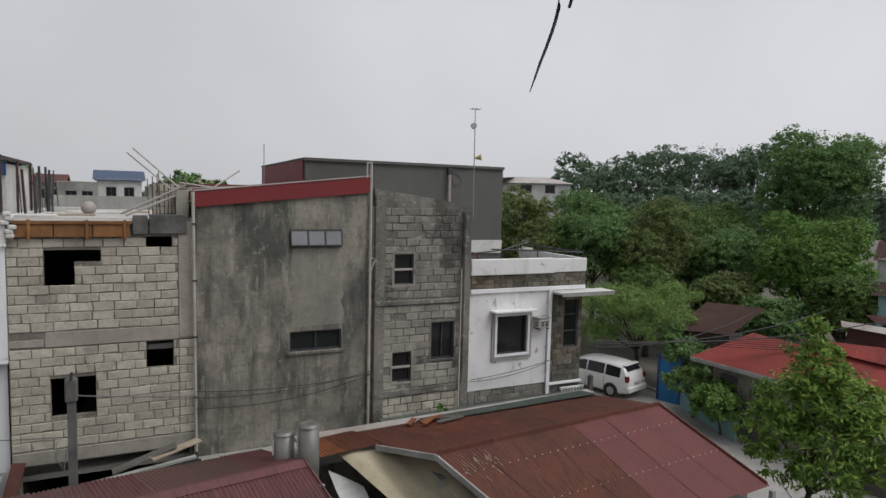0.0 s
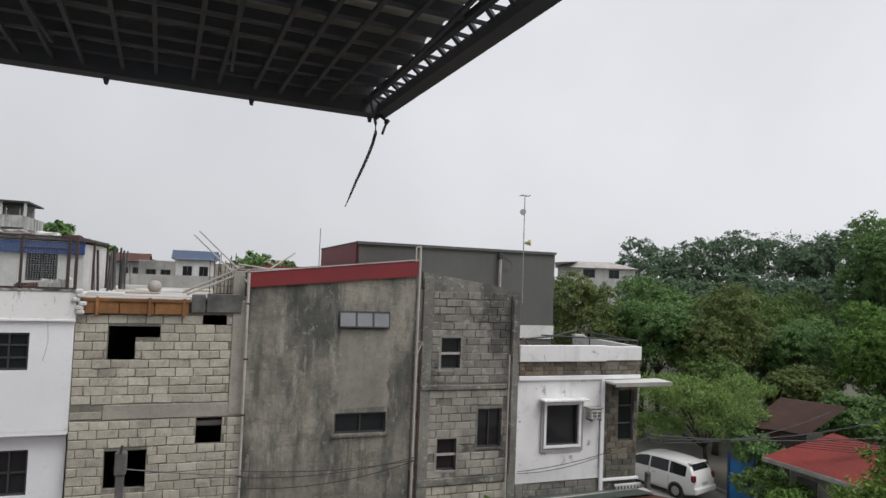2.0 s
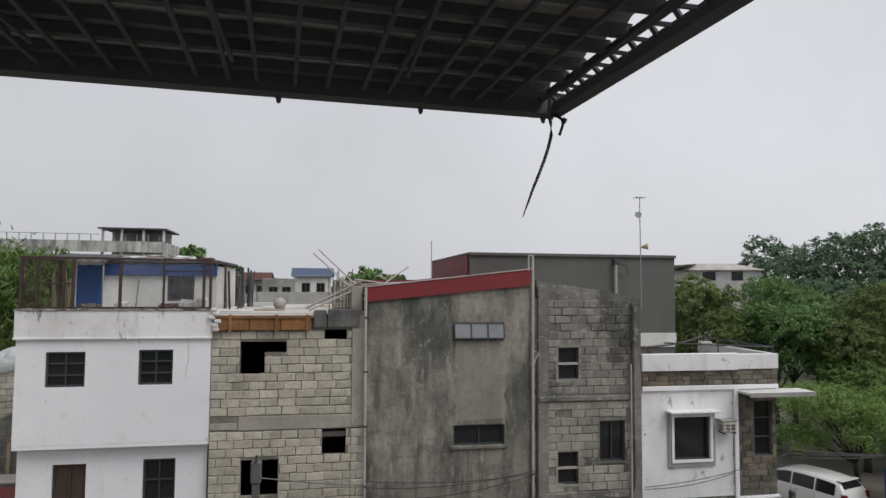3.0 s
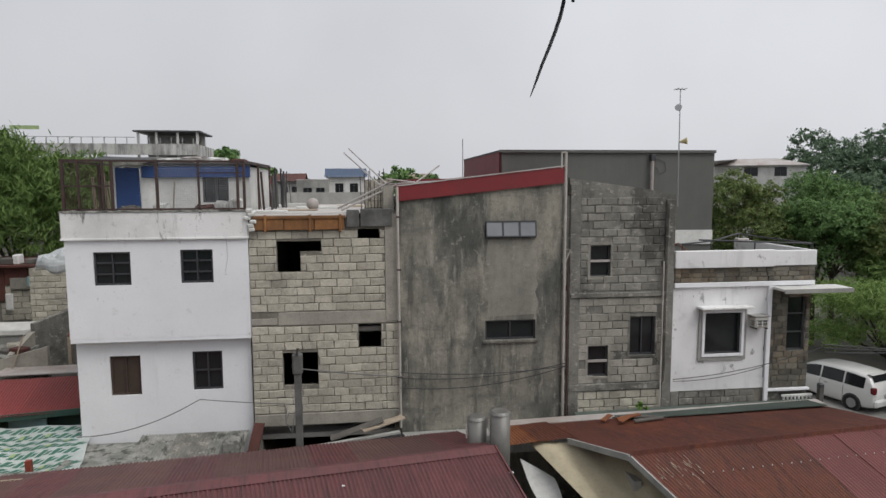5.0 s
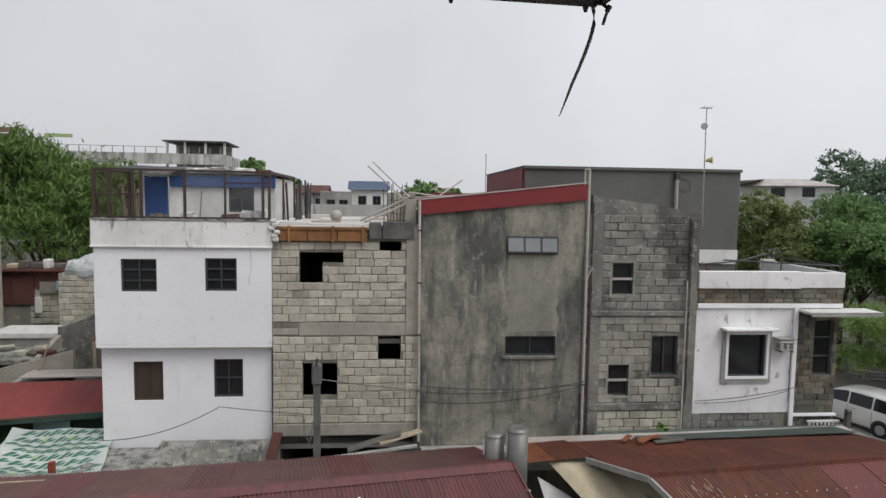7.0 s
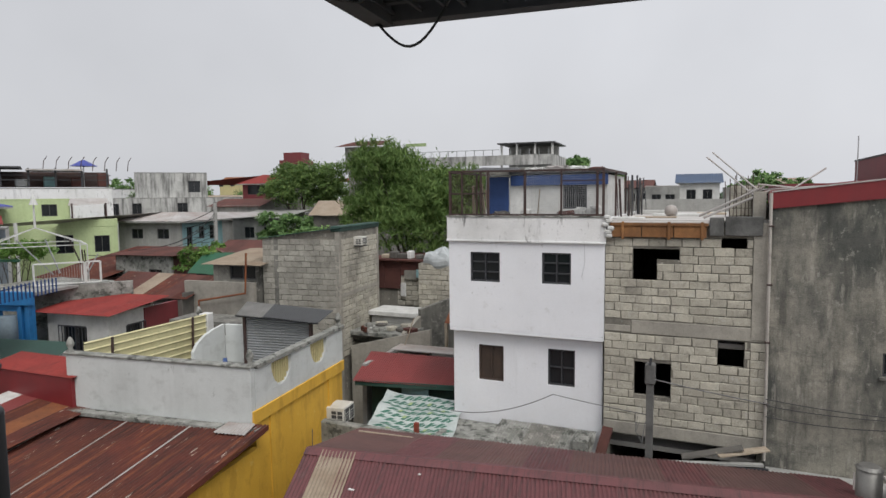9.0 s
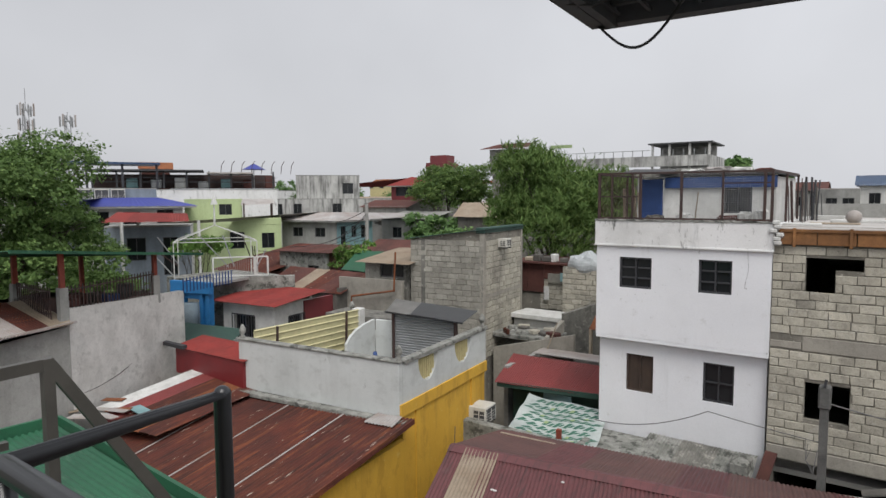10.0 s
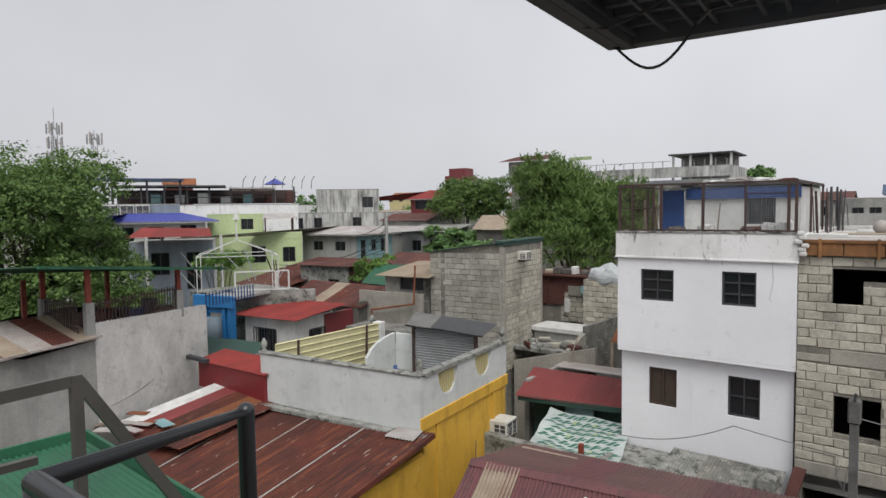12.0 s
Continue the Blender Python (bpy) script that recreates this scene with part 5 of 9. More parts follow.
for k in range(n):
    p, q = RA.lerp(RB, k / n), RA.lerp(RB, (k + 1) / n)
    s = (NA - RA).normalized() * 0.2
    f = (EA - RA).normalized() * 0.2
    up3 = Vector((0, 0, 0.03))
    quad(bm, p + up3, q + up3, q + s + up3 * 0.8, p + s + up3 * 0.8)
    quad(bm, p + up3, q + up3, q + f + up3 * 0.8, p + f + up3 * 0.8)
part("ridge_cap", bm, ROOF_L, low)
part("verge_board", bar(bmesh.new(), RB + Vector((0.02, 0, -0.03)), NB + Vector((0.02, 0, -0.03)), 0.03, 0.16), ROOF_L, low)
part("wall", boxes((-5.9, 3.0, 7.3, 7.45, 0, 2.75), (-5.9, -5.75, 7.45, 11.0, 0, 2.9), (2.9, 3.05, 8.7, 13.4, 0, 3.1), (-6.6, 2.9, 12.6, 12.75, 0, 3.1)), CEMENT, low)
lone("roof_stick", bar(bmesh.new(), (-7.0, 12.4, 3.36), (-5.6, 12.5, 3.36), 0.03), WOOD_PALE, "thin pale stick lying on the maroon roof", "stick")
rng = random.Random(8)
for k in range(12):
    t, s = rng.random(), rng.uniform(0.1, 0.7)
    p = RA.lerp(RB, t).lerp(NA.lerp(NB, t), s)
    lone("roof_litter", boxes((p.x, p.x + rng.uniform(0.03, 0.12), p.y, p.y + 0.05, p.z + 0.012, p.z + 0.03), bevel=0.005), WHITE_DUSTY, "small pale scrap lying on the roof", "litter", "litter on the roofs")

low = thing("rusty_roof_house", (9.2, 11, 0), "low house under a rust streaked red corrugated roof", "house")
QA, QB = Vector((5.98, 10.88, 3.88)), Vector((12.4, 11.5, 3.9))
SA, SB = Vector((4.7, 14.30, 3.2)), Vector((12.7, 14.75, 3.2))
TA, TB = Vector((7.0, 8.2, 3.0)), Vector((12.75, 8.7, 3.0))
sheets(low, QA, QA.lerp(QB, 0.55), TA.lerp(TB, 0.5), TA, [ROOF_R], seed=61)
sheets(low, QA.lerp(QB, 0.55), QB, TB, TA.lerp(TB, 0.5), [ROOF_NEW], seed=62)
sheets(low, QA, QB, SB, SA, [ROOF_R], seed=63)
part("ridge_cap", bar(bmesh.new(), QA + Vector((0, 0, 0.018)), QB + Vector((0, 0, 0.018)), 0.012, 0.16), ROOF_R, low)
part("verge_board", bar(bmesh.new(), QA + Vector((-0.03, 0, -0.04)), QA.lerp(SA, 0.5) + Vector((-0.03, 0, -0.04)), 0.04, 0.12), CEMENT, low, "grey verge board")
part("verge_board", bar(bmesh.new(), QB, TB, 0.03, 0.14), ROOF_R, low)
part("verge_board", bar(bmesh.new(), QA + Vector((-0.02, 0, -0.05)), TA + Vector((-0.02, 0, -0.05)), 0.04, 0.12), CEMENT, low, "grey verge board")
part("wall", boxes((6.9, 12.5, 8.95, 9.1, 0, 2.9), (12.4, 12.55, 9.1, 14, 0, 3.0), (6.2, 12.4, 13.9, 14.05, 0, 3.1), (6.8, 6.95, 9.1, 11.0, 0, 3.0), (6.2, 6.35, 11.2, 13.9, 0, 3.2)), CEMENT, low)
sheets(low, (4.0, 12.85, 3.36), (5.45, 12.6, 3.56), (5.3, 14.35, 3.24), (3.95, 14.3, 3.18), [ORANGE_RUST, ROOF_R], width=0.7, seed=64, name="patch_sheet")
sheet(low, (7.3, 14.05, 3.33), (12.6, 14.1, 3.40), (12.7, 14.95, 3.24), (7.1, 14.6, 3.22), GREENGREY, name="green_sheet", label="faded green grey sheet along the back gutter")
for row in (0.22, 0.60):
    bm = bmesh.new()
    for k in range(30):
        p = QA.lerp(QB, (k + 0.5) / 30).lerp(TA.lerp(TB, (k + 0.5) / 30), row)
        tube(bm, p + Vector((0, 0, 0.005)), p + Vector((0, -0.004, 0.032)), 0.016, 0.008, 6)
    part("roof_nail", bm, PALE_SHEET, low, "row of pale roof nail heads", kind="stuff")
bm = bmesh.new()
rng = random.Random(909)
for k in range(26):
    f, d = rng.uniform(0.02, 0.16), rng.uniform(0.03, 0.30)
    p = QA.lerp(QB, f).lerp(TA.lerp(TB, f), d)
    q = QA.lerp(QB, f).lerp(TA.lerp(TB, f), d + rng.uniform(0.02, 0.08))
    bar(bm, p + Vector((0, 0, 0.016)), q + Vector((0, 0, 0.016)), rng.uniform(0.006, 0.016), 0.004)
part("bare_scratches", bm, TAN, low, "scraped bare streaks near the roof corner", kind="stuff")
gut = thing("gutter", (8.7, 14.9, 3.0), "pale flashing strip between roofs and house wall", "gutter")
part("strip", bar(bmesh.new(), (4.0, 14.55, 3.16), (13.1, 15.0, 3.16), 0.34, 0.04), PALE_SHEET, gut)
part("strip", bar(bmesh.new(), (6.3, 14.95, 3.12), (13.1, 15.15, 3.12), 0.4, 0.05), GREENGREY, gut)
lone("back_ledge", boxes((1.9, 13.2, 14.6, 15.38, 2.4, 2.75)), CEMENT, "grey cement ledge behind the low roofs", "ledge", kind="structure")
for k, (p, q) in enumerate((((7.0, 14.0, 3.36), (7.6, 14.1, 3.42)), ((7.1, 14.25, 3.34), (7.9, 13.9, 3.42)), ((6.6, 13.9, 3.38), (6.9, 14.2, 3.40)), ((7.3, 13.7, 3.42), (8.1, 13.9, 3.40)), ((6.9, 13.6, 3.46), (7.3, 13.95, 3.46)))):
    lone("broken_tile", bar(bmesh.new(), p, q, 0.12, 0.03), WOOD_GREY if k % 2 else ORANGE_RUST, "broken dark scrap piece lying on the roof", "scrap", "scrap on the roof")

# gap between the roofs with a sagging cloth
bm = bmesh.new()
nu, nv = 22, 14
grid = {}
for i in range(nu + 1):
    for j in range(nv + 1):
        s, t = i / nu, j / nv
        x = 4.55 + 2.45 * s + 1.25 * t * (1 - s)
        y = 13.0 - 3.6 * t - 0.7 * s * (1 - t) * 1.5
        z = 3.35 - 0.9 * t + 0.18 * s - 0.5 * math.sin(math.pi * s) * t * 0.6 + 0.05 * math.sin(9 * s + 4 * t) + 0.03 * math.sin(21 * s - 5 * t)
        grid[i, j] = bm.verts.new((x, y, z))
for i in range(nu):
    for j in range(nv):
        bm.faces.new((grid[i, j], grid[i + 1, j], grid[i + 1, j + 1], grid[i, j + 1]))
lone("cloth_awning", bm, TARP_BEIGE, "beige tarpaulin sagging in the gap between two roofs", "tarpaulin", smooth=True)
bm = bmesh.new()
quad(bm, (4.35, 12.95, 2.95), (4.95, 12.35, 2.75), (5.0, 11.4, 2.45), (4.5, 11.6, 2.45))
bmesh.ops.subdivide_edges(bm, edges=bm.edges[:], cuts=5, use_grid_fill=True)
for v in bm.verts:
    v.co.z += 0.06 * math.sin(7 * v.co.x + 5 * v.co.y)
lone("white_cloth", bm, WHITE_DUSTY, "torn white cloth hanging in the dark gap", "cloth", smooth=True)
lone("thin_rod", tube(bmesh.new(), (6.15, 10.6, 3.3), (6.5, 9.6, 2.6), 0.012), PALE_SHEET, "thin white rod sticking up from the cloth", "rod")
for k, (x, y, z0, z1, r) in enumerate(((3.28, 12.35, 2.9, 4.20, 0.20), (3.70, 12.05, 2.9, 4.40, 0.205))):
    t = thing("water_tank", (x, y, z0), "narrow stainless steel water tank between the roofs", "tank", "steel tanks")
    part("body", tube(bmesh.new(), (x, y, z0), (x, y, z1), r, n=20), STAINLESS, t, smooth=True)
    part("lid", tube(bmesh.new(), (x, y, z1), (x, y, z1 + 0.05), r + 0.015, r * 0.8, 20), STAINLESS, t)
    part("pipe", line(bmesh.new(), [(x - r - 0.03, y - 0.05, z1 - 0.1), (x - r - 0.03, y - 0.05, z1 - 0.4)], 0.015), PALE_SHEET, t)

# things along the foot of the white house
lone("broken_ledge", boxes((-5.9, -4.35, 14.2, 15.6, 2.2, 2.78), bevel=0.05), MOSS, "crumbling mossy cement ledge at the wall foot", "ledge")
old = thing("lean_to_roof", (-3.2, 14.8, 2.6), "old grey corrugated lean-to roof at the wall foot", "roof")
sheets(old, (-4.45, 15.6, 2.92), (-1.95, 15.6, 2.92), (-1.9, 14.35, 2.72), (-4.5, 14.2, 2.66), [MOSS, MORTAR_OLD, MOSS], seed=71)
part("edge_board", bar(bmesh.new(), (-4.8, 14.1, 2.72), (-2.2, 14.25, 2.80), 0.10, 0.12), WOOD_GREY, old)
part("edge_board", bar(bmesh.new(), (-4.6, 13.95, 2.68), (-2.3, 14.1, 2.74), 0.05, 0.08), PALE_SHEET, old)
lone("cement_block", boxes((-2.35, -1.95, 14.5, 15.2, 2.75, 3.08), bevel=0.05), MOSS, "broken mossy cement lump on the lean-to", "rubble")
lone("leaning_sheet", bar(bmesh.new(), (-1.72, 14.8, 2.6), (-1.60, 15.3, 3.2), 0.26, 0.03), BROWN, "small dark red sheet leaning on the block wall", "sheet")
lone("brick_stub", bar(bmesh.new(), (-6.2, 13.9, 2.5), (-6.2, 13.9, 3.15), 0.11), REDPOST, "short red oxide post by the tarpaulin", "post")
lone("old_wall", boxes((-9.0, -4.4, 13.55, 13.8, 0, 2.95), bevel=0.03), MOSS, "low black mossy wall behind the maroon roof", "wall", kind="structure")
for k, (p, q, w, h, mt) in enumerate((((0.15, 14.6, 3.0), (1.4, 14.75, 3.35), 0.3, 0.03, WOOD_GREY), ((-0.3, 14.25, 2.95), (1.8, 14.6, 3.08), 0.12, 0.05, CEMENT), ((-0.35, 14.2, 2.88), (1.9, 14.55, 3.0), 0.06, 0.06, STEEL_DARK), ((0.9, 14.5, 3.2), (1.9, 14.9, 3.34), 0.25, 0.03, WOOD_PALE))):
    lone("loose_board", bar(bmesh.new(), p, q, w, h), mt, "loose board lying along the foot of the block wall", "board", "boards at the wall foot")

# printed tarpaulin
tarp = thing("printed_tarpaulin", (-7, 15, 2.9), "white and green printed tarpaulin stretched as a low awning", "tarpaulin")


def tarp_at(s, t, lift=0.0):
    x = -8.3 + 0.55 * (1 - t) + (2.5 + 0.0 * t) * s
    y = 13.9 + 2.3 * t
    z = 2.72 + 0.36 * t - 0.16 * math.sin(math.pi * s) * (1 - 0.5 * t) + 0.035 * math.sin(9 * s + 3 * t) + 0.03 * math.sin(14 * t) + lift
    return (x, y, z)


def tarp_patch(bm, s0, s1, t0, t1, lift, skew=0.0, n=6):
    g = {(i, j): bm.verts.new(tarp_at(s0 + (s1 - s0) * i / n + skew * j / n, t0 + (t1 - t0) * j / n, lift)) for i in range(n + 1) for j in range(n + 1)}
    for i in range(n):
        for j in range(n):
            bm.faces.new((g[i, j], g[i + 1, j], g[i + 1, j + 1], g[i, j + 1]))
    return bm


part("sheet", tarp_patch(bmesh.new(), 0, 1, 0, 1, 0, 0, 24), TARP_WHITE, tarp, smooth=True)
bm, bl = bmesh.new(), bmesh.new()
rng = random.Random(21)
for r in range(9):
    for c in range(8):
        s = 0.01 + 0.122 * c + 0.05 * (r % 3)
        t = 0.01 + 0.11 * r
        if s + 0.13 < 0.99:
            tarp_patch(bm, s, s + 0.05, t, t + 0.085, 0.006, 0.075, 2)
            tarp_patch(bm, s + 0.07, s + 0.11, t + rng.uniform(0, 0.03), t + 0.06, 0.006, 0.05, 2)
            if rng.random() < 0.2:
                tarp_patch(bl, s + 0.02, s + 0.06, t + 0.03, t + 0.08, 0.009, 0.02, 2)
part("print", bm, TARP_GREEN, tarp, "dark green printed bars", True, kind="stuff")
part("print", bl, TARP_LIME, tarp, "pale green printed marks", True, kind="stuff")
rw = thing("low_red_house", (-8, 17, 0), "low house with a dark red corrugated roof and green wall", "house")
sheets(rw, (-9.9, 18.0, 3.72), (-5.9, 18.3, 3.72), (-5.95, 16.6, 3.30), (-9.35, 15.9, 3.35), [DULLRED], seed=81)
part("fascia", bar(bmesh.new(), (-9.3, 15.98, 3.28), (-5.95, 16.6, 3.28), 0.04, 0.16), GREENDARK, rw)
part("wall", boxes((-9.2, -5.95, 16.8, 16.95, 0, 3.25)), GREENDARK, rw)
part("shutter", boxes((-8.0, -7.1, 16.55, 16.62, 2.85, 3.12)), TEAL, rw)
part("wall", boxes((-9.6, -9.45, 16.9, 19.5, 0, 3.6), (-9.45, -6.0, 19.4, 19.5, 0, 3.6)), CEMENT, rw)
bn = thing("patched_brown_house", (-11, 24.5, 0), "shack of brown rusted panels and grey blocks", "house")
bw = part("wall", boxes((-13.2, -9.2, 24.0, 24.15, 0, 5.5)), MORTAR, bn)
courses(bw, wallm(0, 24.0), -12.0, -9.6, 4.2, 5.5, [], BLOCK, seed=91)
for k in range(5):
    part("panel", boxes((-13.4 + 0.8 * k, -12.62 + 0.8 * k, 23.92, 23.98, 5.5 if k in (2, 3) else 4.9, 6.15), bevel=0.01), BROWN, bn)
part("patch_board", boxes((-11.6, -10.6, 23.86, 23.92, 5.35, 5.75), bevel=0.01), PATCH, bn)
part("patch_board", boxes((-11.0, -10.5, 23.80, 23.86, 5.45, 5.8), bevel=0.01), TEAL, bn)
part("roof", boxes((-13.5, -9.0, 23.7, 27, 6.15, 6.22)), BROWN, bn)
for k in range(8):
    rng = random.Random(k + 300)
    x = -12.8 + 0.42 * k
    lone("roof_junk", boxes((x, x + rng.uniform(0.2, 0.5), 24.0, 24.4, 6.22, 6.22 + rng.uniform(0.08, 0.35)), bevel=0.03), rng.choice((WOOD_PALE, WHITE_DUSTY, BROWN, WOOD_GREY)), "odd junk piled on the shack roof", "junk", "junk on the shack")
bm = bmesh.new()
bmesh.ops.create_uvsphere(bm, u_segments=20, v_segments=12, radius=1.0, matrix=Matrix.Translation((-9.25, 22.9, 6.3)) @ Matrix.Diagonal((0.95, 0.6, 0.5, 1)))
rng = random.Random(61)
for v in bm.verts:
    v.co.z += 0.06 * math.sin(9 * v.co.x + 4 * v.co.y) + 0.04 * math.sin(23 * v.co.x) + rng.uniform(-0.035, 0.035)
    v.co.x += rng.uniform(-0.03, 0.03)
hut = thing("block_hut", (-9.2, 22.6, 0), "small hut of bare grey blocks behind the tarpaulin", "house")
hw2 = part("wall", boxes((-10.2, -8.2, 22.4, 23.4, 0, 6.25)), MORTAR, hut)
courses(hw2, wallm(0, 22.4), -10.2, -8.2, 4.4, 6.2, [], BLOCK, seed=92, gaps=0.06)
lone("plastic_dome", bm, FILM, "pale plastic sheet domed over a roof stack", "cover")

# ---- yellow house with the walled roof deck ----
T = 7.0
YM = pose(-8.5, 10.4, 0, 0, 0, T)
yh = thing("yellow_house", (-11, 12.5, 0), "ochre yellow house with a grey white roof deck parapet", "house", turn=0)


def L(x, y, z=0.0):
    return YM @ Vector((x, y, z))


part("wall", boxes((-5.06, 0, 0.15, 4.5, 0, 4.05), m=YM), YELLOW, yh)
part("ledge", boxes((-0.05, 0.06, 0.0, 4.55, 3.98, 4.28), m=YM, bevel=0.01), YELLOW, yh)
part("pilaster", boxes((0.0, 0.05, 3.6, 3.75, 1.0, 3.98), (0.0, 0.03, 0.7, 0.85, 1.0, 3.98), m=YM), YELLOW, yh)
part("parapet_front", boxes((-5.08, 0.02, -0.02, 0.14, 3.7, 5.26), m=YM, bevel=0.012), PARAPET, yh)
sm = YM @ pose(0.02, 0.14, 0, 0, 0, 90)
hw = [(0.68, 1.58, 4.56, 5.16), (2.52, 3.42, 4.56, 5.16)]
part("parapet_side", holed(bmesh.new(), sm, 0, 4.4, 4.28, 5.2, hw, 0.14), PARAPET, yh)
part("parapet_side", boxes((-5.08, -4.94, 0.14, 4.5, 3.9, 4.6), m=YM), PARAPET, yh)
part("parapet_back", boxes((-4.94, -0.12, 4.36, 4.5, 3.9, 4.8), m=YM), PARAPET, yh)
part("cap", boxes((-5.12, 0.06, -0.06, 0.18, 5.26, 5.31), (-0.14, 0.08, 0.18, 4.56, 5.20, 5.30), m=YM, bevel=0.012), MOSS, yh, "mossy cement coping")
part("deck", boxes((-4.94, -0.12, 0.14, 4.36, 4.05, 4.12), m=YM), CEMENT, yh)
for h in hw:
    c = (h[0] + h[1]) / 2
    g = part("roundel", boxes((h[0], h[1], 0.02, 0.10, h[2], h[2] + 0.03), m=sm), PARAPET, yh)
    for k in range(8):
        part("baluster", boxes((h[0] + 0.08 + 0.1 * k, h[0] + 0.115 + 0.1 * k, 0.04, 0.09, h[2], h[3]), m=sm, bevel=0.006), BUFF, g, "buff slim baluster")
    bm = bmesh.new()
    for s in (-1, 1):
        pts = [(c + s * 0.45, h[2])] + [(c + s * 0.45 * math.cos(a), h[3] - 0.60 * math.sin(a)) for a in np.linspace(0.15, 1.57, 12)]
        vs = [bm.verts.new(sm @ Vector((u, 0.004, z))) for u, z in pts]
        vt = [bm.verts.new(sm @ Vector((u, 0.136, z))) for u, z in pts]
        bm.faces.new(vs)
        bm.faces.new(vt)
        for a in range(len(pts)):
            b = (a + 1) % len(pts)
            bm.faces.new((vs[a], vs[b], vt[b], vt[a]))
    part("spandrel", bm, PARAPET, g)
for k, (x, y) in enumerate(((-5.0, 0.06), (-0.03, 0.06), (-0.03, 4.4), (-4.7, 4.4))):
    f = thing("finial", tuple(L(x, y, 5.31)), "grey cement urn finial on the parapet corner", "finial", "parapet finials")
    bm = bmesh.new()
    prof = ((0.07, 0), (0.07, 0.04), (0.04, 0.07), (0.085, 0.15), (0.09, 0.22), (0.06, 0.29), (0.02, 0.36))
    rings = [[bm.verts.new(L(x + ra * math.cos(i * math.pi / 6), y + ra * math.sin(i * math.pi / 6), 5.31 + za)) for i in range(12)] for ra, za in prof]
    for ra, rb in zip(rings, rings[1:]):
        for i in range(12):
            bm.faces.new((ra[i], ra[(i + 1) % 12], rb[(i + 1) % 12], rb[i]))
    bm.faces.new(rings[-1])
    part("urn", bm, MOSS, f, smooth=True)
    part("stem", tube(bmesh.new(), L(x, y, 5.30), L(x, y, 5.34), 0.09, n=12), MOSS, f)
cs = thing("cream_screen", tuple(L(-4.6, 2.5, 4.1)), "cream ribbed sheet metal screen on the roof deck", "screen")
bm = bmesh.new()
for k in range(7):
    z = 4.15 + 0.19 * k
    a, b = L(-4.85, 0.3, z), L(-4.3, 4.3, z)
    quad(bm, a, b, b + Vector((0, 0, 0.13)), a + Vector((0, 0, 0.13)))
    q2 = Vector((0.04, 0, 0))
    quad(bm, a + Vector((0, 0, 0.13)), b + Vector((0, 0, 0.13)), b + Vector((0, 0, 0.16)) + q2, a + Vector((0, 0, 0.16)) + q2)
    quad(bm, a + Vector((0, 0, 0.16)) + q2, b + Vector((0, 0, 0.16)) + q2, b + Vector((0, 0, 0.19)), a + Vector((0, 0, 0.19)))
part("sheet", bm, CREAM, cs)
for y in (0.9, 3.6):
    part("strut", bar(bmesh.new(), L(-4.7 + y * 0.1, y, 4.1), L(-4.65 + y * 0.1, y, 5.5), 0.05), STEEL_BROWN, cs)
sh = thing("deck_shed", tuple(L(-1.9, 3.7, 4.1)), "small galvanized corrugated shed on the roof deck", "shed")
bm = bmesh.new()
for k in range(20):
    for s in range(2):
        zz = 4.14 + 0.075 * k + 0.037 * s
        a, b = L(-2.5, 3.6, zz), L(-0.5, 3.65, zz)
        o1, o2 = Vector((0, -0.02 if s else 0.02, 0)), Vector((0, 0.02 if s else -0.02, 0))
        quad(bm, a + o1, b + o1, b + o2 + Vector((0, 0, 0.038)), a + o2 + Vector((0, 0, 0.038)))
part("wall", bm, GALV, sh, "horizontally ribbed galvanized wall", kind="stuff")
for row in ((-0.5, -0.42, 3.55, 3.65, 4.12, 5.62), (-2.58, -2.5, 3.55, 3.65, 4.12, 5.7)):
    part("post", boxes(row, m=YM), STEEL_BROWN, sh)
part("partition", boxes((-3.5, -2.6, 4.0, 4.1, 4.12, 5.26), m=YM, bevel=0.02), PARAPET, sh, "pale plastered partition")
bm = bmesh.new()
curve = [(2.6, 4.12), (2.6, 4.75), (2.8, 4.95), (3.1, 5.1), (3.5, 5.2), (4.0, 5.26), (4.0, 4.12)]
near, back = [[bm.verts.new(L(x, y, zz)) for y, zz in curve] for x in (-3.6, -3.51)]
bm.faces.new(near)
bm.faces.new(back)
for i in range(len(curve)):
    j = (i + 1) % len(curve)
    bm.faces.new((near[i], near[j], back[j], back[i]))
part("partition", bm, PARAPET, sh, "pale plastered partition with a curved top")
sheets(sh, L(-3.05, 4.5, 5.86), L(-0.25, 4.5, 5.72), L(-0.12, 3.35, 5.60), L(-2.65, 3.35, 5.70), [STAINLESS, GRILLE, GRILLE], seed=95)
part("rafter", bar(bmesh.new(), L(-2.7, 3.42, 5.66), L(-0.15, 3.42, 5.56), 0.05, 0.06), STEEL_DARK, sh)
part("white_post", boxes((-3.05, -2.93, 4.45, 4.55, 4.12, 5.84), m=YM), WHITE_DUSTY, sh)
lone("deck_pillar", boxes((-4.55, -4.25, 4.2, 4.5, 4.12, 5.48), m=YM, bevel=0.02), WHITE_DUSTY, "short white pillar at the end of the cream screen", "pillar")
lone("blue_jug", tube(bmesh.new(), L(-2.3, 2.3, 4.12), L(-2.3, 2.3, 4.75), 0.14, 0.05, 12), BLUE, "blue plastic jug on the roof deck", "jug", smooth=True)
ac = thing("air_conditioner", tuple(L(0.3, 2.9, 2.9)), "white window air conditioner on the yellow wall", "air conditioner", "air conditioners")
aircon(ac, YM @ pose(0.0, 3.5, 2.76, 0, 0, 90), 0.66, 0.52, 0.46)
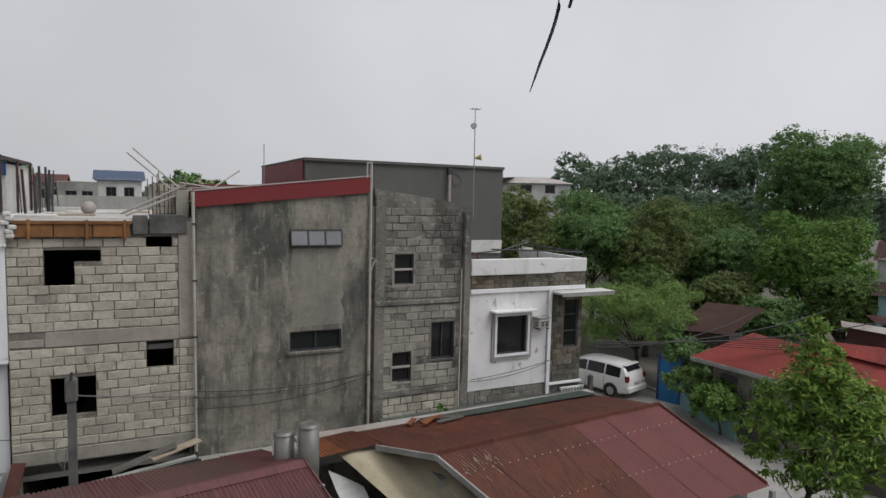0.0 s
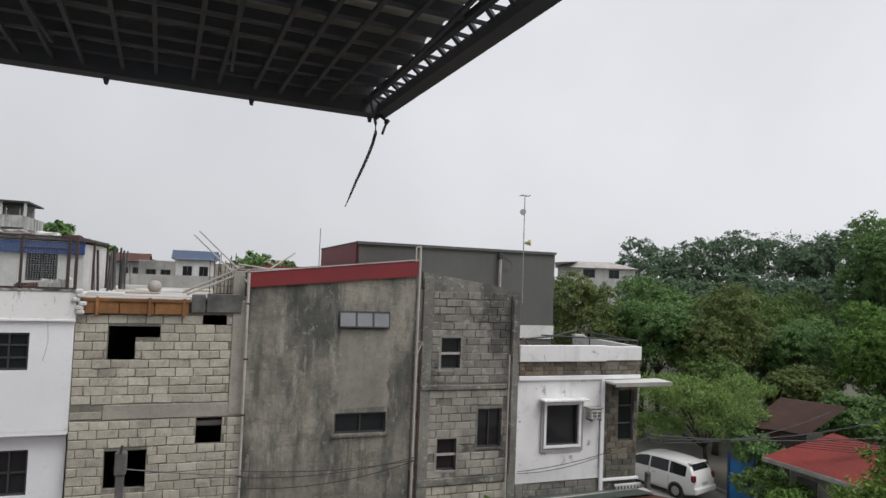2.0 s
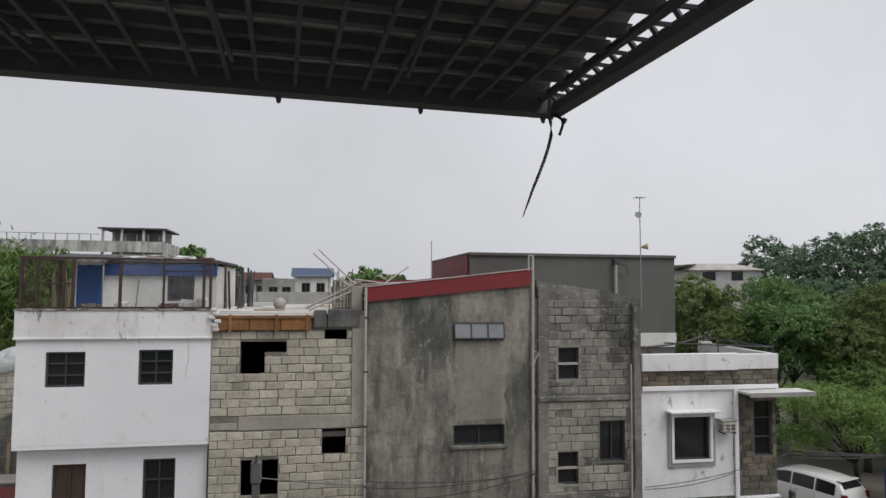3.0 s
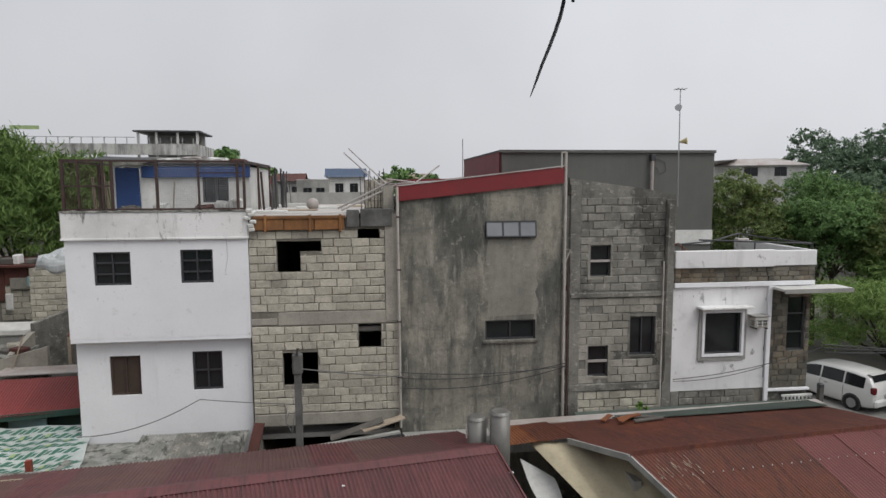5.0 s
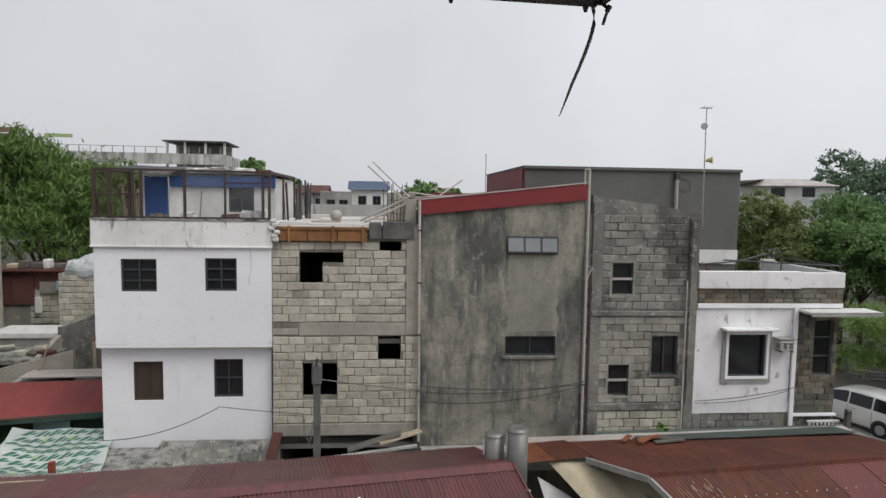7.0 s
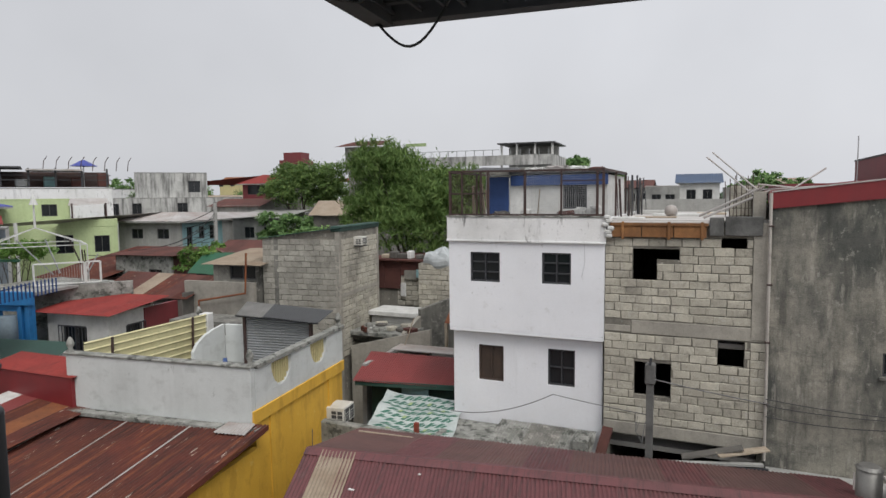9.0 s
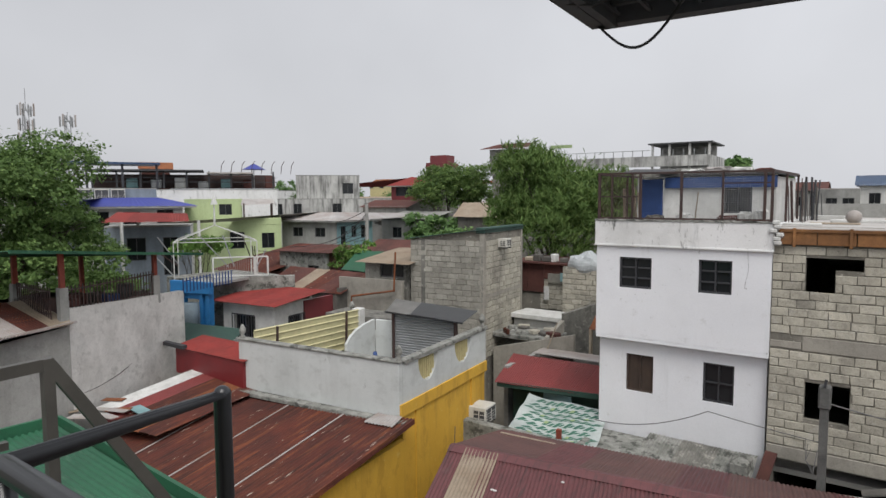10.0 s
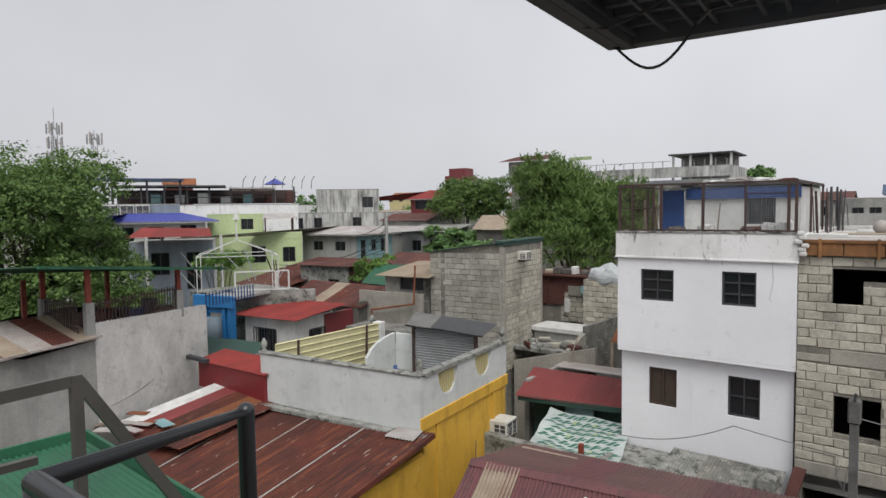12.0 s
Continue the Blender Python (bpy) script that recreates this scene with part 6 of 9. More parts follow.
lone("wall_cable", line(bmesh.new(), [L(0.05, 2.6, 2.95), L(0.06, 2.55, 2.3), L(0.06, 2.4, 1.9), L(0.06, 2.9, 1.8), L(0.06, 3.4, 2.2)], 0.01, 4), GREYCABLE, "thin grey cable looping down the yellow wall", "cable")

rr = thing("rusted_roof_house", (-12, 8, 0), "low house under a heavily rusted corrugated roof", "house")
a, b, c, d = L(-6.6, 0.05, 3.78), L(0.35, 0.05, 4.0), L(0.35, -4.8, 3.55), L(-6.2, -5.4, 3.1)
sheets(rr, a, b, c, d, [RUST], width=0.8, seed=101, pitch=0.10, amp=0.02)
n = 8
for k in (2, 4, 6):
    p, q = a.lerp(b, k / n), d.lerp(c, k / n)
    part("seam", bar(bmesh.new(), p + Vector((0, 0, 0.02)), q + Vector((0, 0, 0.02)), 0.035, 0.012), PALE_SHEET, rr, "pale bare overlap seam")
part("flashing", boxes((-6.6, 0.3, -0.28, -0.02, 3.86, 3.98), m=YM @ pose(0, 0, 0, 0, 0, 0), bevel=0.02), MOSS, rr, "lumpy cement flashing")
sheet(rr, L(-0.55, -0.05, 4.03), L(0.15, -0.05, 4.05), L(0.2, -0.55, 3.98), L(-0.6, -0.55, 3.97), PALE_SHEET, name="patch_sheet", label="bare bright metal patch")
part("wall", boxes((0.02, 0.16, -4.9, 0.0, 0, 3.5), (-6.4, 0.02, -5.0, -4.86, 0, 3.0), m=YM), YELLOW, rr)
part("verge_board", bar(bmesh.new(), b + Vector((0.03, 0, -0.04)), c + Vector((0.03, 0, -0.04)), 0.03, 0.12), RUST, rr)
sheets(rr, (-15.7, 10.2, 4.18), (-12.9, 9.9, 3.98), (-12.7, 6.9, 3.72), (-15.1, 6.3, 3.86), [WHITE_DUSTY, DULLRED, RUST, ORANGE_RUST, RUST], width=0.56, seed=103)
for k in range(7):
    rng = random.Random(500 + k)
    p = Vector((-14.8 + rng.uniform(-1, 0.8), 6.4 + rng.uniform(-0.6, 1.0), 3.95))
    lone("roof_scrap", bar(bmesh.new(), p, p + Vector((rng.uniform(0.3, 1.0), rng.uniform(-0.3, 0.5), 0.02)), rng.uniform(0.15, 0.35), 0.02), rng.choice((TAN, PALE_SHEET, ORANGE_RUST, TEAL)), "loose scrap sheet on the rusted roof", "scrap", "scrap on the rusted roof")
lone("red_wall", bar(bmesh.new(), (-16.4, 9.7, 4.32), (-13.3, 9.75, 4.32), 0.12, 0.76), REDTRIM, "dark red painted sheet wall", "wall", kind="structure")
sheet(rr, (-16.5, 10.6, 4.86), (-13.2, 10.7, 4.86), (-13.2, 9.65, 4.72), (-16.4, 9.6, 4.72), REDROOF, name="strip_roof", label="faded red strip roof over the red wall")
lone("black_beam", bar(bmesh.new(), (-17.2, 9.55, 4.78), (-15.8, 9.56, 4.78), 0.16, 0.10), STEEL_DARK, "black beam over the red wall", "beam")

# ---- grey boundary wall with the green roofed pavilion ----
WA, WB, WC = Vector((-15.2, 6.3, 0)), Vector((-17.3, 10.5, 0)), Vector((-14.5, 3.0, 0))


def slab_wall(bm, p, q, z0a, z1a, z1b, t=0.18):
    d = (q - p).normalized()
    n2 = Vector((-d.y, d.x, 0)) * t
    v = [bm.verts.new(x) for x in (p + Vector((0, 0, z0a)), q + Vector((0, 0, z0a)), q + Vector((0, 0, z1b)), p + Vector((0, 0, z1a)))]
    w2 = [bm.verts.new(x) for x in (p + n2 + Vector((0, 0, z0a)), q + n2 + Vector((0, 0, z0a)), q + n2 + Vector((0, 0, z1b)), p + n2 + Vector((0, 0, z1a)))]
    bm.faces.new(v)
    bm.faces.new(w2)
    for i in range(4):
        j = (i + 1) % 4
        bm.faces.new((v[i], v[j], w2[j], w2[i]))
    return bm


# low roofs and walls of the alley behind the red roof
lone("alley_roof", boxes((-11.7, -9.55, 20.9, 22.2, 4.32, 4.5), bevel=0.02), WHITE_DUSTY, "pale flat slab roof in the alley", "roof")
lone("alley_house", boxes((-11.6, -9.6, 21.0, 22.1, 0, 4.32)), CEMENT, "low grey cement house under a pale slab", "house")
lone("alley_roof", boxes((-11.5, -9.2, 19.2, 20.88, 3.9, 4.06), bevel=0.02), MOSS, "mossy grey flat roof in the alley", "roof")
lone("alley_wall", slab_wall(bmesh.new(), Vector((-11.3, 19.0, 0)), Vector((-8.2, 19.1, 0)), 0, 3.55, 4.36, 0.16), BAND, "damp mossy cement wall across the alley", "wall", kind="structure")
lone("sloping_parapet", slab_wall(bmesh.new(), Vector((-9.25, 20.6, 0)), Vector((-8.55, 22.2, 0)), 0, 4.74, 5.0, 0.16), MORTAR_OLD, "dark sloping cement parapet in the alley", "wall", kind="structure")
lone("alley_wall", slab_wall(bmesh.new(), Vector((-9.25, 19.3, 0)), Vector((-9.25, 20.6, 0)), 0, 4.1, 4.5, 0.16), BAND, "damp mossy cement wall across the alley", "wall", kind="structure")
lone("pale_sheet", bar(bmesh.new(), (-9.3, 18.65, 3.78), (-6.0, 18.75, 3.80), 0.8, 0.03), PALE_SHEET, "pale flat sheet over the alley roof edge", "sheet")
ob = thing("rust_lean_to", (-7, 20.2, 0), "small lean-to with an orange rusted sheet roof", "shed")
sheet(ob, (-8.2, 20.9, 4.75), (-5.9, 20.9, 4.75), (-5.9, 19.9, 4.45), (-8.0, 19.9, 4.45), ORANGE_RUST)
# near-black panel added for the shade of the opening under the roof
part("wall", boxes((-7.9, -5.95, 20.6, 20.7, 0, 4.6)), GRILLE, ob)
part("post", bar(bmesh.new(), (-7.95, 19.95, 0), (-7.95, 19.95, 4.45), 0.1), WOOD_PALE, ob)
rng = random.Random(66)
for k in range(14):
    x, y = rng.uniform(-11.3, -9.4), rng.uniform(19.25, 20.7)
    w, h = rng.uniform(0.15, 0.5), rng.uniform(0.05, 0.22)
    lone("alley_junk", boxes((0, w, 0, rng.uniform(0.1, 0.35), 4.06, 4.06 + h), m=pose(x, y, 0, 0, 0, rng.uniform(-40, 40)), bevel=0.02), rng.choice((WOOD_GREY, WOOD_PALE, BROWN, WHITE_DUSTY, MOSS, BLOCK, RUST)), "odd junk lying on the alley roof", "junk", "junk on the alley roof")
lone("leaning_board", bar(bmesh.new(), (-9.15, 18.9, 3.6), (-8.75, 19.0, 4.75), 0.05, 0.03), WOOD_PALE, "thin pale board leaning on the alley wall", "plank")
lone("torn_cloth", boxes((-11.75, -11.5, 23.78, 23.84, 4.6, 5.2), bevel=0.02), WHITE_DUSTY, "torn white cloth hanging on the shack wall", "cloth")
lone("boundary_wall", slab_wall(bmesh.new(), WA, WB, 0, 6.42, 6.17), PALEWALL, "tall weathered grey cement boundary wall", "wall", kind="structure")
lone("lower_boundary_wall", slab_wall(bmesh.new(), WC, WA, 0, 5.95, 6.08), CEMENT, "plain grey cement wall under rusty sheets", "wall", kind="structure")
rs = thing("shed_roof", (-16.5, 4.5, 5.9), "patched rusty roof sheets above the grey wall", "roof")
sheets(rs, (-17.1, 6.2, 6.5), (-16.6, 2.2, 6.5), (-14.3, 2.7, 6.0), (-15.0, 6.3, 6.12), [TAN, RUST, PALE_SHEET, TAN, RUST, PALE_SHEET], width=0.55, seed=111)
part("edge", bar(bmesh.new(), (-14.32, 2.7, 5.98), (-15.05, 6.4, 6.12), 0.05, 0.06), PALE_SHEET, rs)
pv = thing("pavilion", (-17, 8, 6.2), "open rooftop pavilion with a thin green roof on red posts", "pavilion")
run = (WB - WA).normalized()
bk = Vector((-run.y, run.x, 0))
LEFT_POST = Vector((-17.34, 5.97, 0))
for p, zs, zr in ((LEFT_POST, 6.90, 7.70), (WA + run * -0.05 + bk * 0.1, 6.93, 7.76), (WA + run * 3.45 + bk * 0.1, 6.80, 7.42)):
    part("stub", boxes((p.x - 0.1, p.x + 0.1, p.y - 0.1, p.y + 0.1, 6.0, zs), bevel=0.01), CEMENT, pv)
    part("post", bar(bmesh.new(), (p.x, p.y, zs), (p.x, p.y, zr), 0.11), REDPOST, pv)
for t0 in (-1.9, 1.2, 4.3):
    p = WA + run * t0 + bk * 3.2
    part("post", bar(bmesh.new(), (p.x, p.y, 6.0), (p.x, p.y, 7.3), 0.11), REDPOST, pv)
ra, rb = WA + run * -1.85 - bk * 0.3, WA + run * 5.35 - bk * 0.3
z = Vector((0, 0, 1))
sheets(pv, ra + bk * 4.2 + z * 7.75, rb + bk * 4.2 + z * 7.15, rb + z * 7.26, ra + z * 7.95, [GREENROOF], seed=113)
part("edge", bar(bmesh.new(), ra + z * 7.94, rb + z * 7.25, 0.05, 0.07), GREENROOF, pv)
fl = thing("deck_floor", (-17, 8, 6), "grey cement roof deck behind the boundary wall", "deck", kind="structure")
bm = bmesh.new()
p1, p2, p3, p4 = WA + run * -2 + z * 6.02, WB + z * 6.02, WB + bk * 5 + z * 6.02, WA + run * -2 + bk * 5 + z * 6.02
quad(bm, p1, p2, p3, p4)
bmesh.ops.solidify(bm, geom=bm.faces[:], thickness=0.12)
part("slab", bm, CEMENT, fl)
ft = thing("picket_fence", tuple(WA + z * 6.2), "dark steel picket fence between the pavilion posts", "fence")
for a, b in ((LEFT_POST, WA + run * -0.2 + bk * 0.3), (WA + run * 0.1 + bk * 0.08, WA + run * 3.4 + bk * 0.08)):
    for h in (6.32, 6.85):
        part("rail", bar(bmesh.new(), a + z * h, b + z * h, 0.035), STEEL_BROWN, ft)
    m = int((b - a).length / 0.12)
    for k in range(m + 1):
        p = a.lerp(b, k / m)
        part("picket", bar(bmesh.new(), p + z * 6.2, p + z * 6.95, 0.022), STEEL_BROWN, ft)
for k in range(9):
    rng = random.Random(700 + k)
    p = WA + run * rng.uniform(0.2, 4.2) + bk * rng.uniform(0.8, 2.6)
    h = rng.uniform(0.2, 0.6)
    lone("deck_clutter", boxes((p.x, p.x + rng.uniform(0.2, 0.6), p.y, p.y + 0.4, 6.02, 6.02 + h), bevel=0.03), rng.choice((STEEL_BROWN, BLUE, WOOD_GREY, GRILLE, BROWN)), "stored clutter on the pavilion deck", "clutter", "clutter on the deck")
fence2 = thing("blue_fence", tuple(WB + z * 6), "blue painted picket fence on the roof deck", "fence")
for k in range(16):
    p = WB + Vector((-0.02, 0.10, 0)) * k + run * 0.05 * k
    part("picket", bar(bmesh.new(), p + z * 6.1, p + z * 6.55, 0.03), BLUE, fence2)
part("rail", bar(bmesh.new(), WB + z * 6.45, WB + run * 1.6 + z * 6.45, 0.03), BLUE, fence2)


# ---- houses of the quarter beyond ----
def corner_house(name, label, corner, w, d, z1, front, side=None, turn=7.0, z0=0.0, roof="flat", roof_mat=None, fw=(), sw=(), over=0.3, rise=0.9, glass=GLASS, blocks=None, sheet_w=0.9, category="house", trim=None, frame=GRILLE):
    """A house known by its near corner: its front runs off to the left, its side runs back."""
    side = side or front
    m = pose(corner[0], corner[1], 0, 0, 0, turn)
    root = thing(name, (corner[0], corner[1], 0), label, category)
    fm, sd = m, m @ pose(0, 0, 0, 0, 0, 90)
    f = part("front_wall", holed(bmesh.new(), fm, -w, 0, z0, z1, list(fw), 0.14), front, root)
    s = part("side_wall", holed(bmesh.new(), sd, 0.142, d, z0, z1, list(sw), 0.14), side, root)
    part("wall", boxes((-w, -w + 0.14, 0.145, d, z0, z1), (-w + 0.14, -0.15, d - 0.14, d, z0, z1), m=m), side, root)
    for h in fw:
        window(root, fm, *h, nu=2, nz=1, deep=0.05, frame=frame, glass=glass)
    for h in sw:
        window(root, sd, *h, nu=2, nz=1, deep=0.05, frame=frame, glass=glass)
    rm = roof_mat or CEMENT
    P = lambda x, y, zz: m @ Vector((x, y, zz))
    if roof == "flat":
        part("roof", boxes((-w - 0.02, 0.02, -0.02, d + 0.02, z1, z1 + 0.08), m=m), rm, root)
    elif roof == "parapet":
        part("parapet", boxes((-w, 0.02, -0.02, 0.12, z1, z1 + 0.5), (-0.12, 0.02, 0.12, d, z1, z1 + 0.5), (-w, -0.12, d - 0.12, d, z1, z1 + 0.5), (-w, -w + 0.12, 0.12, d - 0.12, z1, z1 + 0.5), m=m, bevel=0.01), trim or front, root)
        part("roof", boxes((-w + 0.12, -0.12, 0.12, d - 0.12, z1 - 0.08, z1), m=m), rm, root)
    elif roof == "hip":
        o = over
        k = min(w, d) * 0.42
        a, b, c, e = P(-w - o, -o, z1), P(o, -o, z1), P(o, d + o, z1), P(-w - o, d + o, z1)
        if w >= d:
            r0, r1 = P(-w + k, d / 2, z1 + rise), P(-k, d / 2, z1 + rise)
            faces = ((r0, r1, b, a), (r1, r0, e, c), (r1, r1 + (c - b) * 0.002, c, b), (r0, r0 + (e - a) * 0.002, a, e))
        else:
            r0, r1 = P(-w / 2, k, z1 + rise), P(-w / 2, d - k, z1 + rise)
            faces = ((r0, r0 + (b - a) * 0.002, b, a), (r0, r1, c, b), (r1, r1 + (e - c) * 0.002, e, c), (r1, r0, a, e))
        for k2, (q0, q1, q2, q3) in enumerate(faces):
            sheets(root, q0, q1, q2, q3, rm, width=sheet_w * 2, seed=k2, per=4, pitch=0.15, amp=0.015)
        part("eave", boxes((-w - o, o, -o, -o + 0.04, z1 - 0.12, z1), (o - 0.04, o, -o + 0.04, d + o, z1 - 0.12, z1), m=m), trim or CEMENT, root)
    elif roof == "gable":
        o = over
        r0, r1 = P(-w - o, d / 2, z1 + rise), P(o, d / 2, z1 + rise)
        sheets(root, r0, r1, P(o, -o, z1 - 0.1), P(-w - o, -o, z1 - 0.1), rm, width=sheet_w, seed=1, per=4, pitch=0.15, amp=0.015)
        sheets(root, r0, r1, P(o, d + o, z1 - 0.1), P(-w - o, d + o, z1 - 0.1), rm, width=sheet_w, seed=2, per=4, pitch=0.15, amp=0.015)
        for x in (-w + 0.05, -0.05):
            bm = bmesh.new()
            bm.faces.new([bm.verts.new(P(x, 0.05, z1)), bm.verts.new(P(x, d - 0.05, z1)), bm.verts.new(P(x, d / 2, z1 + rise - 0.08))])
            part("gable", bm, side, root)
    elif roof == "shed":
        o = over
        sheets(root, P(-w - o, d + o, z1 + rise), P(o, d + o, z1 + rise), P(o, -o, z1 + 0.02), P(-w - o, -o, z1 + 0.02), rm, width=sheet_w, seed=3)
        part("filler", holed(bmesh.new(), m @ pose(0, d - 0.14, 0), -w, 0, z1, z1 + rise * 0.8, [], 0.1), side, root)
    elif roof == "tilt":
        o = over
        sheets(root, P(o, -o, z1 + rise), P(o, d + o, z1 + rise), P(-w - o, d + o, z1 + 0.02), P(-w - o, -o, z1 + 0.02), rm, width=sheet_w, seed=3)
        bm = bmesh.new()
        bm.faces.new([bm.verts.new(P(-w, 0.05, z1)), bm.verts.new(P(0, 0.05, z1)), bm.verts.new(P(0, 0.05, z1 + rise))])
        part("gable", bm, front, root)
        part("filler", boxes((-0.14, 0, 0.05, d, z1, z1 + rise), m=m), side, root)
    if blocks:
        courses(f, fm, -w, 0, blocks[0], z1, fw, blocks[1], seed=201)
        courses(s, sd, 0.142, d, blocks[0], z1, sw, blocks[2] if len(blocks) > 2 else blocks[1], seed=202)
    return root, m


bh, bmm = corner_house("block_annex", "narrow tower house of bare grey concrete blocks", (-11.4, 18.5), 3.07, 3.5, 7.45, MORTAR, MORTAR, roof="tilt", roof_mat=GREENDARK, over=0.12, rise=0.42, blocks=(3.2, BLOCK_MIX, BLOCK))
part("column", boxes((-0.16, 0.02, -0.02, 0.16, 0, 7.9), m=bmm, bevel=0.01), BAND, bh)
part("column", boxes((-2.6, -2.42, -0.025, 0.1, 0, 7.45), m=bmm, bevel=0.01), MORTAR_OLD, bh)
part("tie_beam", boxes((-0.02, 0.025, 0.16, 3.5, 5.35, 5.52), m=bmm, bevel=0.008), BAND, bh)
part("column", boxes((-0.1, 0.03, 3.36, 3.54, 0, 7.9), m=bmm, bevel=0.01), BAND, bh)
part("green_cover", boxes((-0.3, 0.06, -0.05, 3.55, 7.72, 7.92), m=bmm, bevel=0.02), GREENDARK, bh, "green sheet folded over the top edge")
sac = thing("air_conditioner", tuple(bmm @ Vector((0.1, 1.3, 7.0))), "small white air conditioner high on the block wall", "air conditioner", "air conditioners")
aircon(sac, bmm @ pose(0.0, 1.2, 7.15, 0, 0, 90), 0.45, 0.35, 0.32)
wing, wmm = corner_house("shed_wing", "low shed wing of mossy blocks with a rusty roof", (-14.5, 17.9), 1.9, 2.6, 6.5, MORTAR_OLD, MORTAR_OLD, roof="shed", roof_mat=TAN, rise=0.35, fw=[(-1.2, -0.1, 5.95, 6.48)])
lone("low_block_wall", bar(bmesh.new(), (-17.4, 17.3, 2.95), (-14.4, 17.6, 2.95), 0.15, 5.9), BAND, "low grey block wall below the shed", "wall", kind="structure")
lone("rust_pipe", line(bmesh.new(), [(-16.6, 17.1, 4.6), (-16.6, 17.1, 5.2), (-14.6, 17.3, 5.55), (-14.5, 17.3, 7.0)], 0.04), ORANGE_RUST, "rusty drain pipe along the block wall", "pipe")
lone("flat_roof_edge", bar(bmesh.new(), (-15.9, 15.6, 2.48), (-12.6, 16.0, 2.48), 1.2, 4.96), MORTAR_OLD, "dark flat roof edge behind the deck", "roof")

rh, rmm = corner_house("red_roof_hut", "small white and red hut with a bright red roof", (-16.9, 13.6), 2.5, 2.0, 5.3, WHITE_DUSTY, WHITE_DUSTY, roof="shed", roof_mat=REDROOF, rise=0.25, over=0.35, fw=[(-1.9, -0.9, 4.0, 4.85)], sw=[(0.7, 1.4, 4.0, 4.8)])
part("red_wall", boxes((-0.1, 0.06, 1.5, 3.2, 0, 5.25), m=rmm), MAROON, rh, "dark red side wall")
for fc, (u0, u1, z0, z1) in ((rmm, (-1.95, -0.85, 3.95, 4.9)), (rmm @ pose(0, 0, 0, 0, 0, 90), (0.65, 1.45, 3.95, 4.85))):
    g = part("window_grille", boxes((u0, u1, -0.12, -0.10, z0, z0 + 0.03), m=fc), STEEL_DARK, rh)
    part("bar", boxes((u0, u1, -0.12, -0.10, z1 - 0.03, z1), m=fc), STEEL_DARK, g)
    for k in range(9):
        u = u0 + (u1 - u0) * k / 8
        part("bar", boxes((u, u + 0.02, -0.12, -0.10, z0, z1), m=fc), STEEL_DARK, g)
blu = thing("blue_facade", (-20, 12.6, 0), "bright blue facade with pillars and a hanging drum", "house")
bq = wallm(-20.9, 12.3, 12)
part("wall", holed(bmesh.new(), bq, 0, 1.75, 0, 6.0, [(0.5, 1.2, 3.6, 5.4)], 0.15), SKYBLUE, blu)
for u in (0.0, 0.36, 1.3, 1.6):
    part("pillar", boxes((u, u + 0.15, -0.1, 0, 3.0, 5.7), m=bq, bevel=0.01), SKYBLUE, blu)
part("beam", boxes((-0.05, 1.85, -0.16, 0.02, 5.62, 6.05), m=bq, bevel=0.015), SKYBLUE, blu)
part("roof", boxes((0, 1.75, 0.15, 2.5, 5.9, 6.0), m=bq), CEMENT, blu)
lone("water_drum", tube(bmesh.new(), bq @ Vector((1.1, -0.3, 4.2)), bq @ Vector((1.1, -0.3, 5.3)), 0.28, n=16), DRUM, "grey plastic water drum before the blue wall", "drum", smooth=True)
lone("drum_stand", boxes((0.7, 1.5, -0.7, -0.02, 0, 4.2), m=bq), CEMENT, "cement stand under the water drum", "stand")
tp = thing("dark_awning", (-18, 11.4, 0), "dark green cloth awning over an alley", "awning")
sheets(tp, (-19.6, 11.6, 4.75), (-16.6, 12.2, 4.75), (-16.4, 11.2, 4.35), (-19.2, 10.7, 4.35), [GREENDARK], seed=5)
part("curtain", bar(bmesh.new(), (-19.2, 10.8, 3.9), (-16.5, 11.3, 3.9), 0.03, 0.9), GREENDARK, tp)
rr2 = thing("long_rust_roof", (-19.5, 17.5, 0), "low house under a long patched rusty roof", "house")
sheets(rr2, (-22.4, 19.0, 5.85), (-17.4, 19.3, 5.80), (-16.8, 16.7, 5.30), (-20.9, 16.2, 5.35), [RUST, BROWN, TAN, RUST, BROWN], seed=7)
part("wall", boxes((-20.6, -17.0, 16.7, 16.85, 0, 5.3), (-17.15, -17.0, 16.85, 19.2, 0, 5.5)), WOOD_GREY, rr2)
part("door", boxes((-19.2, -18.6, 16.62, 16.70, 3.2, 5.1), bevel=0.01), GRILLE, rr2)
wf = thing("white_gate_frame", (-20, 14.2, 6), "white welded frame gate on the roof deck", "gate")
g = Vector((0.57, 0.82, 0))
p = Vector((-20.4, 13.6, 6.05))
for k, (a, b) in enumerate(((0, 1.5), (1.55, 2.0))):
    for h in (0.0, 0.72):
        part("rail", bar(bmesh.new(), p + g * a + z * h, p + g * b + z * h, 0.05), WHITE_DUSTY, wf)
    for q in (a, b):
        part("stile", bar(bmesh.new(), p + g * q, p + g * q + z * 0.72, 0.05), WHITE_DUSTY, wf)
bm = bmesh.new()
for k in range(18):
    tube(bm, p + g * (0.08 * k), p + g * (0.08 * k) + z * 0.72, 0.006, n=3, cap=False)
part("mesh", bm, GALV, wf, kind="stuff")
lone("deck_block", bar(bmesh.new(), (-20.8, 13.5, 3), (-18.6, 16.0, 3), 0.3, 6.0), MOSS, "mossy roof deck wall under the gate", "wall", kind="structure")
gz = thing("gazebo", (-22.6, 15.2, 6), "bare white pipe frame of a gazebo", "frame")
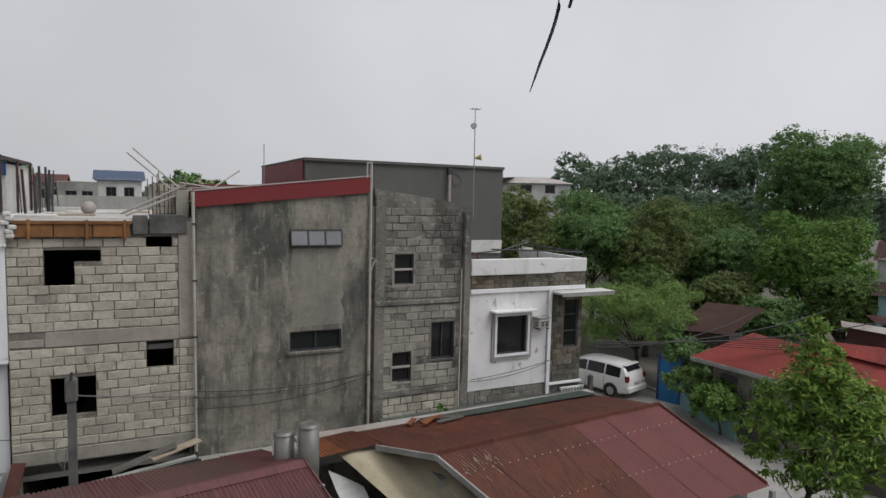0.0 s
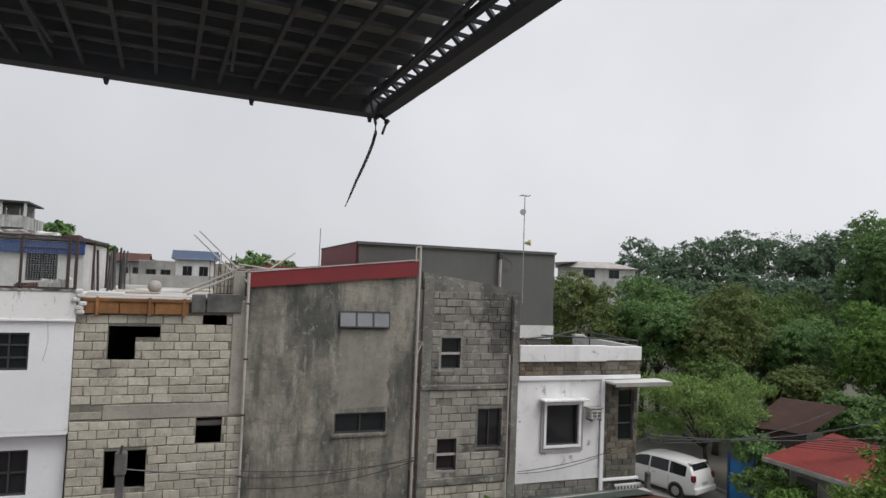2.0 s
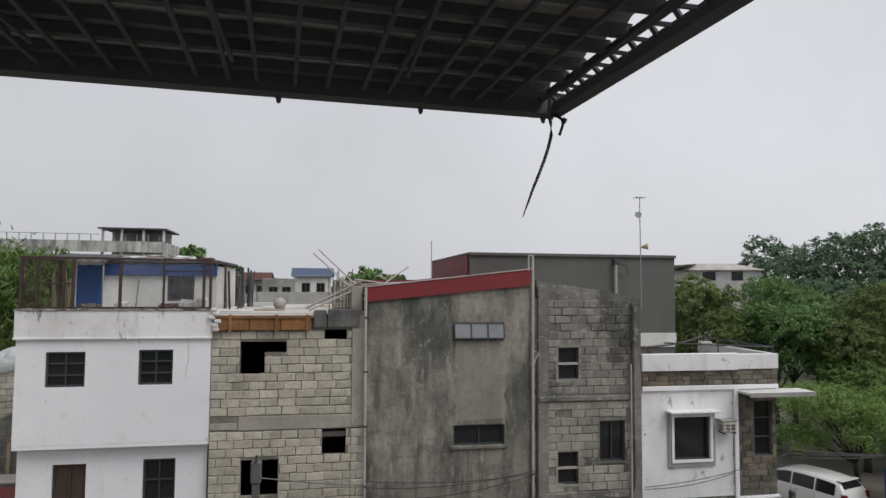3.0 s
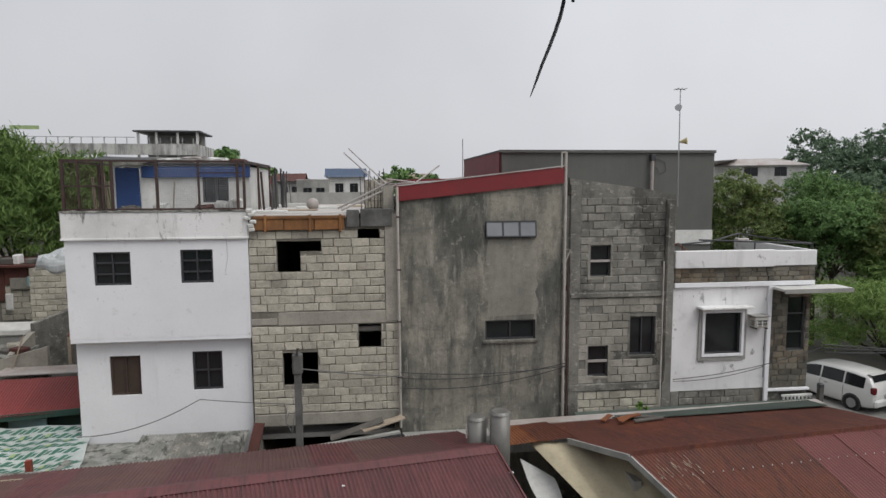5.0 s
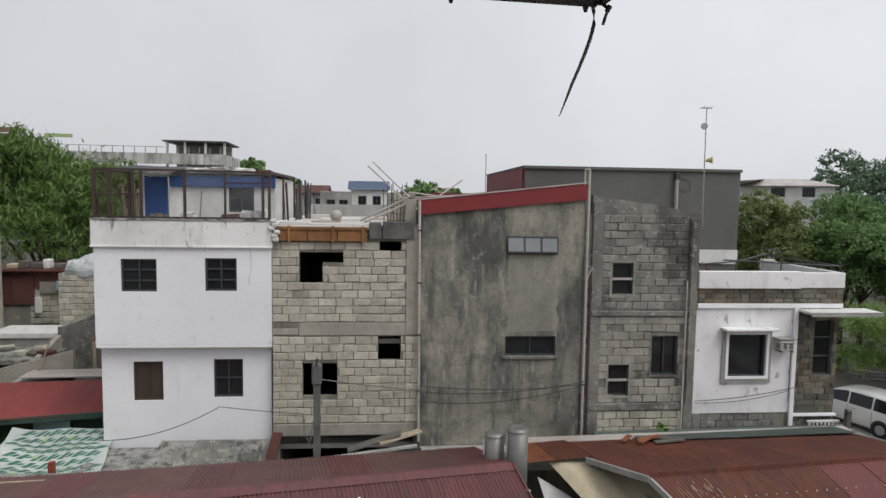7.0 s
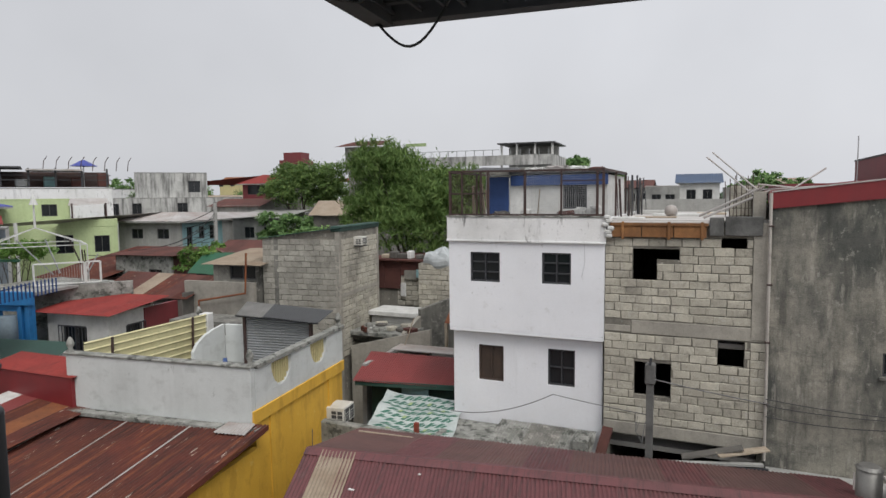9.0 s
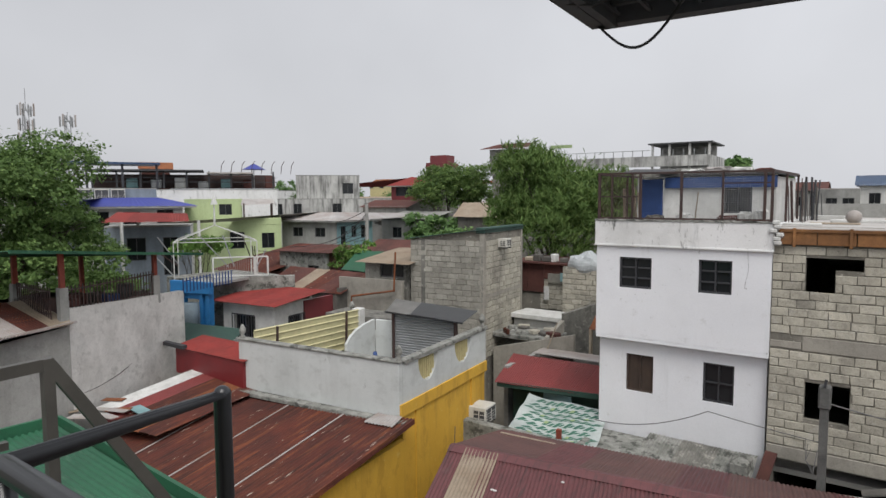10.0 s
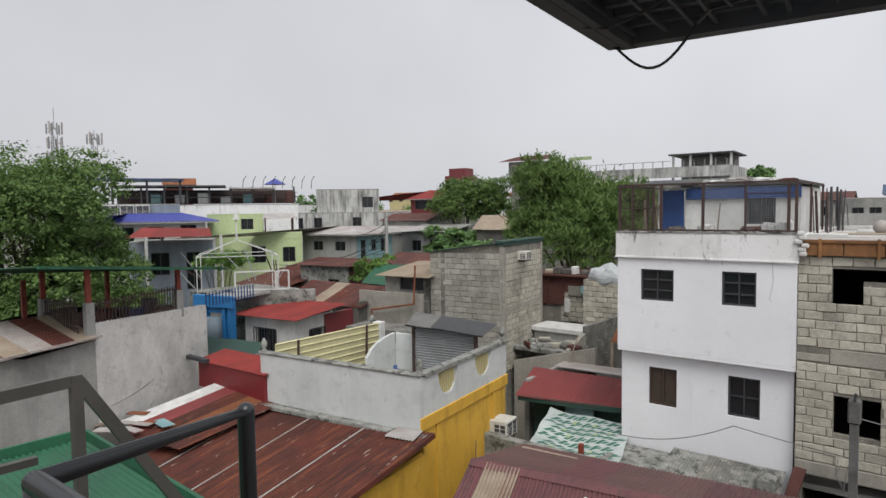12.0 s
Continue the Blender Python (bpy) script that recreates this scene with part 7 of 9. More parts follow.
gc = [Vector((-23.6, 13.9, 0)), Vector((-21.7, 16.6, 0)), Vector((-24.0, 18.0, 0)), Vector((-25.8, 15.4, 0))]
for c in gc:
    part("post", bar(bmesh.new(), c + z * 5.5, c + z * 7.2, 0.032), WHITE_DUSTY, gz)
top = sum(gc, Vector()) / 4 + z * 7.85
for a, b in zip(gc, gc[1:] + gc[:1]):
    part("beam", bar(bmesh.new(), a + z * 7.2, b + z * 7.2, 0.03), WHITE_DUSTY, gz)
    part("rafter", bar(bmesh.new(), a + z * 7.2, top, 0.03), WHITE_DUSTY, gz)
part("finial", tube(bmesh.new(), top, top + z * 0.9, 0.05, 0.03), WHITE_DUSTY, gz)
part("finial_bud", tube(bmesh.new(), top + z * 0.9, top + z * 1.3, 0.16, 0.02, 8), WHITE_DUSTY, gz)
for k in range(10):
    rng = random.Random(900 + k)
    a = gc[k % 4].lerp(gc[(k + 1) % 4], rng.random()) + z * rng.uniform(5.6, 6.2)
    lone("scrap_pipe", bar(bmesh.new(), a, a + Vector((rng.uniform(-1, 1), rng.uniform(-1, 1), rng.uniform(0.4, 1.4))), 0.04), rng.choice((WHITE_DUSTY, STEEL_BROWN, GALV)), "loose scrap pipe stacked near the gazebo", "pipe", "scrap pipes")
lone("gazebo_deck", boxes((-27, -21.2, 15.5, 19, 0, 5.4)), MOSS, "plain cement building under the gazebo deck", "building")

corner_house("grey_teal_house", "grey block house with a teal side and pale hip roof", (-33.2, 32.3), 5.3, 4.6, 7.35, CEMENT, TEAL, roof="hip", roof_mat=PALE_SHEET, rise=0.55, over=0.5, fw=[(-4.2, -3.2, 6.1, 6.8), (-2.0, -1.0, 6.1, 6.8), (-4.4, -3.5, 3.6, 4.3), (-2.4, -1.2, 3.6, 4.3)], sw=[(0.6, 1.2, 5.2, 6.9), (1.9, 2.5, 6.0, 6.9), (3.1, 4.1, 5.9, 6.9)])
corner_house("lime_house", "lime green painted house with a roof terrace", (-36.4, 29.9), 5.0, 3.2, 7.1, LIME, LIME, turn=53, roof="parapet", fw=[(-3.6, -2.6, 5.4, 6.6), (-1.4, -0.5, 5.4, 6.5)], trim=LIME)
corner_house("lime_roof_room", "lime green roof room with a pale awning", (-39.7, 28.9), 4.0, 2.6, 8.9, LIME, LIME, turn=53, z0=0.0, roof="flat", roof_mat=LIME, fw=[(-1.6, -0.7, 7.8, 8.6)])
aw = thing("pale_awning", (-39.5, 31.6, 8.5), "pale sloping awning over the lime terrace", "awning")
sheets(aw, (-39.7, 29.0, 8.98), (-38.4, 30.8, 8.98), (-37.3, 30.0, 8.62), (-38.7, 28.1, 8.52), [PALE_SHEET], seed=6)
for x, y in ((-37.4, 29.9), (-38.6, 28.3), (-38.4, 30.6)):
    part("post", bar(bmesh.new(), (x, y, 7.0), (x, y, 8.65), 0.08), STEEL_BROWN, aw)
corner_house("old_concrete_building", "big weathered white concrete building", (-49.3, 51.6), 7.0, 5.5, 11.5, WHITE_STREAKED, WHITE_STREAKED, turn=47, fw=[(-1.9, -0.7, 9.5, 10.7)], roof="flat", category="building")
corner_house("concrete_wing", "weathered grey wing of the concrete building", (-46.0, 53.2), 14.0, 3.0, 8.9, WHITE_STREAKED, CEMENT, turn=41, fw=[(-12.8, -12.0, 7.2, 8.4), (-10.8, -9.9, 7.2, 8.4), (-6.5, -5.5, 7.4, 8.4), (-3.0, -2.2, 7.4, 8.4)], roof="flat", category="building")
lt = corner_house("terrace_building", "long old building with a covered roof terrace", (-47.4, 38.5), 14, 3.0, 9.8, WHITE_OLD, WHITE_OLD, turn=56, roof="flat", category="building")[0]
tm = pose(-47.4, 38.5, 0, 0, 0, 56)
for k in range(9):
    part("post", boxes((-15.6 + 1.9 * k, -15.45 + 1.9 * k, 0.2, 0.35, 9.98, 11.5), m=tm), STEEL_DARK, lt)
part("terrace_roof", boxes((-16.2, -6.5, -0.3, 4, 11.5, 11.62), m=tm), GRILLE, lt)
part("white_awning", boxes((-6.2, -2.2, -0.3, 3, 11.3, 11.42), m=tm), PALE_SHEET, lt)
part("back_screen", boxes((-16, 0, 3.4, 3.5, 9.98, 11.3), m=tm), STEEL_BROWN, lt)
part("rail", boxes((-16, 0, 0.15, 0.2, 10.5, 10.56), (-16, 0, 0.15, 0.2, 10.9, 10.94), m=tm), STEEL_DARK, lt)
for k in range(7):
    rng = random.Random(40 + k)
    u = -13 + 2.0 * k
    lone("terrace_thing", boxes((u, u + 0.9, 1.2, 2.0, 9.98, 10.6 + rng.uniform(0, 0.6)), m=tm, bevel=0.08), rng.choice((WHITE_DUSTY, GALV, BUFF, BROWN, TEAL)), "laundry and tanks on the covered terrace", "clutter", "things on the terrace")
bm = bmesh.new()
for k in range(8):
    u = -5 + 0.9 * k
    line(bm, [tm @ Vector((u, 0.3, 11.3)), tm @ Vector((u + 0.1, 0.3, 12.1)), tm @ Vector((u + 0.35, 0.3, 12.5))], 0.03, 4)
lone("bent_rods", bm, STEEL_BROWN, "row of bent dark rods on the terrace edge", "rods", kind="stuff")
ub = thing("blue_umbrella", tuple(tm @ Vector((-2.0, 1.5, 9.98))), "blue tilted sun umbrella on the terrace", "umbrella")
part("pole", tube(bmesh.new(), tm @ Vector((-2.0, 1.5, 9.98)), tm @ Vector((-2.0, 1.5, 12.2)), 0.04), GALV, ub)
part("cover", tube(bmesh.new(), tm @ Vector((-2.0, 1.5, 11.75)), tm @ Vector((-2.0, 1.5, 12.3)), 1.1, 0.1, 8), BLUEROOF, ub)
corner_house("blue_roof_house", "white house with a bright blue roof", (-38.5, 23.4), 6.2, 3.4, 8.55, WHITE_DUSTY, WHITE_DUSTY, roof="hip", roof_mat=BLUEROOF, turn=63, rise=0.55, over=0.8, fw=[(-5.5, -4.4, 6.9, 8.2), (-3.6, -2.6, 6.9, 8.2), (-1.6, -0.6, 6.7, 8.3)], sw=[(0.8, 2.2, 7.0, 8.2)])[0]
ut = corner_house("upper_terrace_house", "grey upper storey with an open terrace", (-42.8, 24.0), 5.6, 2.4, 9.7, BLUEGREY, BLUEGREY, turn=63, roof="flat")[0]
um = pose(-42.8, 24.0, 0, 0, 0, 63)
part("terrace_roof", boxes((-9.5, 0.3, -0.4, 2.6, 11.45, 11.58), m=um), NAVY, ut)
for k in range(5):
    part("post", boxes((-8.8 + 2.2 * k, -8.65 + 2.2 * k, 0, 0.15, 9.7, 11.45), m=um), STEEL_DARK, ut)
part("wall", boxes((-9.4, -5.7, 0, 2.4, 0, 9.7), m=um), CEMENT, ut)
for k in range(3):
    a = thing("outdoor_unit", tuple(um @ Vector((-4.9 + 1.0 * k, -0.5, 9.0))), "white outdoor cooling unit on the wall", "air conditioner", "air conditioners")
    aircon(a, um @ pose(-4.9 + 1.0 * k, -0.02, 9.0), 0.9, 0.4, 0.7)
corner_house("orange_roof_house", "small far house with an orange tiled roof", (-57.4, 33.6), 2.5, 2.4, 12.0, BROWN, BROWN, turn=60, roof="gable", roof_mat=ORANGE_RUST, rise=0.6)
rc = thing("red_canopy", (-32.5, 17.6, 7), "sloping dark red canopy roof on posts", "canopy")
sheets(rc, (-36.4, 18.0, 8.25), (-33.8, 20.8, 8.15), (-31.7, 19.6, 7.75), (-32.9, 15.4, 7.8), [REDROOF], seed=9)
for x, y in ((-32.4, 16.2), (-31.2, 19.9), (-34.9, 18.4)):
    part("post", bar(bmesh.new(), (x, y, 0), (x, y, 7.8), 0.12), WHITE_DUSTY, rc)
corner_house("blue_grey_house", "pale blue grey house under the red canopy", (-33.0, 20.5), 4.5, 3, 7.4, BLUEGREY, WHITE_DUSTY, turn=55, roof="flat", fw=[(-3.4, -2.4, 5.5, 6.8), (-1.5, -0.7, 4.6, 6.8)])
corner_house("red_villa", "two storey far house with maroon roof and white rails", (-44.2, 55.5), 3.4, 4, 10.4, MAROON, CEMENT, roof="hip", roof_mat=REDROOF, rise=1.0, over=0.5, fw=[(-2.8, -0.5, 9.2, 10.2), (-2.8, -0.5, 7.0, 8.2)], category="house")
corner_house("maroon_tower", "grey tower house with a maroon top", (-43.0, 59.4), 2.6, 3.2, 12.6, MORTAR_OLD, MORTAR_OLD, roof="parapet", trim=MAROON, fw=[(-1.8, -0.8, 10.6, 11.4)])
lone("tank_room", bar(bmesh.new(), (-45.2, 60.2, 13.35), (-43.0, 60.5, 13.35), 2.0, 1.2), MAROON, "maroon painted water tank room", "roof room")
corner_house("yellow_villa", "far yellow house with a brown roof", (-85.0, 97.6), 5.0, 5, 11.9, BUFF, BUFF, roof="gable", roof_mat=ORANGE_RUST, rise=1.0, fw=[(-5.2, -4.2, 11, 11.8), (-2.6, -1.6, 11, 11.8)])
corner_house("hip_shack", "small shack with a brown gable roof", (-24.6, 40.6), 3.2, 3.0, 7.6, WOOD_GREY, WOOD_GREY, roof="gable", roof_mat=TAN, rise=1.0)
corner_house("green_gable_shed", "small shed with a green gable roof", (-19.7, 21.9), 1.6, 2.2, 5.6, GREENDARK, GREENDARK, roof="gable", roof_mat=GREENROOF, rise=0.75)
corner_house("stucco_shack", "low shack with mossy walls and sheet roof", (-24.0, 22.8), 3.4, 3.0, 6.1, MOSS, BROWN, roof="shed", roof_mat=BROWN, rise=0.15, fw=[(-1.4, -0.6, 4.6, 5.4)])
for k, (x, y, w, d, h, mt, rf, rmat) in enumerate(((-28.5, 26, 5, 4, 5.2, CEMENT, "shed", RUST), (-28.0, 33, 4, 4, 5.0, CEMENT, "gable", BROWN_DARK), (-24.5, 30.5, 3.5, 3.5, 5.6, WHITE_DUSTY, "gable", BROWN), (-38, 38.5, 5, 5, 6.8, CEMENT, "gable", TAN), (-31.5, 41, 4.5, 4, 7.2, CEMENT, "shed", CEMENT), (-37, 45, 5, 5, 8.2, CEMENT, "gable", BROWN),
                                                   (-27, 21.0, 3.5, 3, 5.0, BROWN, "shed", RUST), (-21.5, 27, 3.5, 3, 4.8, MOSS, "shed", TAN), (-30, 60, 8, 6, 8.5, WHITE_OLD, "gable", PALE_SHEET), (-58, 66, 9, 6, 8.6, CEMENT, "gable", TAN), (-66, 52, 8, 6, 10, WHITE_OLD, "flat", CEMENT), (-70, 90, 12, 8, 8.5, WHITE_DUSTY, "gable", BROWN), (-110, 80, 14, 8, 7.0, CEMENT, "gable", BROWN_DARK))):
    corner_house("quarter_house", "small crowded house with a weathered sheet roof", (x, y), w, d, h, mt, mt, roof=rf, roof_mat=rmat, rise=0.6, fw=[(-w * 0.75, -w * 0.75 + 0.9, h - 1.6, h - 0.7), (-w * 0.35, -w * 0.35 + 0.9, h - 1.6, h - 0.7)])
pole = thing("power_pole", (-29.5, 31.5, 0), "grey utility pole with tangled cables", "pole")
part("shaft", tube(bmesh.new(), (-29.4, 31.6, 0), (-29.4, 31.6, 8.6), 0.16, 0.12), CEMENT, pole)
for k in range(9):
    rng = random.Random(k)
    part("cable", line(bmesh.new(), sag((-29.4, 31.6, 8.2 - 0.25 * k), (-24 - k, 24 + rng.uniform(-2, 2), 6.6 - 0.1 * k) if k % 2 else (-37, 33 + k * 0.4, 7.2 - 0.1 * k), 0.5), 0.022, 4), CABLE, pole)
for k, (x, y, zt) in enumerate(((-102.4, 38.1, 22.8), (-100.5, 42.9, 21.5))):
    tw = thing("cell_tower", (x, y, 0), "far steel cell tower with antenna panels", "tower", "cell towers")
    for dx, dy in ((-0.3, -0.3), (0.3, -0.3), (0.0, 0.35)):
        part("leg", bar(bmesh.new(), (x + dx * 2, y + dy * 2, 0), (x + dx, y + dy, zt), 0.09), GALV, tw)
    for j in range(16):
        za, zb = zt * j / 16, zt * (j + 1) / 16
        f = 2 - j / 16
        part("brace", line(bmesh.new(), [(x - 0.3 * f, y - 0.3 * f, za), (x + 0.3 * f, y - 0.3 * f, zb), (x, y + 0.35 * f, za), (x - 0.3 * f, y - 0.3 * f, zb)], 0.035, 4), GALV, tw)
    for tier in range(1 if k else 3):
        for j in range(6):
            a = j * 1.05 + tier * 0.5
            px, py, pz = x + 1.0 * math.cos(a), y + 1.0 * math.sin(a), zt - 1.7 - 2.1 * tier
            panel = part("panel", boxes((px - 0.13, px + 0.13, py - 0.09, py + 0.09, pz, pz + 1.5 + 0.3 * (j % 2)), bevel=0.03), PALE_SHEET if (j + tier) % 2 else GALV, tw)
            part("arm", bar(bmesh.new(), (x, y, pz + 0.8), (px, py, pz + 0.8), 0.06), GALV, panel)
    part("spike", tube(bmesh.new(), (x, y, zt - 1), (x, y, zt + (2.2 if not k else 0.5)), 0.05), GALV, tw)
    part("guy_wire", line(bmesh.new(), [(x, y, zt - 2.5), (x + 2.4, y + 1.0, zt - 9)], 0.03, 4), CABLE, tw)

# long building with a roof balustrade, and the far skyline between
fb, fm_ = corner_house("balustrade_building", "long grey building with a white streaked roof parapet", (-10.6, 46.0), 17, 6, 10.9, MORTAR_OLD, MORTAR_OLD, roof="flat", turn=3, fw=[(-3.3, -2.0, 10.0, 10.7)], category="building")
part("parapet", boxes((-17, 0, -0.08, 0.1, 11.15, 11.9), (-0.1, 0.05, 0.1, 6, 10.9, 11.9), m=fm_), WHITE_STREAKED, fb)
part("pent_roof", boxes((-4.2, 0.2, 0.2, 5, 12.75, 12.85), m=fm_), GRILLE, fb)
for u in (-4.0, -2.8, -1.4, -0.1):
    part("pent_post", boxes((u, u + 0.15, 0.4, 0.55, 10.9, 12.75), m=fm_), WHITE_DUSTY, fb)
part("pent_wall", boxes((-4.0, 0, 3, 3.2, 10.9, 12.7), m=fm_), CEMENT, fb)
for k in range(24):
    part("stanchion", boxes((-16.8 + 0.72 * k, -16.75 + 0.72 * k, 0, 0.05, 11.9, 12.35), m=fm_), GALV, fb)
part("pipe_rail", boxes((-17, -4, 0, 0.04, 12.32, 12.36), m=fm_), GALV, fb)
sheets(fb, fm_ @ Vector((-17.6, 2.2, 13.6)), fm_ @ Vector((-14, 2.2, 13.6)), fm_ @ Vector((-13.6, -0.5, 13.0)), fm_ @ Vector((-18, -0.5, 13.0)), [BROWN], seed=4)
part("hut", boxes((-17.4, -14.2, 0.2, 3, 10.9, 13.0), m=fm_), CEMENT, fb)
lone("roof_sign", boxes((-12.2, -10.4, 1.0, 1.1, 12.9, 13.15), m=fm_), TARP_LIME, "faded pale green sign strip on the far roof", "sign")
sk = [(-5.3, -2.4, 59.6, 9.5, CEMENT, "flat", PALE_SHEET), (-2.6, 0.9, 61.9, 9.9, WHITE_DUSTY, "gable", NAVY), (1.4, 3.4, 64, 9.3, CEMENT, "flat", CEMENT), (-9, -6, 72, 9.6, CEMENT, "gable", BROWN), (4, 9, 75, 9.6, WHITE_OLD, "gable", TAN), (-14, -10, 80, 9.4, WHITE_DUSTY, "gable", REDROOF)]
for x0, x1, y, zt, mt, rf, rmat in sk:
    corner_house("skyline_house", "distant flat house on the skyline", (x1, y), x1 - x0, 6, zt, mt, mt, turn=2, roof=rf, roof_mat=rmat, rise=0.8, over=0.3, fw=[((x0 - x1) * 0.8, (x0 - x1) * 0.8 + 0.8, zt - 1.6, zt - 0.7), ((x0 - x1) * 0.4, (x0 - x1) * 0.4 + 0.8, zt - 1.6, zt - 0.7)])
corner_house("back_row_house", "low pale house behind the roof slab", (5, 40), 12, 6, 7.6, WHITE_OLD, CEMENT, turn=2, roof="flat", roof_mat=PALE_SHEET)

# ---- right side: lane, red roofs, van ----
corner_house("white_block_far", "far white houses with pale roofs above the trees", (47.5, 62.0), 9.0, 6, 11.0, WHITE_DUSTY, WHITE_DUSTY, turn=-30, roof="hip", roof_mat=PALE_SHEET, rise=0.8, fw=[(-6, -4.6, 9.8, 10.8), (-3, -1.8, 9.8, 10.8)])
EARLIER = set(bpy.data.objects)
rd = thing("red_roof_house_front", (24, 15, 0), "long low house with faded red corrugated roof", "house")
sheets(rd, (23.35, 18.65, 3.9), (23.1, 6.0, 3.9), (22.3, 6.0, 2.98), (20.25, 18.95, 3.08), [REDROOF], seed=131)
part("wall", boxes((20.95, 21.1, 13.2, 18.4, 0, 3.0), (21.1, 23.2, 18.25, 18.4, 0, 3.1)), MORTAR_OLD, rd)
for y in (14.0, 15.6, 17.2):
    part("shutter", boxes((20.88, 20.94, y, y + 0.8, 1.5, 2.6), bevel=0.01), GRILLE, rd)
part("white_wall", slab_wall(bmesh.new(), Vector((22.6, 6.0, 0)), Vector((21.65, 12.4, 0)), 0, 2.98, 2.98), WHITE_DUSTY, rd)
part("fascia", bar(bmesh.new(), (22.28, 6.0, 2.9), (20.22, 18.95, 3.0), 0.04, 0.16), CEMENT, rd)
sheets(rd, (23.7, 16.6, 4.08), (25.0, 6.0, 5.0), (23.2, 6.0, 3.97), (23.05, 16.0, 3.97), [REDROOF], seed=132)
part("wall", boxes((23.4, 23.55, 6.0, 16.2, 0, 3.9)), CEMENT, rd)
lone("board_fence", slab_wall(bmesh.new(), Vector((21.6, 6.5, 0)), Vector((20.7, 12.6, 0)), 0, 1.5, 1.5, 0.06), WOOD_GREY, "low weathered board fence before the white wall", "fence")
pt = thing("patched_roof_house", (28, 15, 0), "house with patched rusty and galvanized roof sheets", "house")
sheets(pt, (26.9, 16.3, 4.95), (28.2, 9.5, 5.6), (26.8, 9.2, 4.95), (25.95, 15.3, 4.85), [RUST, TAN, RUST, PALE_SHEET, BROWN, TAN], seed=133)
sheets(pt, (25.35, 16.3, 4.8), (25.7, 12.6, 4.85), (25.1, 12.6, 4.7), (24.85, 15.9, 4.68), [PALE_SHEET], seed=135)
part("wall", slab_wall(bmesh.new(), Vector((27.0, 9.6, 0)), Vector((26.3, 15.2, 0)), 0, 4.85, 4.8), BROWN, pt)
part("wall", slab_wall(bmesh.new(), Vector((25.5, 12.8, 0)), Vector((25.2, 15.8, 0)), 0, 4.66, 4.64), BROWN, pt)
corner_house("teal_wall_house", "pale teal house with brown roof", (34.2, 14.2), 5.2, 4, 5.25, TEAL, TEAL, turn=-60, roof="shed", roof_mat=BROWN_DARK, rise=0.25)
corner_house("white_row_house", "white two storey house with a brown roof", (40.4, 15.8), 7.2, 6, 6.65, WHITE_DUSTY, WHITE_DUSTY, turn=-62, roof="gable", roof_mat=BROWN_DARK, rise=0.85, over=0.2, fw=[(-6.6, -5.8, 5.75, 6.5), (-5.2, -4.4, 5.75, 6.5), (-3.4, -2.4, 5.75, 6.5)])
corner_house("grey_row_house", "grey far house with balcony and pale roof", (55.5, 25.8), 5, 6, 8.6, WHITE_DUSTY, WHITE_DUSTY, turn=-62, roof="gable", roof_mat=PALE_SHEET, rise=0.6, fw=[(-3.4, -2.2, 7.2, 8.2), (-3.6, -0.5, 4.8, 6.2)])
dk = thing("dark_roof_house", (24.5, 20.5, 0), "low house with a dark brown roof behind the lane", "house")
sheets(dk, (25.9, 23.6, 4.35), (27.2, 21.2, 4.35), (24.3, 20.6, 3.4), (22.5, 22.2, 3.4), [BROWN_DARK], seed=134)
part("wall", slab_wall(bmesh.new(), Vector((24.5, 20.9, 0)), Vector((22.8, 22.4, 0)), 0, 3.35, 3.35), BROWN_DARK, dk)
corner_house("lane_house", "small cream house with a green roof behind the tree", (19.2, 26.5), 5, 4, 3.3, WHITE_DUSTY, WHITE_DUSTY, turn=-10, roof="shed", roof_mat=GREENDARK, rise=0.5, fw=[(-2.6, -1.6, 1.4, 2.6)])
bg = thing("blue_gate", (23.2, 21.6, 0), "blue painted sheet metal gate", "gate")
part("panel", bar(bmesh.new(), (21.2, 21.7, 0.95), (21.55, 20.75, 0.95), 0.04, 1.9), SKYBLUE, bg)
for q in ((21.2, 21.7), (21.55, 20.75)):
    part("post", bar(bmesh.new(), (*q, 0), (*q, 2.15), 0.1), BLUE, bg)
gf = thing("green_fence", (23.8, 20, 0), "low green sheet fence along the lane", "fence")
part("panel", bar(bmesh.new(), (21.5, 20.6, 0.55), (20.3, 16.6, 0.55), 0.04, 1.1), TEAL, gf)
part("rail", bar(bmesh.new(), (21.5, 20.6, 1.12), (20.3, 16.6, 1.12), 0.05), GREENDARK, gf)
lone("pale_apron", bar(bmesh.new(), (18.8, 13.5, 0.03), (26, 8.5, 0.03), 3.0, 0.04), ROAD, "pale concrete apron beside the lane", "pavement", kind="structure")
gr = thing("steel_gate", (14.3, 9.2, 0), "low white slatted steel gate near the tree", "gate")
for k in range(7):
    part("slat", bar(bmesh.new(), (13.3, 9.6, 0.5 + 0.28 * k), (15.6, 7.6, 0.5 + 0.28 * k), 0.04, 0.10), PALE_SHEET, gr)
for q in ((13.3, 9.6), (15.6, 7.6)):
    part("post", bar(bmesh.new(), (*q, 0), (*q, 2.5), 0.1), CEMENT, gr)

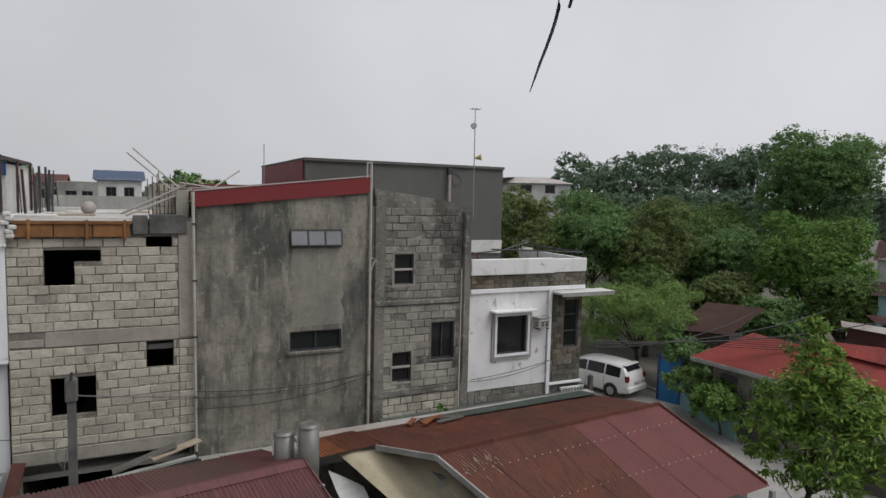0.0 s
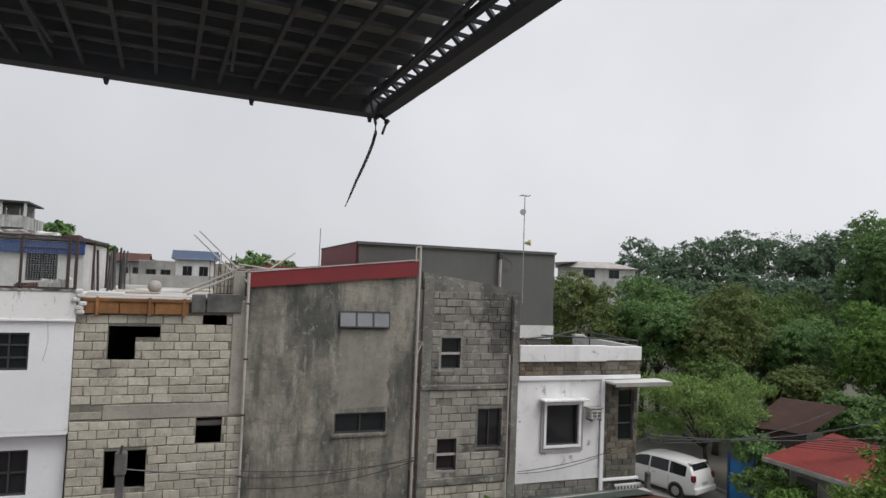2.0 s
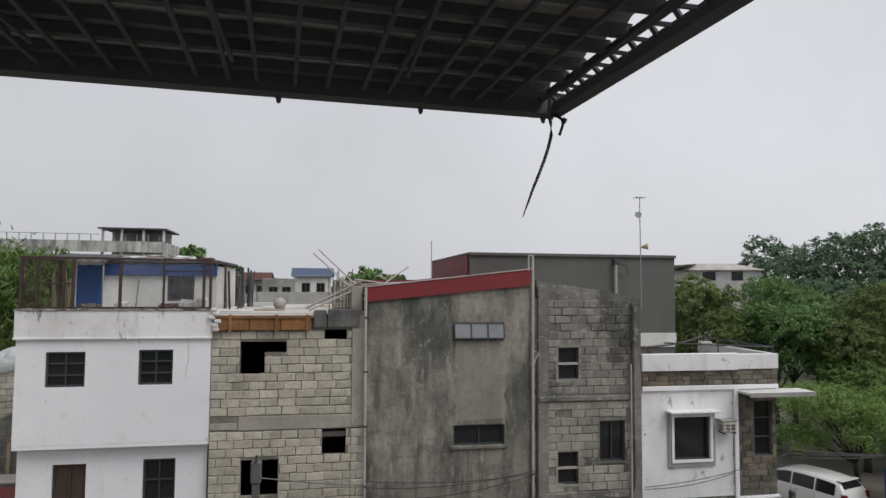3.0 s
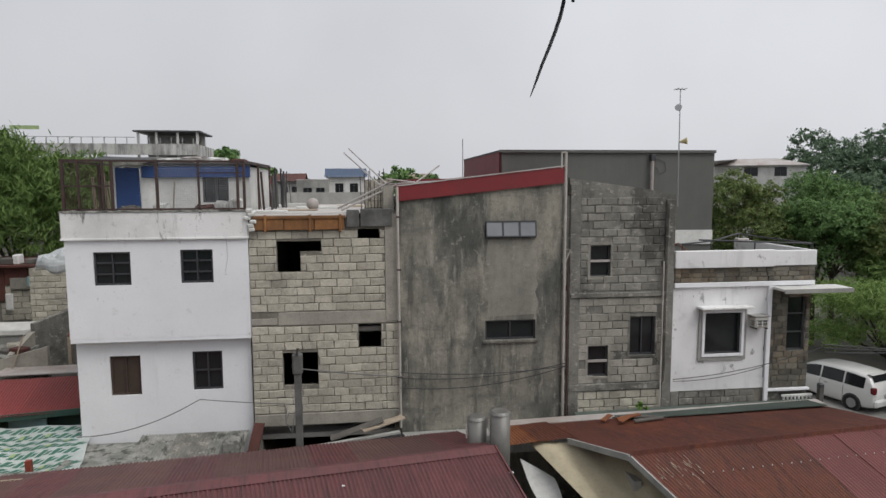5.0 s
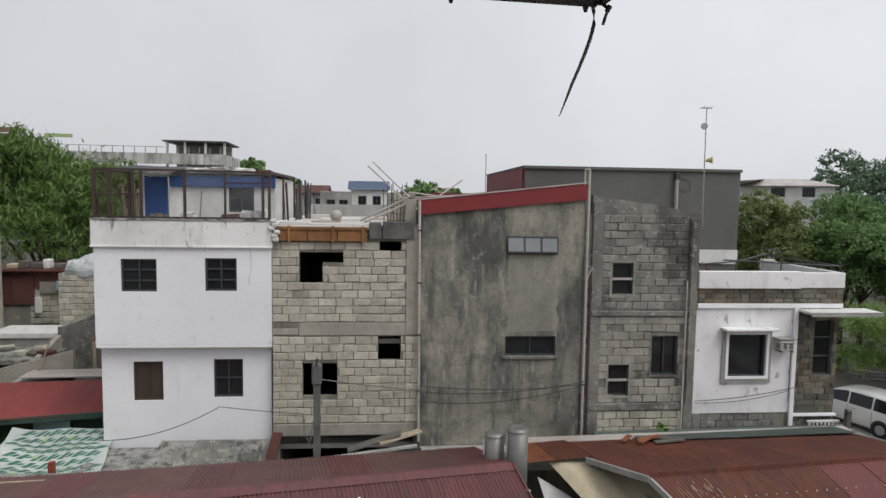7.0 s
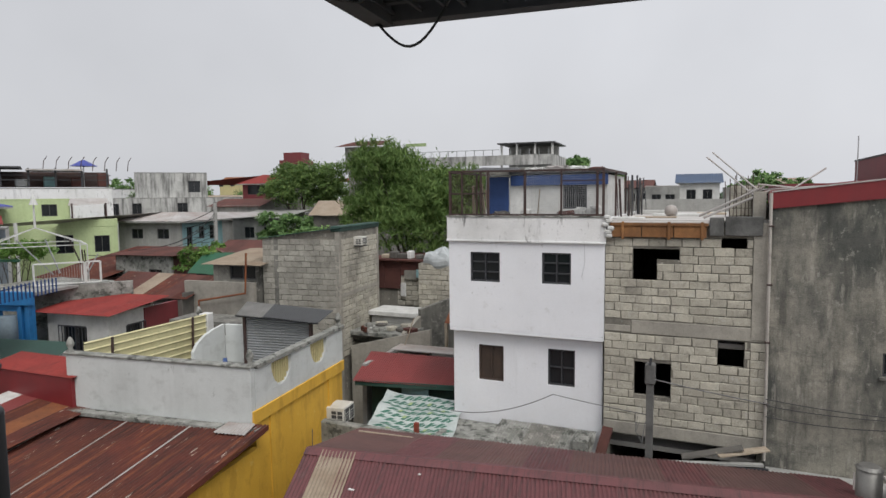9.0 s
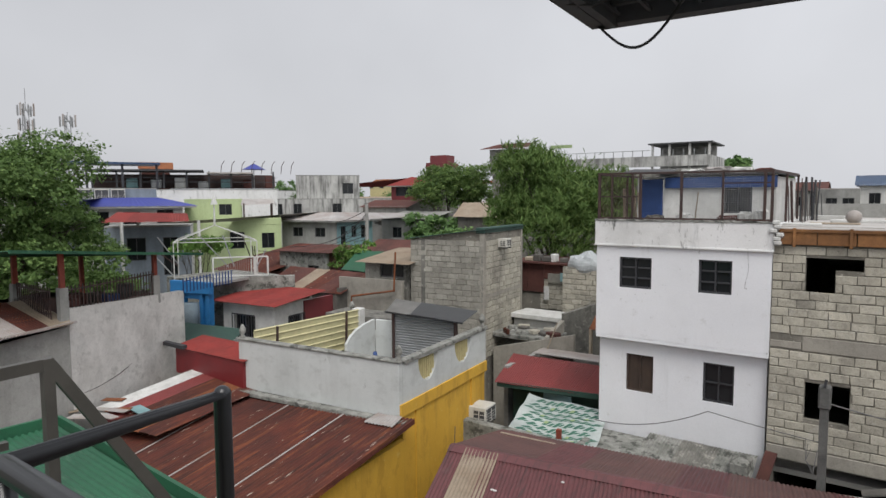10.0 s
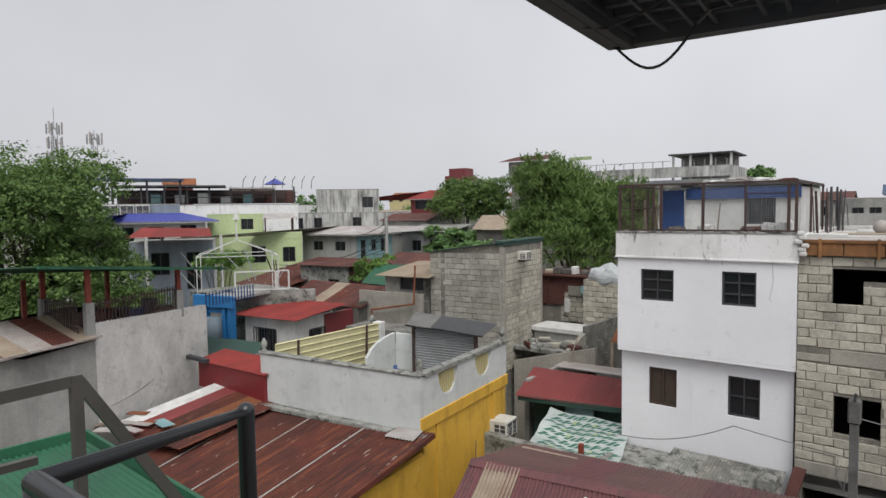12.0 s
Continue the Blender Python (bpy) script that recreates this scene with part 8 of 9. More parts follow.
# white family van
van = thing("family_van", (19.7, 24.3, 0), "silver white family van parked in the lane", "car", turn=6)
VM = pose(19.7, 24.3, 0.0, 0, 0, 19) @ Matrix.Diagonal((1, 1, 0.97, 1))
VAN_Y = (-2.20, -2.15, -2.06, -1.92, -1.74, -1.2, -0.5, 0.2, 0.6, 1.0, 1.32, 1.8, 2.08, 2.22)
VAN_TOP = (0.84, 1.02, 1.24, 1.46, 1.57, 1.625, 1.635, 1.60, 1.50, 1.27, 1.06, 0.97, 0.86, 0.68)
VAN_HALF = (0.74, 0.79, 0.815, 0.83, 0.84, 0.85, 0.85, 0.85, 0.85, 0.845, 0.84, 0.82, 0.76, 0.64)
VAN_LOW = (0.40, 0.34, 0.30, 0.27, 0.25, 0.24, 0.24, 0.24, 0.24, 0.24, 0.25, 0.28, 0.33, 0.42)


def van_ring(y):
    """Half outline of the body at y, from the sill up over the shoulder to the roof's middle."""
    top, half, low = (float(np.interp(y, VAN_Y, v)) for v in (VAN_TOP, VAN_HALF, VAN_LOW))
    belt = min(0.96, top - 0.08)
    glass = max(0.0, min(1.0, (top - 1.0) / 0.5))
    inn = half * (1 - 0.20 * glass)
    return [(half * 0.92, low), (half * 0.99, low + 0.12), (half, (low + belt) / 2 + 0.05), (half * 0.985, belt - 0.05), (half * 0.965, belt),
            (half * 0.965 + (inn - half * 0.965) * 0.55, belt + (top - belt) * 0.5), (inn, top - (top - belt) * 0.16), (inn * 0.93, top - (top - belt) * 0.06), (inn * 0.7, top - 0.006), (inn * 0.35, top + 0.008)]


bm = bmesh.new()
rings = []
for y in np.linspace(VAN_Y[0], VAN_Y[-1], 45):
    half_ring = van_ring(y)
    loop_pts = [(-x, z0) for x, z0 in half_ring] + [(x, z0) for x, z0 in reversed(half_ring)]
    rings.append([bm.verts.new(VM @ Vector((x, y, z0))) for x, z0 in loop_pts])
for a, b in zip(rings, rings[1:]):
    for i in range(len(a)):
        j = (i + 1) % len(a)
        bm.faces.new((a[i], a[j], b[j], b[i]))
bm.faces.new(rings[0])
bm.faces.new(rings[-1])
body = part("body", bm, CARPAINT, van, "", True)


def van_side(y0, y1, side, k0=0.10, k1=0.94):
    """Side pane that follows the body between belt and roof rail."""
    bm = bmesh.new()
    cols = []
    for y in np.linspace(y0, y1, 9):
        r = van_ring(y)
        pts = [Vector((r[k][0] * side, y, r[k][1])) for k in (4, 5, 6)]
        out = Vector((0.010 * side, 0, 0.004))
        cols.append([VM @ (p + out) for p in (pts[0].lerp(pts[1], k0 * 2), pts[1], pts[1].lerp(pts[2], k1))])
    for a, b in zip(cols, cols[1:]):
        for k in range(2):
            quad(bm, a[k], b[k], b[k + 1], a[k + 1])
    bmesh.ops.remove_doubles(bm, verts=bm.verts, dist=0.0005)
    return bm


def van_end(y0, y1):
    """Rear pane or windscreen that follows the slope of the body."""
    bm = bmesh.new()
    rows = []
    for y in np.linspace(y0, y1, 7):
        r = van_ring(y)
        w = r[8][0] * 1.12
        zt = r[8][1]
        rows.append([VM @ Vector((w * u, y - 0.012 if y < 0 else y + 0.012, zt + 0.012)) for u in (-1, -0.5, 0, 0.5, 1)])
    for a, b in zip(rows, rows[1:]):
        for k in range(4):
            quad(bm, a[k], a[k + 1], b[k + 1], b[k])
    bmesh.ops.remove_doubles(bm, verts=bm.verts, dist=0.0005)
    return bm


for side in (-1, 1):
    for y0, y1 in ((-1.78, -1.02), (-0.95, -0.05), (0.02, 0.78)):
        part("side_window", van_side(y0, y1, side), GLASS, van, smooth=True)
    for y in (-0.99, -0.01, 0.95):
        r = van_ring(y)
        part("door_seam", line(bmesh.new(), [VM @ Vector((r[k][0] * side + 0.003 * side, y, r[k][1])) for k in (1, 2, 3, 4)], 0.007, 4), GRILLE, van)
    part("tail_lamp", boxes((side * 0.62, side * 0.80, -2.20, -2.02, 0.86, 1.14), m=VM, bevel=0.03), REDLAMP, van)
    part("mirror", boxes((side * 0.84, side * 1.0, 0.80, 0.92, 0.98, 1.14), m=VM, bevel=0.04), CARPAINT, van)
    for y in (-1.36, 1.30):
        arch = tube(bmesh.new(), VM @ Vector((side * 0.76, y, 0.33)), VM @ Vector((side * 0.856, y, 0.33)), 0.37, n=24)
        part("wheel_arch", arch, GRILLE, van)
        wheel = part("wheel", tube(bmesh.new(), VM @ Vector((side * 0.68, y, 0.32)), VM @ Vector((side * 0.868, y, 0.32)), 0.315, n=24), RUBBER, van)
        part("rim", tube(bmesh.new(), VM @ Vector((side * 0.855, y, 0.32)), VM @ Vector((side * 0.88, y, 0.32)), 0.21, 0.18, 16), GALV, wheel)
    part("door_handle", boxes((side * 0.846, side * 0.868, -0.35, -0.2, 0.86, 0.89), m=VM), GALV, van)
part("rear_window", van_end(-2.02, -1.80), GLASS, van, smooth=True)
part("windscreen", van_end(0.58, 1.22), GLASS, van, smooth=True)
part("bumper", boxes((-0.78, 0.78, -2.30, -2.12, 0.34, 0.64), m=VM, bevel=0.06), CARPAINT, van)
part("plate", boxes((-0.2, 0.2, -2.235, -2.20, 0.70, 0.82), m=VM), PALE_SHEET, van)
part("spoiler", boxes((-0.58, 0.58, -1.96, -1.74, 1.56, 1.60), m=VM, bevel=0.015), CARPAINT, van)

# ---- trees ----
tree("mango_tree", (15.5, 10.6, 0), "young leafy tree with dense yellow green leaves", [(15.64, 10.5, 4.6, 0.8, 0.8, 0.75), (15.56, 10.62, 5.75, 0.38, 0.38, 0.5), (15.6, 10.58, 5.2, 0.63, 0.63, 0.5), (15.31, 10.91, 4.1, 0.88, 0.84, 0.8), (16.05, 10.01, 4.1, 0.92, 0.84, 0.8), (15.07, 11.24, 3.2, 0.84, 0.84, 0.75), (16.38, 9.52, 3.5, 0.92, 0.92, 0.8), (15.72, 10.42, 3.0, 1.26, 1.26, 0.9), (16.46, 9.27, 2.7, 0.76, 0.76, 0.6), (14.9, 11.4, 2.4, 0.63, 0.63, 0.6), (15.8, 10.25, 2.1, 1.01, 1.01, 0.6)], 16000, 0.19, LEAF_MANGO, 0.11, 1, 0.32, spread=0.42, hollow=0.45)
tree("acacia_tree", (22.8, 24.8, 0), "spreading light green feathery tree beside the lane", lumps((22.2, 24.7, 3.25), (3.7, 3.0, 2.0), 13, 3, 0.75, 0.42), 26000, 0.24, LEAF_FEATHER, 0.14, 2, 0.18, droop=0.7, hollow=0.4, spread=0.4)
tree("lane_shrub", (20.9, 19.3, 0), "bushy shrub over the green fence", lumps((20.7, 19.2, 1.3), (1.0, 1.2, 1.0), 6, 33), 4500, 0.17, LEAF_MID, 0.06, 21, 0.4)
tree("lane_shrub", (20.4, 17.4, 0), "light green shrub beside the lane", lumps((20.2, 17.4, 1.3), (1.0, 1.3, 1.2), 6, 34), 5000, 0.17, LEAF_BRIGHT, 0.05, 22, 0.4)
tree("lane_shrub", (22.6, 21.4, 0), "dark bush behind the blue gate", lumps((22.4, 21.4, 1.9), (1.2, 1.3, 1.3), 6, 35), 5000, 0.18, LEAF_DARK, 0.06, 23, 0.4)
wood = [((20.6, 33.5), 3.4, 9.7, LEAF_OLIVE), ((24.6, 32.6), 3.2, 8.8, LEAF_DARK), ((28.4, 31.0), 3.5, 9.5, LEAF_OLIVE), ((32.6, 28.6), 3.0, 8.0, LEAF_DARK), ((29.0, 37), 4.0, 9.9, LEAF_DARK), ((36.0, 33.5), 4.0, 9.2, LEAF_MID), ((26.2, 28.2), 2.4, 5.8, LEAF_MID), ((30.0, 26.0), 2.2, 5.6, LEAF_OLIVE), ((33.5, 23.5), 3.4, 8.9, LEAF_BRIGHT), ((32.0, 20.6), 1.9, 6.0, LEAF_MID), ((29.2, 22.4), 1.8, 4.6, LEAF_DARK), ((36.6, 25.4), 2.6, 8.0, LEAF_MID)]
for k, ((x, y), r, h, lm) in enumerate(wood):
    tree("broadleaf_tree", (x, y, 0), "broad dense green tree in the wooded block", lumps((x, y, h * 0.62), (r, r, h * 0.40), 9, 50 + k, 0.9, 0.40), 38000, 0.165, lm, 0.2, 60 + k, 0.5, "wooded block", hollow=0.72, spread=0.24, clump=26)
tree("big_tree", (41.6, 29.3, 0), "tall round dark green tree above the roofs", lumps((41.6, 29.3, 11.0), (3.9, 3.9, 4.2), 16, 7, 0.9, 0.40) + lumps((41.8, 29.0, 7.4), (3.8, 3.8, 2.8), 9, 47, 0.9, 0.42), 80000, 0.18, LEAF_DARK, 0.35, 8, 0.5, hollow=0.72, spread=0.24, clump=26)
for k, (x, y, r, h) in enumerate(((56, 74, 6, 14.0), (64, 72, 7, 15.5), (72, 68, 7, 16.5), (80, 66, 7.5, 17.0), (88, 61, 7, 16.0), (46, 56, 5, 12.0), (54, 53, 5, 12.5), (62, 50, 5, 12.0), (72, 46, 6, 12.0), (84, 42, 6, 12.0), (92, 34, 6, 12.0), (86, 25, 6, 12.5), (70, 22, 5, 10.5), (96, 52, 7, 14), (100, 20, 7, 13.5))):
    tree("far_tree", (x, y, 0), "far tall tree on the wooded skyline", lumps((x, y, h * (0.72 if y > 58 else 0.58)), (r, r, h * (0.42 if y > 58 else 0.36)), 9, 80 + k, 0.9, 0.40), 17000, 0.36, LEAF_HAZED if y > 45 else LEAF_DARK, 0.3, 90 + k, 0.6, "skyline trees", hollow=0.72, spread=0.26, clump=26)
# the block beyond the lane lies a little further round and lower
for ob in set(bpy.data.objects) - EARLIER:
    if ob.parent is None:
        a = radians(-2.5 if ob.name.startswith("mango") else -1.95)
        reach = math.hypot(ob.location.x, ob.location.y)
        drop = 0.0 if ob.name.split(".")[0] in ("family_van", "blue_gate", "green_fence", "pale_apron", "steel_gate", "board_fence") or "tree" in ob.name or "shrub" in ob.name else 0.011 * reach
        ob.matrix_basis = Matrix.Translation((0.93, -0.13, -drop)) @ Matrix.Rotation(a, 4, "Z") @ Matrix.Translation((-0.93, 0.13, 0)) @ ob.matrix_basis

tree("bamboo_tree", (-13.2, 28.5, 0), "tall drooping bright green tree behind the white house", lumps((-13.8, 28.4, 8.4), (4.4, 2.6, 3.7), 12, 12, 0.9, 0.45), 38000, 0.36, LEAF_BAMBOO, 0.2, 13, 0.16, droop=1.0, hollow=0.45, spread=0.4)
tree("dense_tree", (-33.3, 47, 0), "round dark green tree among the houses", lumps((-33.3, 46.9, 9.4), (4.2, 3.8, 3.7), 11, 14, 0.9, 0.42), 26000, 0.24, LEAF_MID, 0.25, 15, 0.5, hollow=0.5, spread=0.34)
tree("dense_tree", (-30.0, 40, 0), "leafy green tree behind the block tower", lumps((-29.6, 41, 5.6), (3.8, 2.5, 2.6), 8, 16), 8000, 0.36, LEAF_DARK, 0.2, 17, 0.5, hollow=0.5)
tree("large_tree", (-29, 9.6, 0), "large dense dark green tree beside the pavilion", lumps((-29.4, 8.6, 8.5), (5.0, 5.0, 4.5), 16, 18, 0.9, 0.38) + lumps((-27.4, 9.9, 5.0), (4.2, 5.0, 3.2), 12, 28, 0.9, 0.42), 100000, 0.19, LEAF_LARGE, 0.35, 19, 0.5, hollow=0.74, spread=0.24, clump=26)
tree("courtyard_tree", (-22.6, 23.2, 0), "small bright green tree in a yard", lumps((-22.5, 23.2, 5.9), (1.3, 1.3, 1.0), 6, 23), 2600, 0.24, LEAF_BRIGHT, 0.08, 24, 0.35)
tree("courtyard_tree", (-27.5, 17.2, 0), "small bright green bush by the gazebo", lumps((-27.6, 17.6, 6.4), (1.6, 1.6, 1.0), 6, 25), 2600, 0.24, LEAF_BRIGHT, 0.08, 26, 0.35)
for k, (x, y, r, h) in enumerate(((-11.2, 55, 2.4, 12.4), (-8.6, 57, 1.6, 11.2), (4.6, 70, 3.2, 11.2), (8.2, 72, 1.6, 10.6), (-77.5, 90, 3.6, 10.9), (-71, 84, 3.2, 10.6), (-68, 58, 4, 12.5), (-72, 70, 5, 12.0), (-90, 80, 6, 12), (-55, 88, 6, 12.5))):
    tree("far_tree", (x, y, 0), "far tree on the town skyline", lumps((x, y, h - r * 0.8), (r, r, r * 0.8), 7, 120 + k), 3200, 0.42, LEAF_DARK, 0.2, 130 + k, 0.55, "skyline trees", hollow=0.5)
rng2 = np.random.default_rng(5)
far = [(x + rng2.uniform(-8, 8), 190 + 25 * math.sin(x * 0.05) + rng2.uniform(-10, 10), 4.5, 9, 7, 4.5 + rng2.uniform(-1.0, 1.6)) for x in np.arange(-260, 300, 11)]
me = leaf_cloud("far_woods", far, 26000, 1.6, LEAF_HAZED, rng2, 0.7, 0.35, 30, 0, 0.5)
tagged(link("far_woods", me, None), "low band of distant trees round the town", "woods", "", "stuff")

# ---- wires across the houses ----
for k, (p, q, s, r) in enumerate((((-5.86, 15.35, 3.05), (-3.0, 15.35, 3.85), 0.22, 0.012), ((-3.0, 15.35, 3.85), (-0.52, 14.1, 4.05), 0.02, 0.010), ((-0.52, 14.05, 4.9), (1.95, 15.3, 4.22), 0.02, 0.014), ((1.86, 15.25, 4.35), (6.1, 15.25, 4.35), 0.12, 0.011), ((1.86, 15.25, 4.2), (6.1, 15.25, 4.42), 0.16, 0.011), ((1.86, 15.25, 3.95), (6.15, 15.25, 4.35), 0.22, 0.011), ((9.05, 15.3, 3.85), (13.2, 15.1, 4.65), 0.15, 0.010), ((9.05, 15.3, 3.80), (11.6, 15.3, 4.1), 0.1, 0.009), ((11.65, 15.36, 5.1), (11.65, 15.36, 3.8), 0.0, 0.008),
                                 ((13.2, 15.1, 4.5), (24, 18, 4.4), 0.4, 0.02), ((13.2, 15.1, 4.6), (26, 16, 4.8), 0.4, 0.02), ((13.2, 15.1, 4.7), (30, 14, 5.0), 0.5, 0.02))):
    lone("wire", line(bmesh.new(), sag(p, q, s, 12), r, 5), GREYCABLE if k < 3 else CABLE, "thin sagging utility wire along the house walls", "wire", "utility wires")
for k in range(6):
    lone("wire", line(bmesh.new(), sag((20.5, 17.2, 3.5 + 0.08 * k), (33, 9.5, 4.4 + 0.1 * k), 0.35, 12), 0.014, 4), CABLE, "thin wire hanging above the red roofs", "wire", "utility wires")
lone("wire", line(bmesh.new(), sag((-16.9, 9.6, 5.2), (-15.3, 6.6, 4.3), 0.25, 10), 0.006, 4), CABLE, "dark wire along the boundary wall", "wire", "utility wires")

# ---- neighbouring wall with the railed tank stand ----
nb = thing("neighbour_wall", (7.2, 0.5, 0), "cracked sage green plastered wall of the next building", "building")
np1, np2 = Vector((7.78, 3.13, 0)), Vector((9.1, -3.4, 0))
part("wall", slab_wall(bmesh.new(), np1, np2, 0, 9.25, 9.25, 3.0), SAGE, nb)
nd = (np2 - np1).normalized()
nout = Vector((nd.y, -nd.x, 0))
if nout.x > 0:
    nout = -nout
rng = random.Random(12)
for k in range(34):
    bm = bmesh.new()
    u, zz = rng.uniform(0.03, 1.9), rng.uniform(6.8, 9.15)
    pts = []
    way, rise = (rng.choice((-1, 1)) * rng.uniform(0.02, 0.05), rng.uniform(-0.012, 0.012)) if k % 3 else (rng.uniform(-0.008, 0.008), -rng.uniform(0.03, 0.06))
    for j in range(rng.randint(6, 16)):
        q = np1 + nd * max(0.005, u) + nout * 0.0006
        pts.append((q.x, q.y, min(9.2, zz)))
        u += way + rng.uniform(-0.012, 0.012)
        zz += rise + rng.uniform(-0.016, 0.016)
    line(bm, pts, rng.uniform(0.0010, 0.0022), 4)
    part("crack", bm, CRACK, nb)
for k, (u0, w0, za, zb) in enumerate(((0.52, 0.07, 8.98, 8.2), (0.95, 0.05, 9.1, 8.4), (0.62, 0.04, 8.1, 7.4))):
    bm = bmesh.new()
    rows = []
    for j in range(12):
        f = j / 11
        c = u0 + 0.02 * math.sin(3 * f + k) - 0.03 * f
        hw = w0 * (0.25 + 0.75 * math.sin(math.pi * min(1, 0.15 + 0.7 * f))) * (1 - 0.4 * f) + rng.uniform(-0.006, 0.006)
        zz = za + (zb - za) * f
        rows.append([bm.verts.new(np1 + nd * (c + e) + nout * 0.0015 + Vector((0, 0, zz))) for e in (-hw, hw)])
    for a, b in zip(rows, rows[1:]):
        bm.faces.new((a[0], a[1], b[1], b[0]))
    part("damp_stain", bm, SAGE_DARK, nb, "dark damp drip stain")
bm = line(bmesh.new(), [np1 + nd * 0.03 - Vector((-nd.y, nd.x, 0)) * 0.02 + Vector((0.01 * math.sin(k), 0, 9.2 - 0.14 * k)) for k in range(16)], 0.006, 5)
lone("hanging_cable", bm, CABLE, "thin black cable hanging down the wall edge", "cable")
tr = thing("tank_rail", (6.6, 2.4, 9.2), "black steel pipe rail on top of the wall", "railing")
rail_at = Vector((7.93, 3.14, 0))
rd2 = (Vector((8.16, 2.64, 0)) - rail_at).normalized()
for t0 in (0.0, 0.55, 1.4, 2.5):
    p = rail_at + rd2 * t0
    part("post", bar(bmesh.new(), p + z * 9.24, p + z * 9.62, 0.034), STEEL_DARK, tr)
for h in (9.44, 9.60):
    part("rail", bar(bmesh.new(), rail_at + z * h, rail_at + rd2 * 2.3 + z * h, 0.022), STEEL_DARK, tr)
    part("rail", bar(bmesh.new(), rail_at + z * h, rail_at + Vector((1.9, -0.35, h)), 0.022), STEEL_DARK, tr)
tub = Vector((8.36, 3.03, 0))
lean = Vector((-0.03, 0.05, 0))
bk2 = thing("plastic_tub", (tub.x, tub.y, 9.25), "mint green plastic tub tilted on the wall top", "tub")
part("tub", tube(bmesh.new(), tub + z * 9.25, tub + lean + z * 9.55, 0.12, 0.142, 18), MINT, bk2, smooth=True)
part("rim", tube(bmesh.new(), tub + lean + z * 9.54, tub + lean * 1.05 + z * 9.562, 0.15, 0.15, 18), MINT, bk2)
lone("tub_stick", tube(bmesh.new(), (8.28, 3.14, 9.25), (8.2, 3.26, 9.70), 0.006), GREYCABLE, "thin stick leaning beside the tub", "stick")

# ---- the balcony: slab, pipe rail, canopy overhead ----
lone("balcony_slab", boxes((-0.62, 2.9, -3.0, 0.12, 7.3, 7.5), bevel=0.02), CEMENT, "grey cement balcony floor", "balcony", kind="structure")
lone("balcony_back_wall", boxes((-0.62, 2.9, -3.2, -3.0, 0, 12)), PARAPET, "plain painted wall behind the balcony", "wall", kind="structure")


def pipe(bm, pts, r):
    line(bm, pts, r, 14)
    for p in pts[1:-1]:
        bmesh.ops.create_uvsphere(bm, u_segments=14, v_segments=8, radius=r, matrix=Matrix.Translation(p))
    return bm


rl = thing("pipe_railing", (-0.8, 0.3, 7.5), "black glossy steel pipe railing of the balcony", "railing")
part("top_rail", pipe(bmesh.new(), [(1.75, 0.20, 8.48), (-0.77, 0.195, 8.48), (-0.815, 0.715, 8.48), (-0.815, 0.715, 7.3)], 0.024), PIPE_BLACK, rl, smooth=True)
part("lower_rail", pipe(bmesh.new(), [(-0.77, 0.195, 8.05), (-0.815, 0.715, 8.05)], 0.012), PIPE_BLACK, rl, smooth=True)
part("lower_rail", pipe(bmesh.new(), [(-0.77, 0.195, 7.75), (-0.815, 0.715, 7.75)], 0.012), PIPE_BLACK, rl, smooth=True)
part("post", pipe(bmesh.new(), [(-0.77, 0.195, 8.48), (-0.77, 0.195, 7.4)], 0.022), PIPE_BLACK, rl, smooth=True)
rl = thing("pipe_railing", (2.4, 0.6, 7.5), "black glossy steel pipe railing beside the neighbour wall", "railing")
part("top_rail", pipe(bmesh.new(), [(1.75, 0.20, 8.48), (1.78, 0.550, 8.46), (2.728, 0.578, 8.46), (2.728, 0.578, 7.3)], 0.027), PIPE_BLACK, rl, smooth=True)
part("post", pipe(bmesh.new(), [(1.78, 0.550, 8.46), (1.78, 0.550, 7.3)], 0.022), PIPE_BLACK, rl, smooth=True)
sf = thing("tube_frame", (-1.75, 0.7, 7), "bronze grey square tube frame beside the balcony", "frame")
part("top_bar", bar(bmesh.new(), (-1.75, 0.64, 8.43), (-1.66, -0.3, 8.43), 0.030, 0.042), TUBE, sf)
part("post", bar(bmesh.new(), (-1.75, 0.655, 8.45), (-1.75, 0.655, 0.0), 0.036, 0.036), TUBE, sf)
part("brace", bar(bmesh.new(), (-1.75, 0.66, 8.43), (-1.75, 1.55, 6.98), 0.030, 0.042), TUBE, sf)
part("low_bar", bar(bmesh.new(), (-2.05, 0.62, 8.08), (-2.05, -0.4, 8.10), 0.03, 0.03), TUBE, sf)
gn = thing("green_roof_house", (-6, 0.5, 0), "low house under a glossy green corrugated roof", "house")
sheets(gn, (-8.35, 3.25, 6.0), (-8.6, -3, 6.0), (-3.6, -3, 5.7), (-3.4, 3.25, 5.7), [GREENROOF], seed=141)
part("fascia", bar(bmesh.new(), (-8.4, 3.3, 6.0), (-3.4, 3.3, 5.72), 0.05, 0.22), GREENROOF, gn)
part("fascia", bar(bmesh.new(), (-8.45, 3.3, 6.0), (-8.7, -3, 6.0), 0.05, 0.22), GREENROOF, gn)
part("wall", boxes((-8.1, -3.6, -2.8, 3.0, 0, 5.6)), CEMENT, gn)

cn = thing("canopy", (1.413, 0.982, 9.312), "sooty corrugated canopy on a dark steel mesh frame", "canopy")
CM = pose(1.413, 0.982, 9.312, 0, 0, 4.4)
CX, CY = -1.262, -4.05


def C(x, y, z0=0.0):
    return CM @ Vector((x, y, z0))


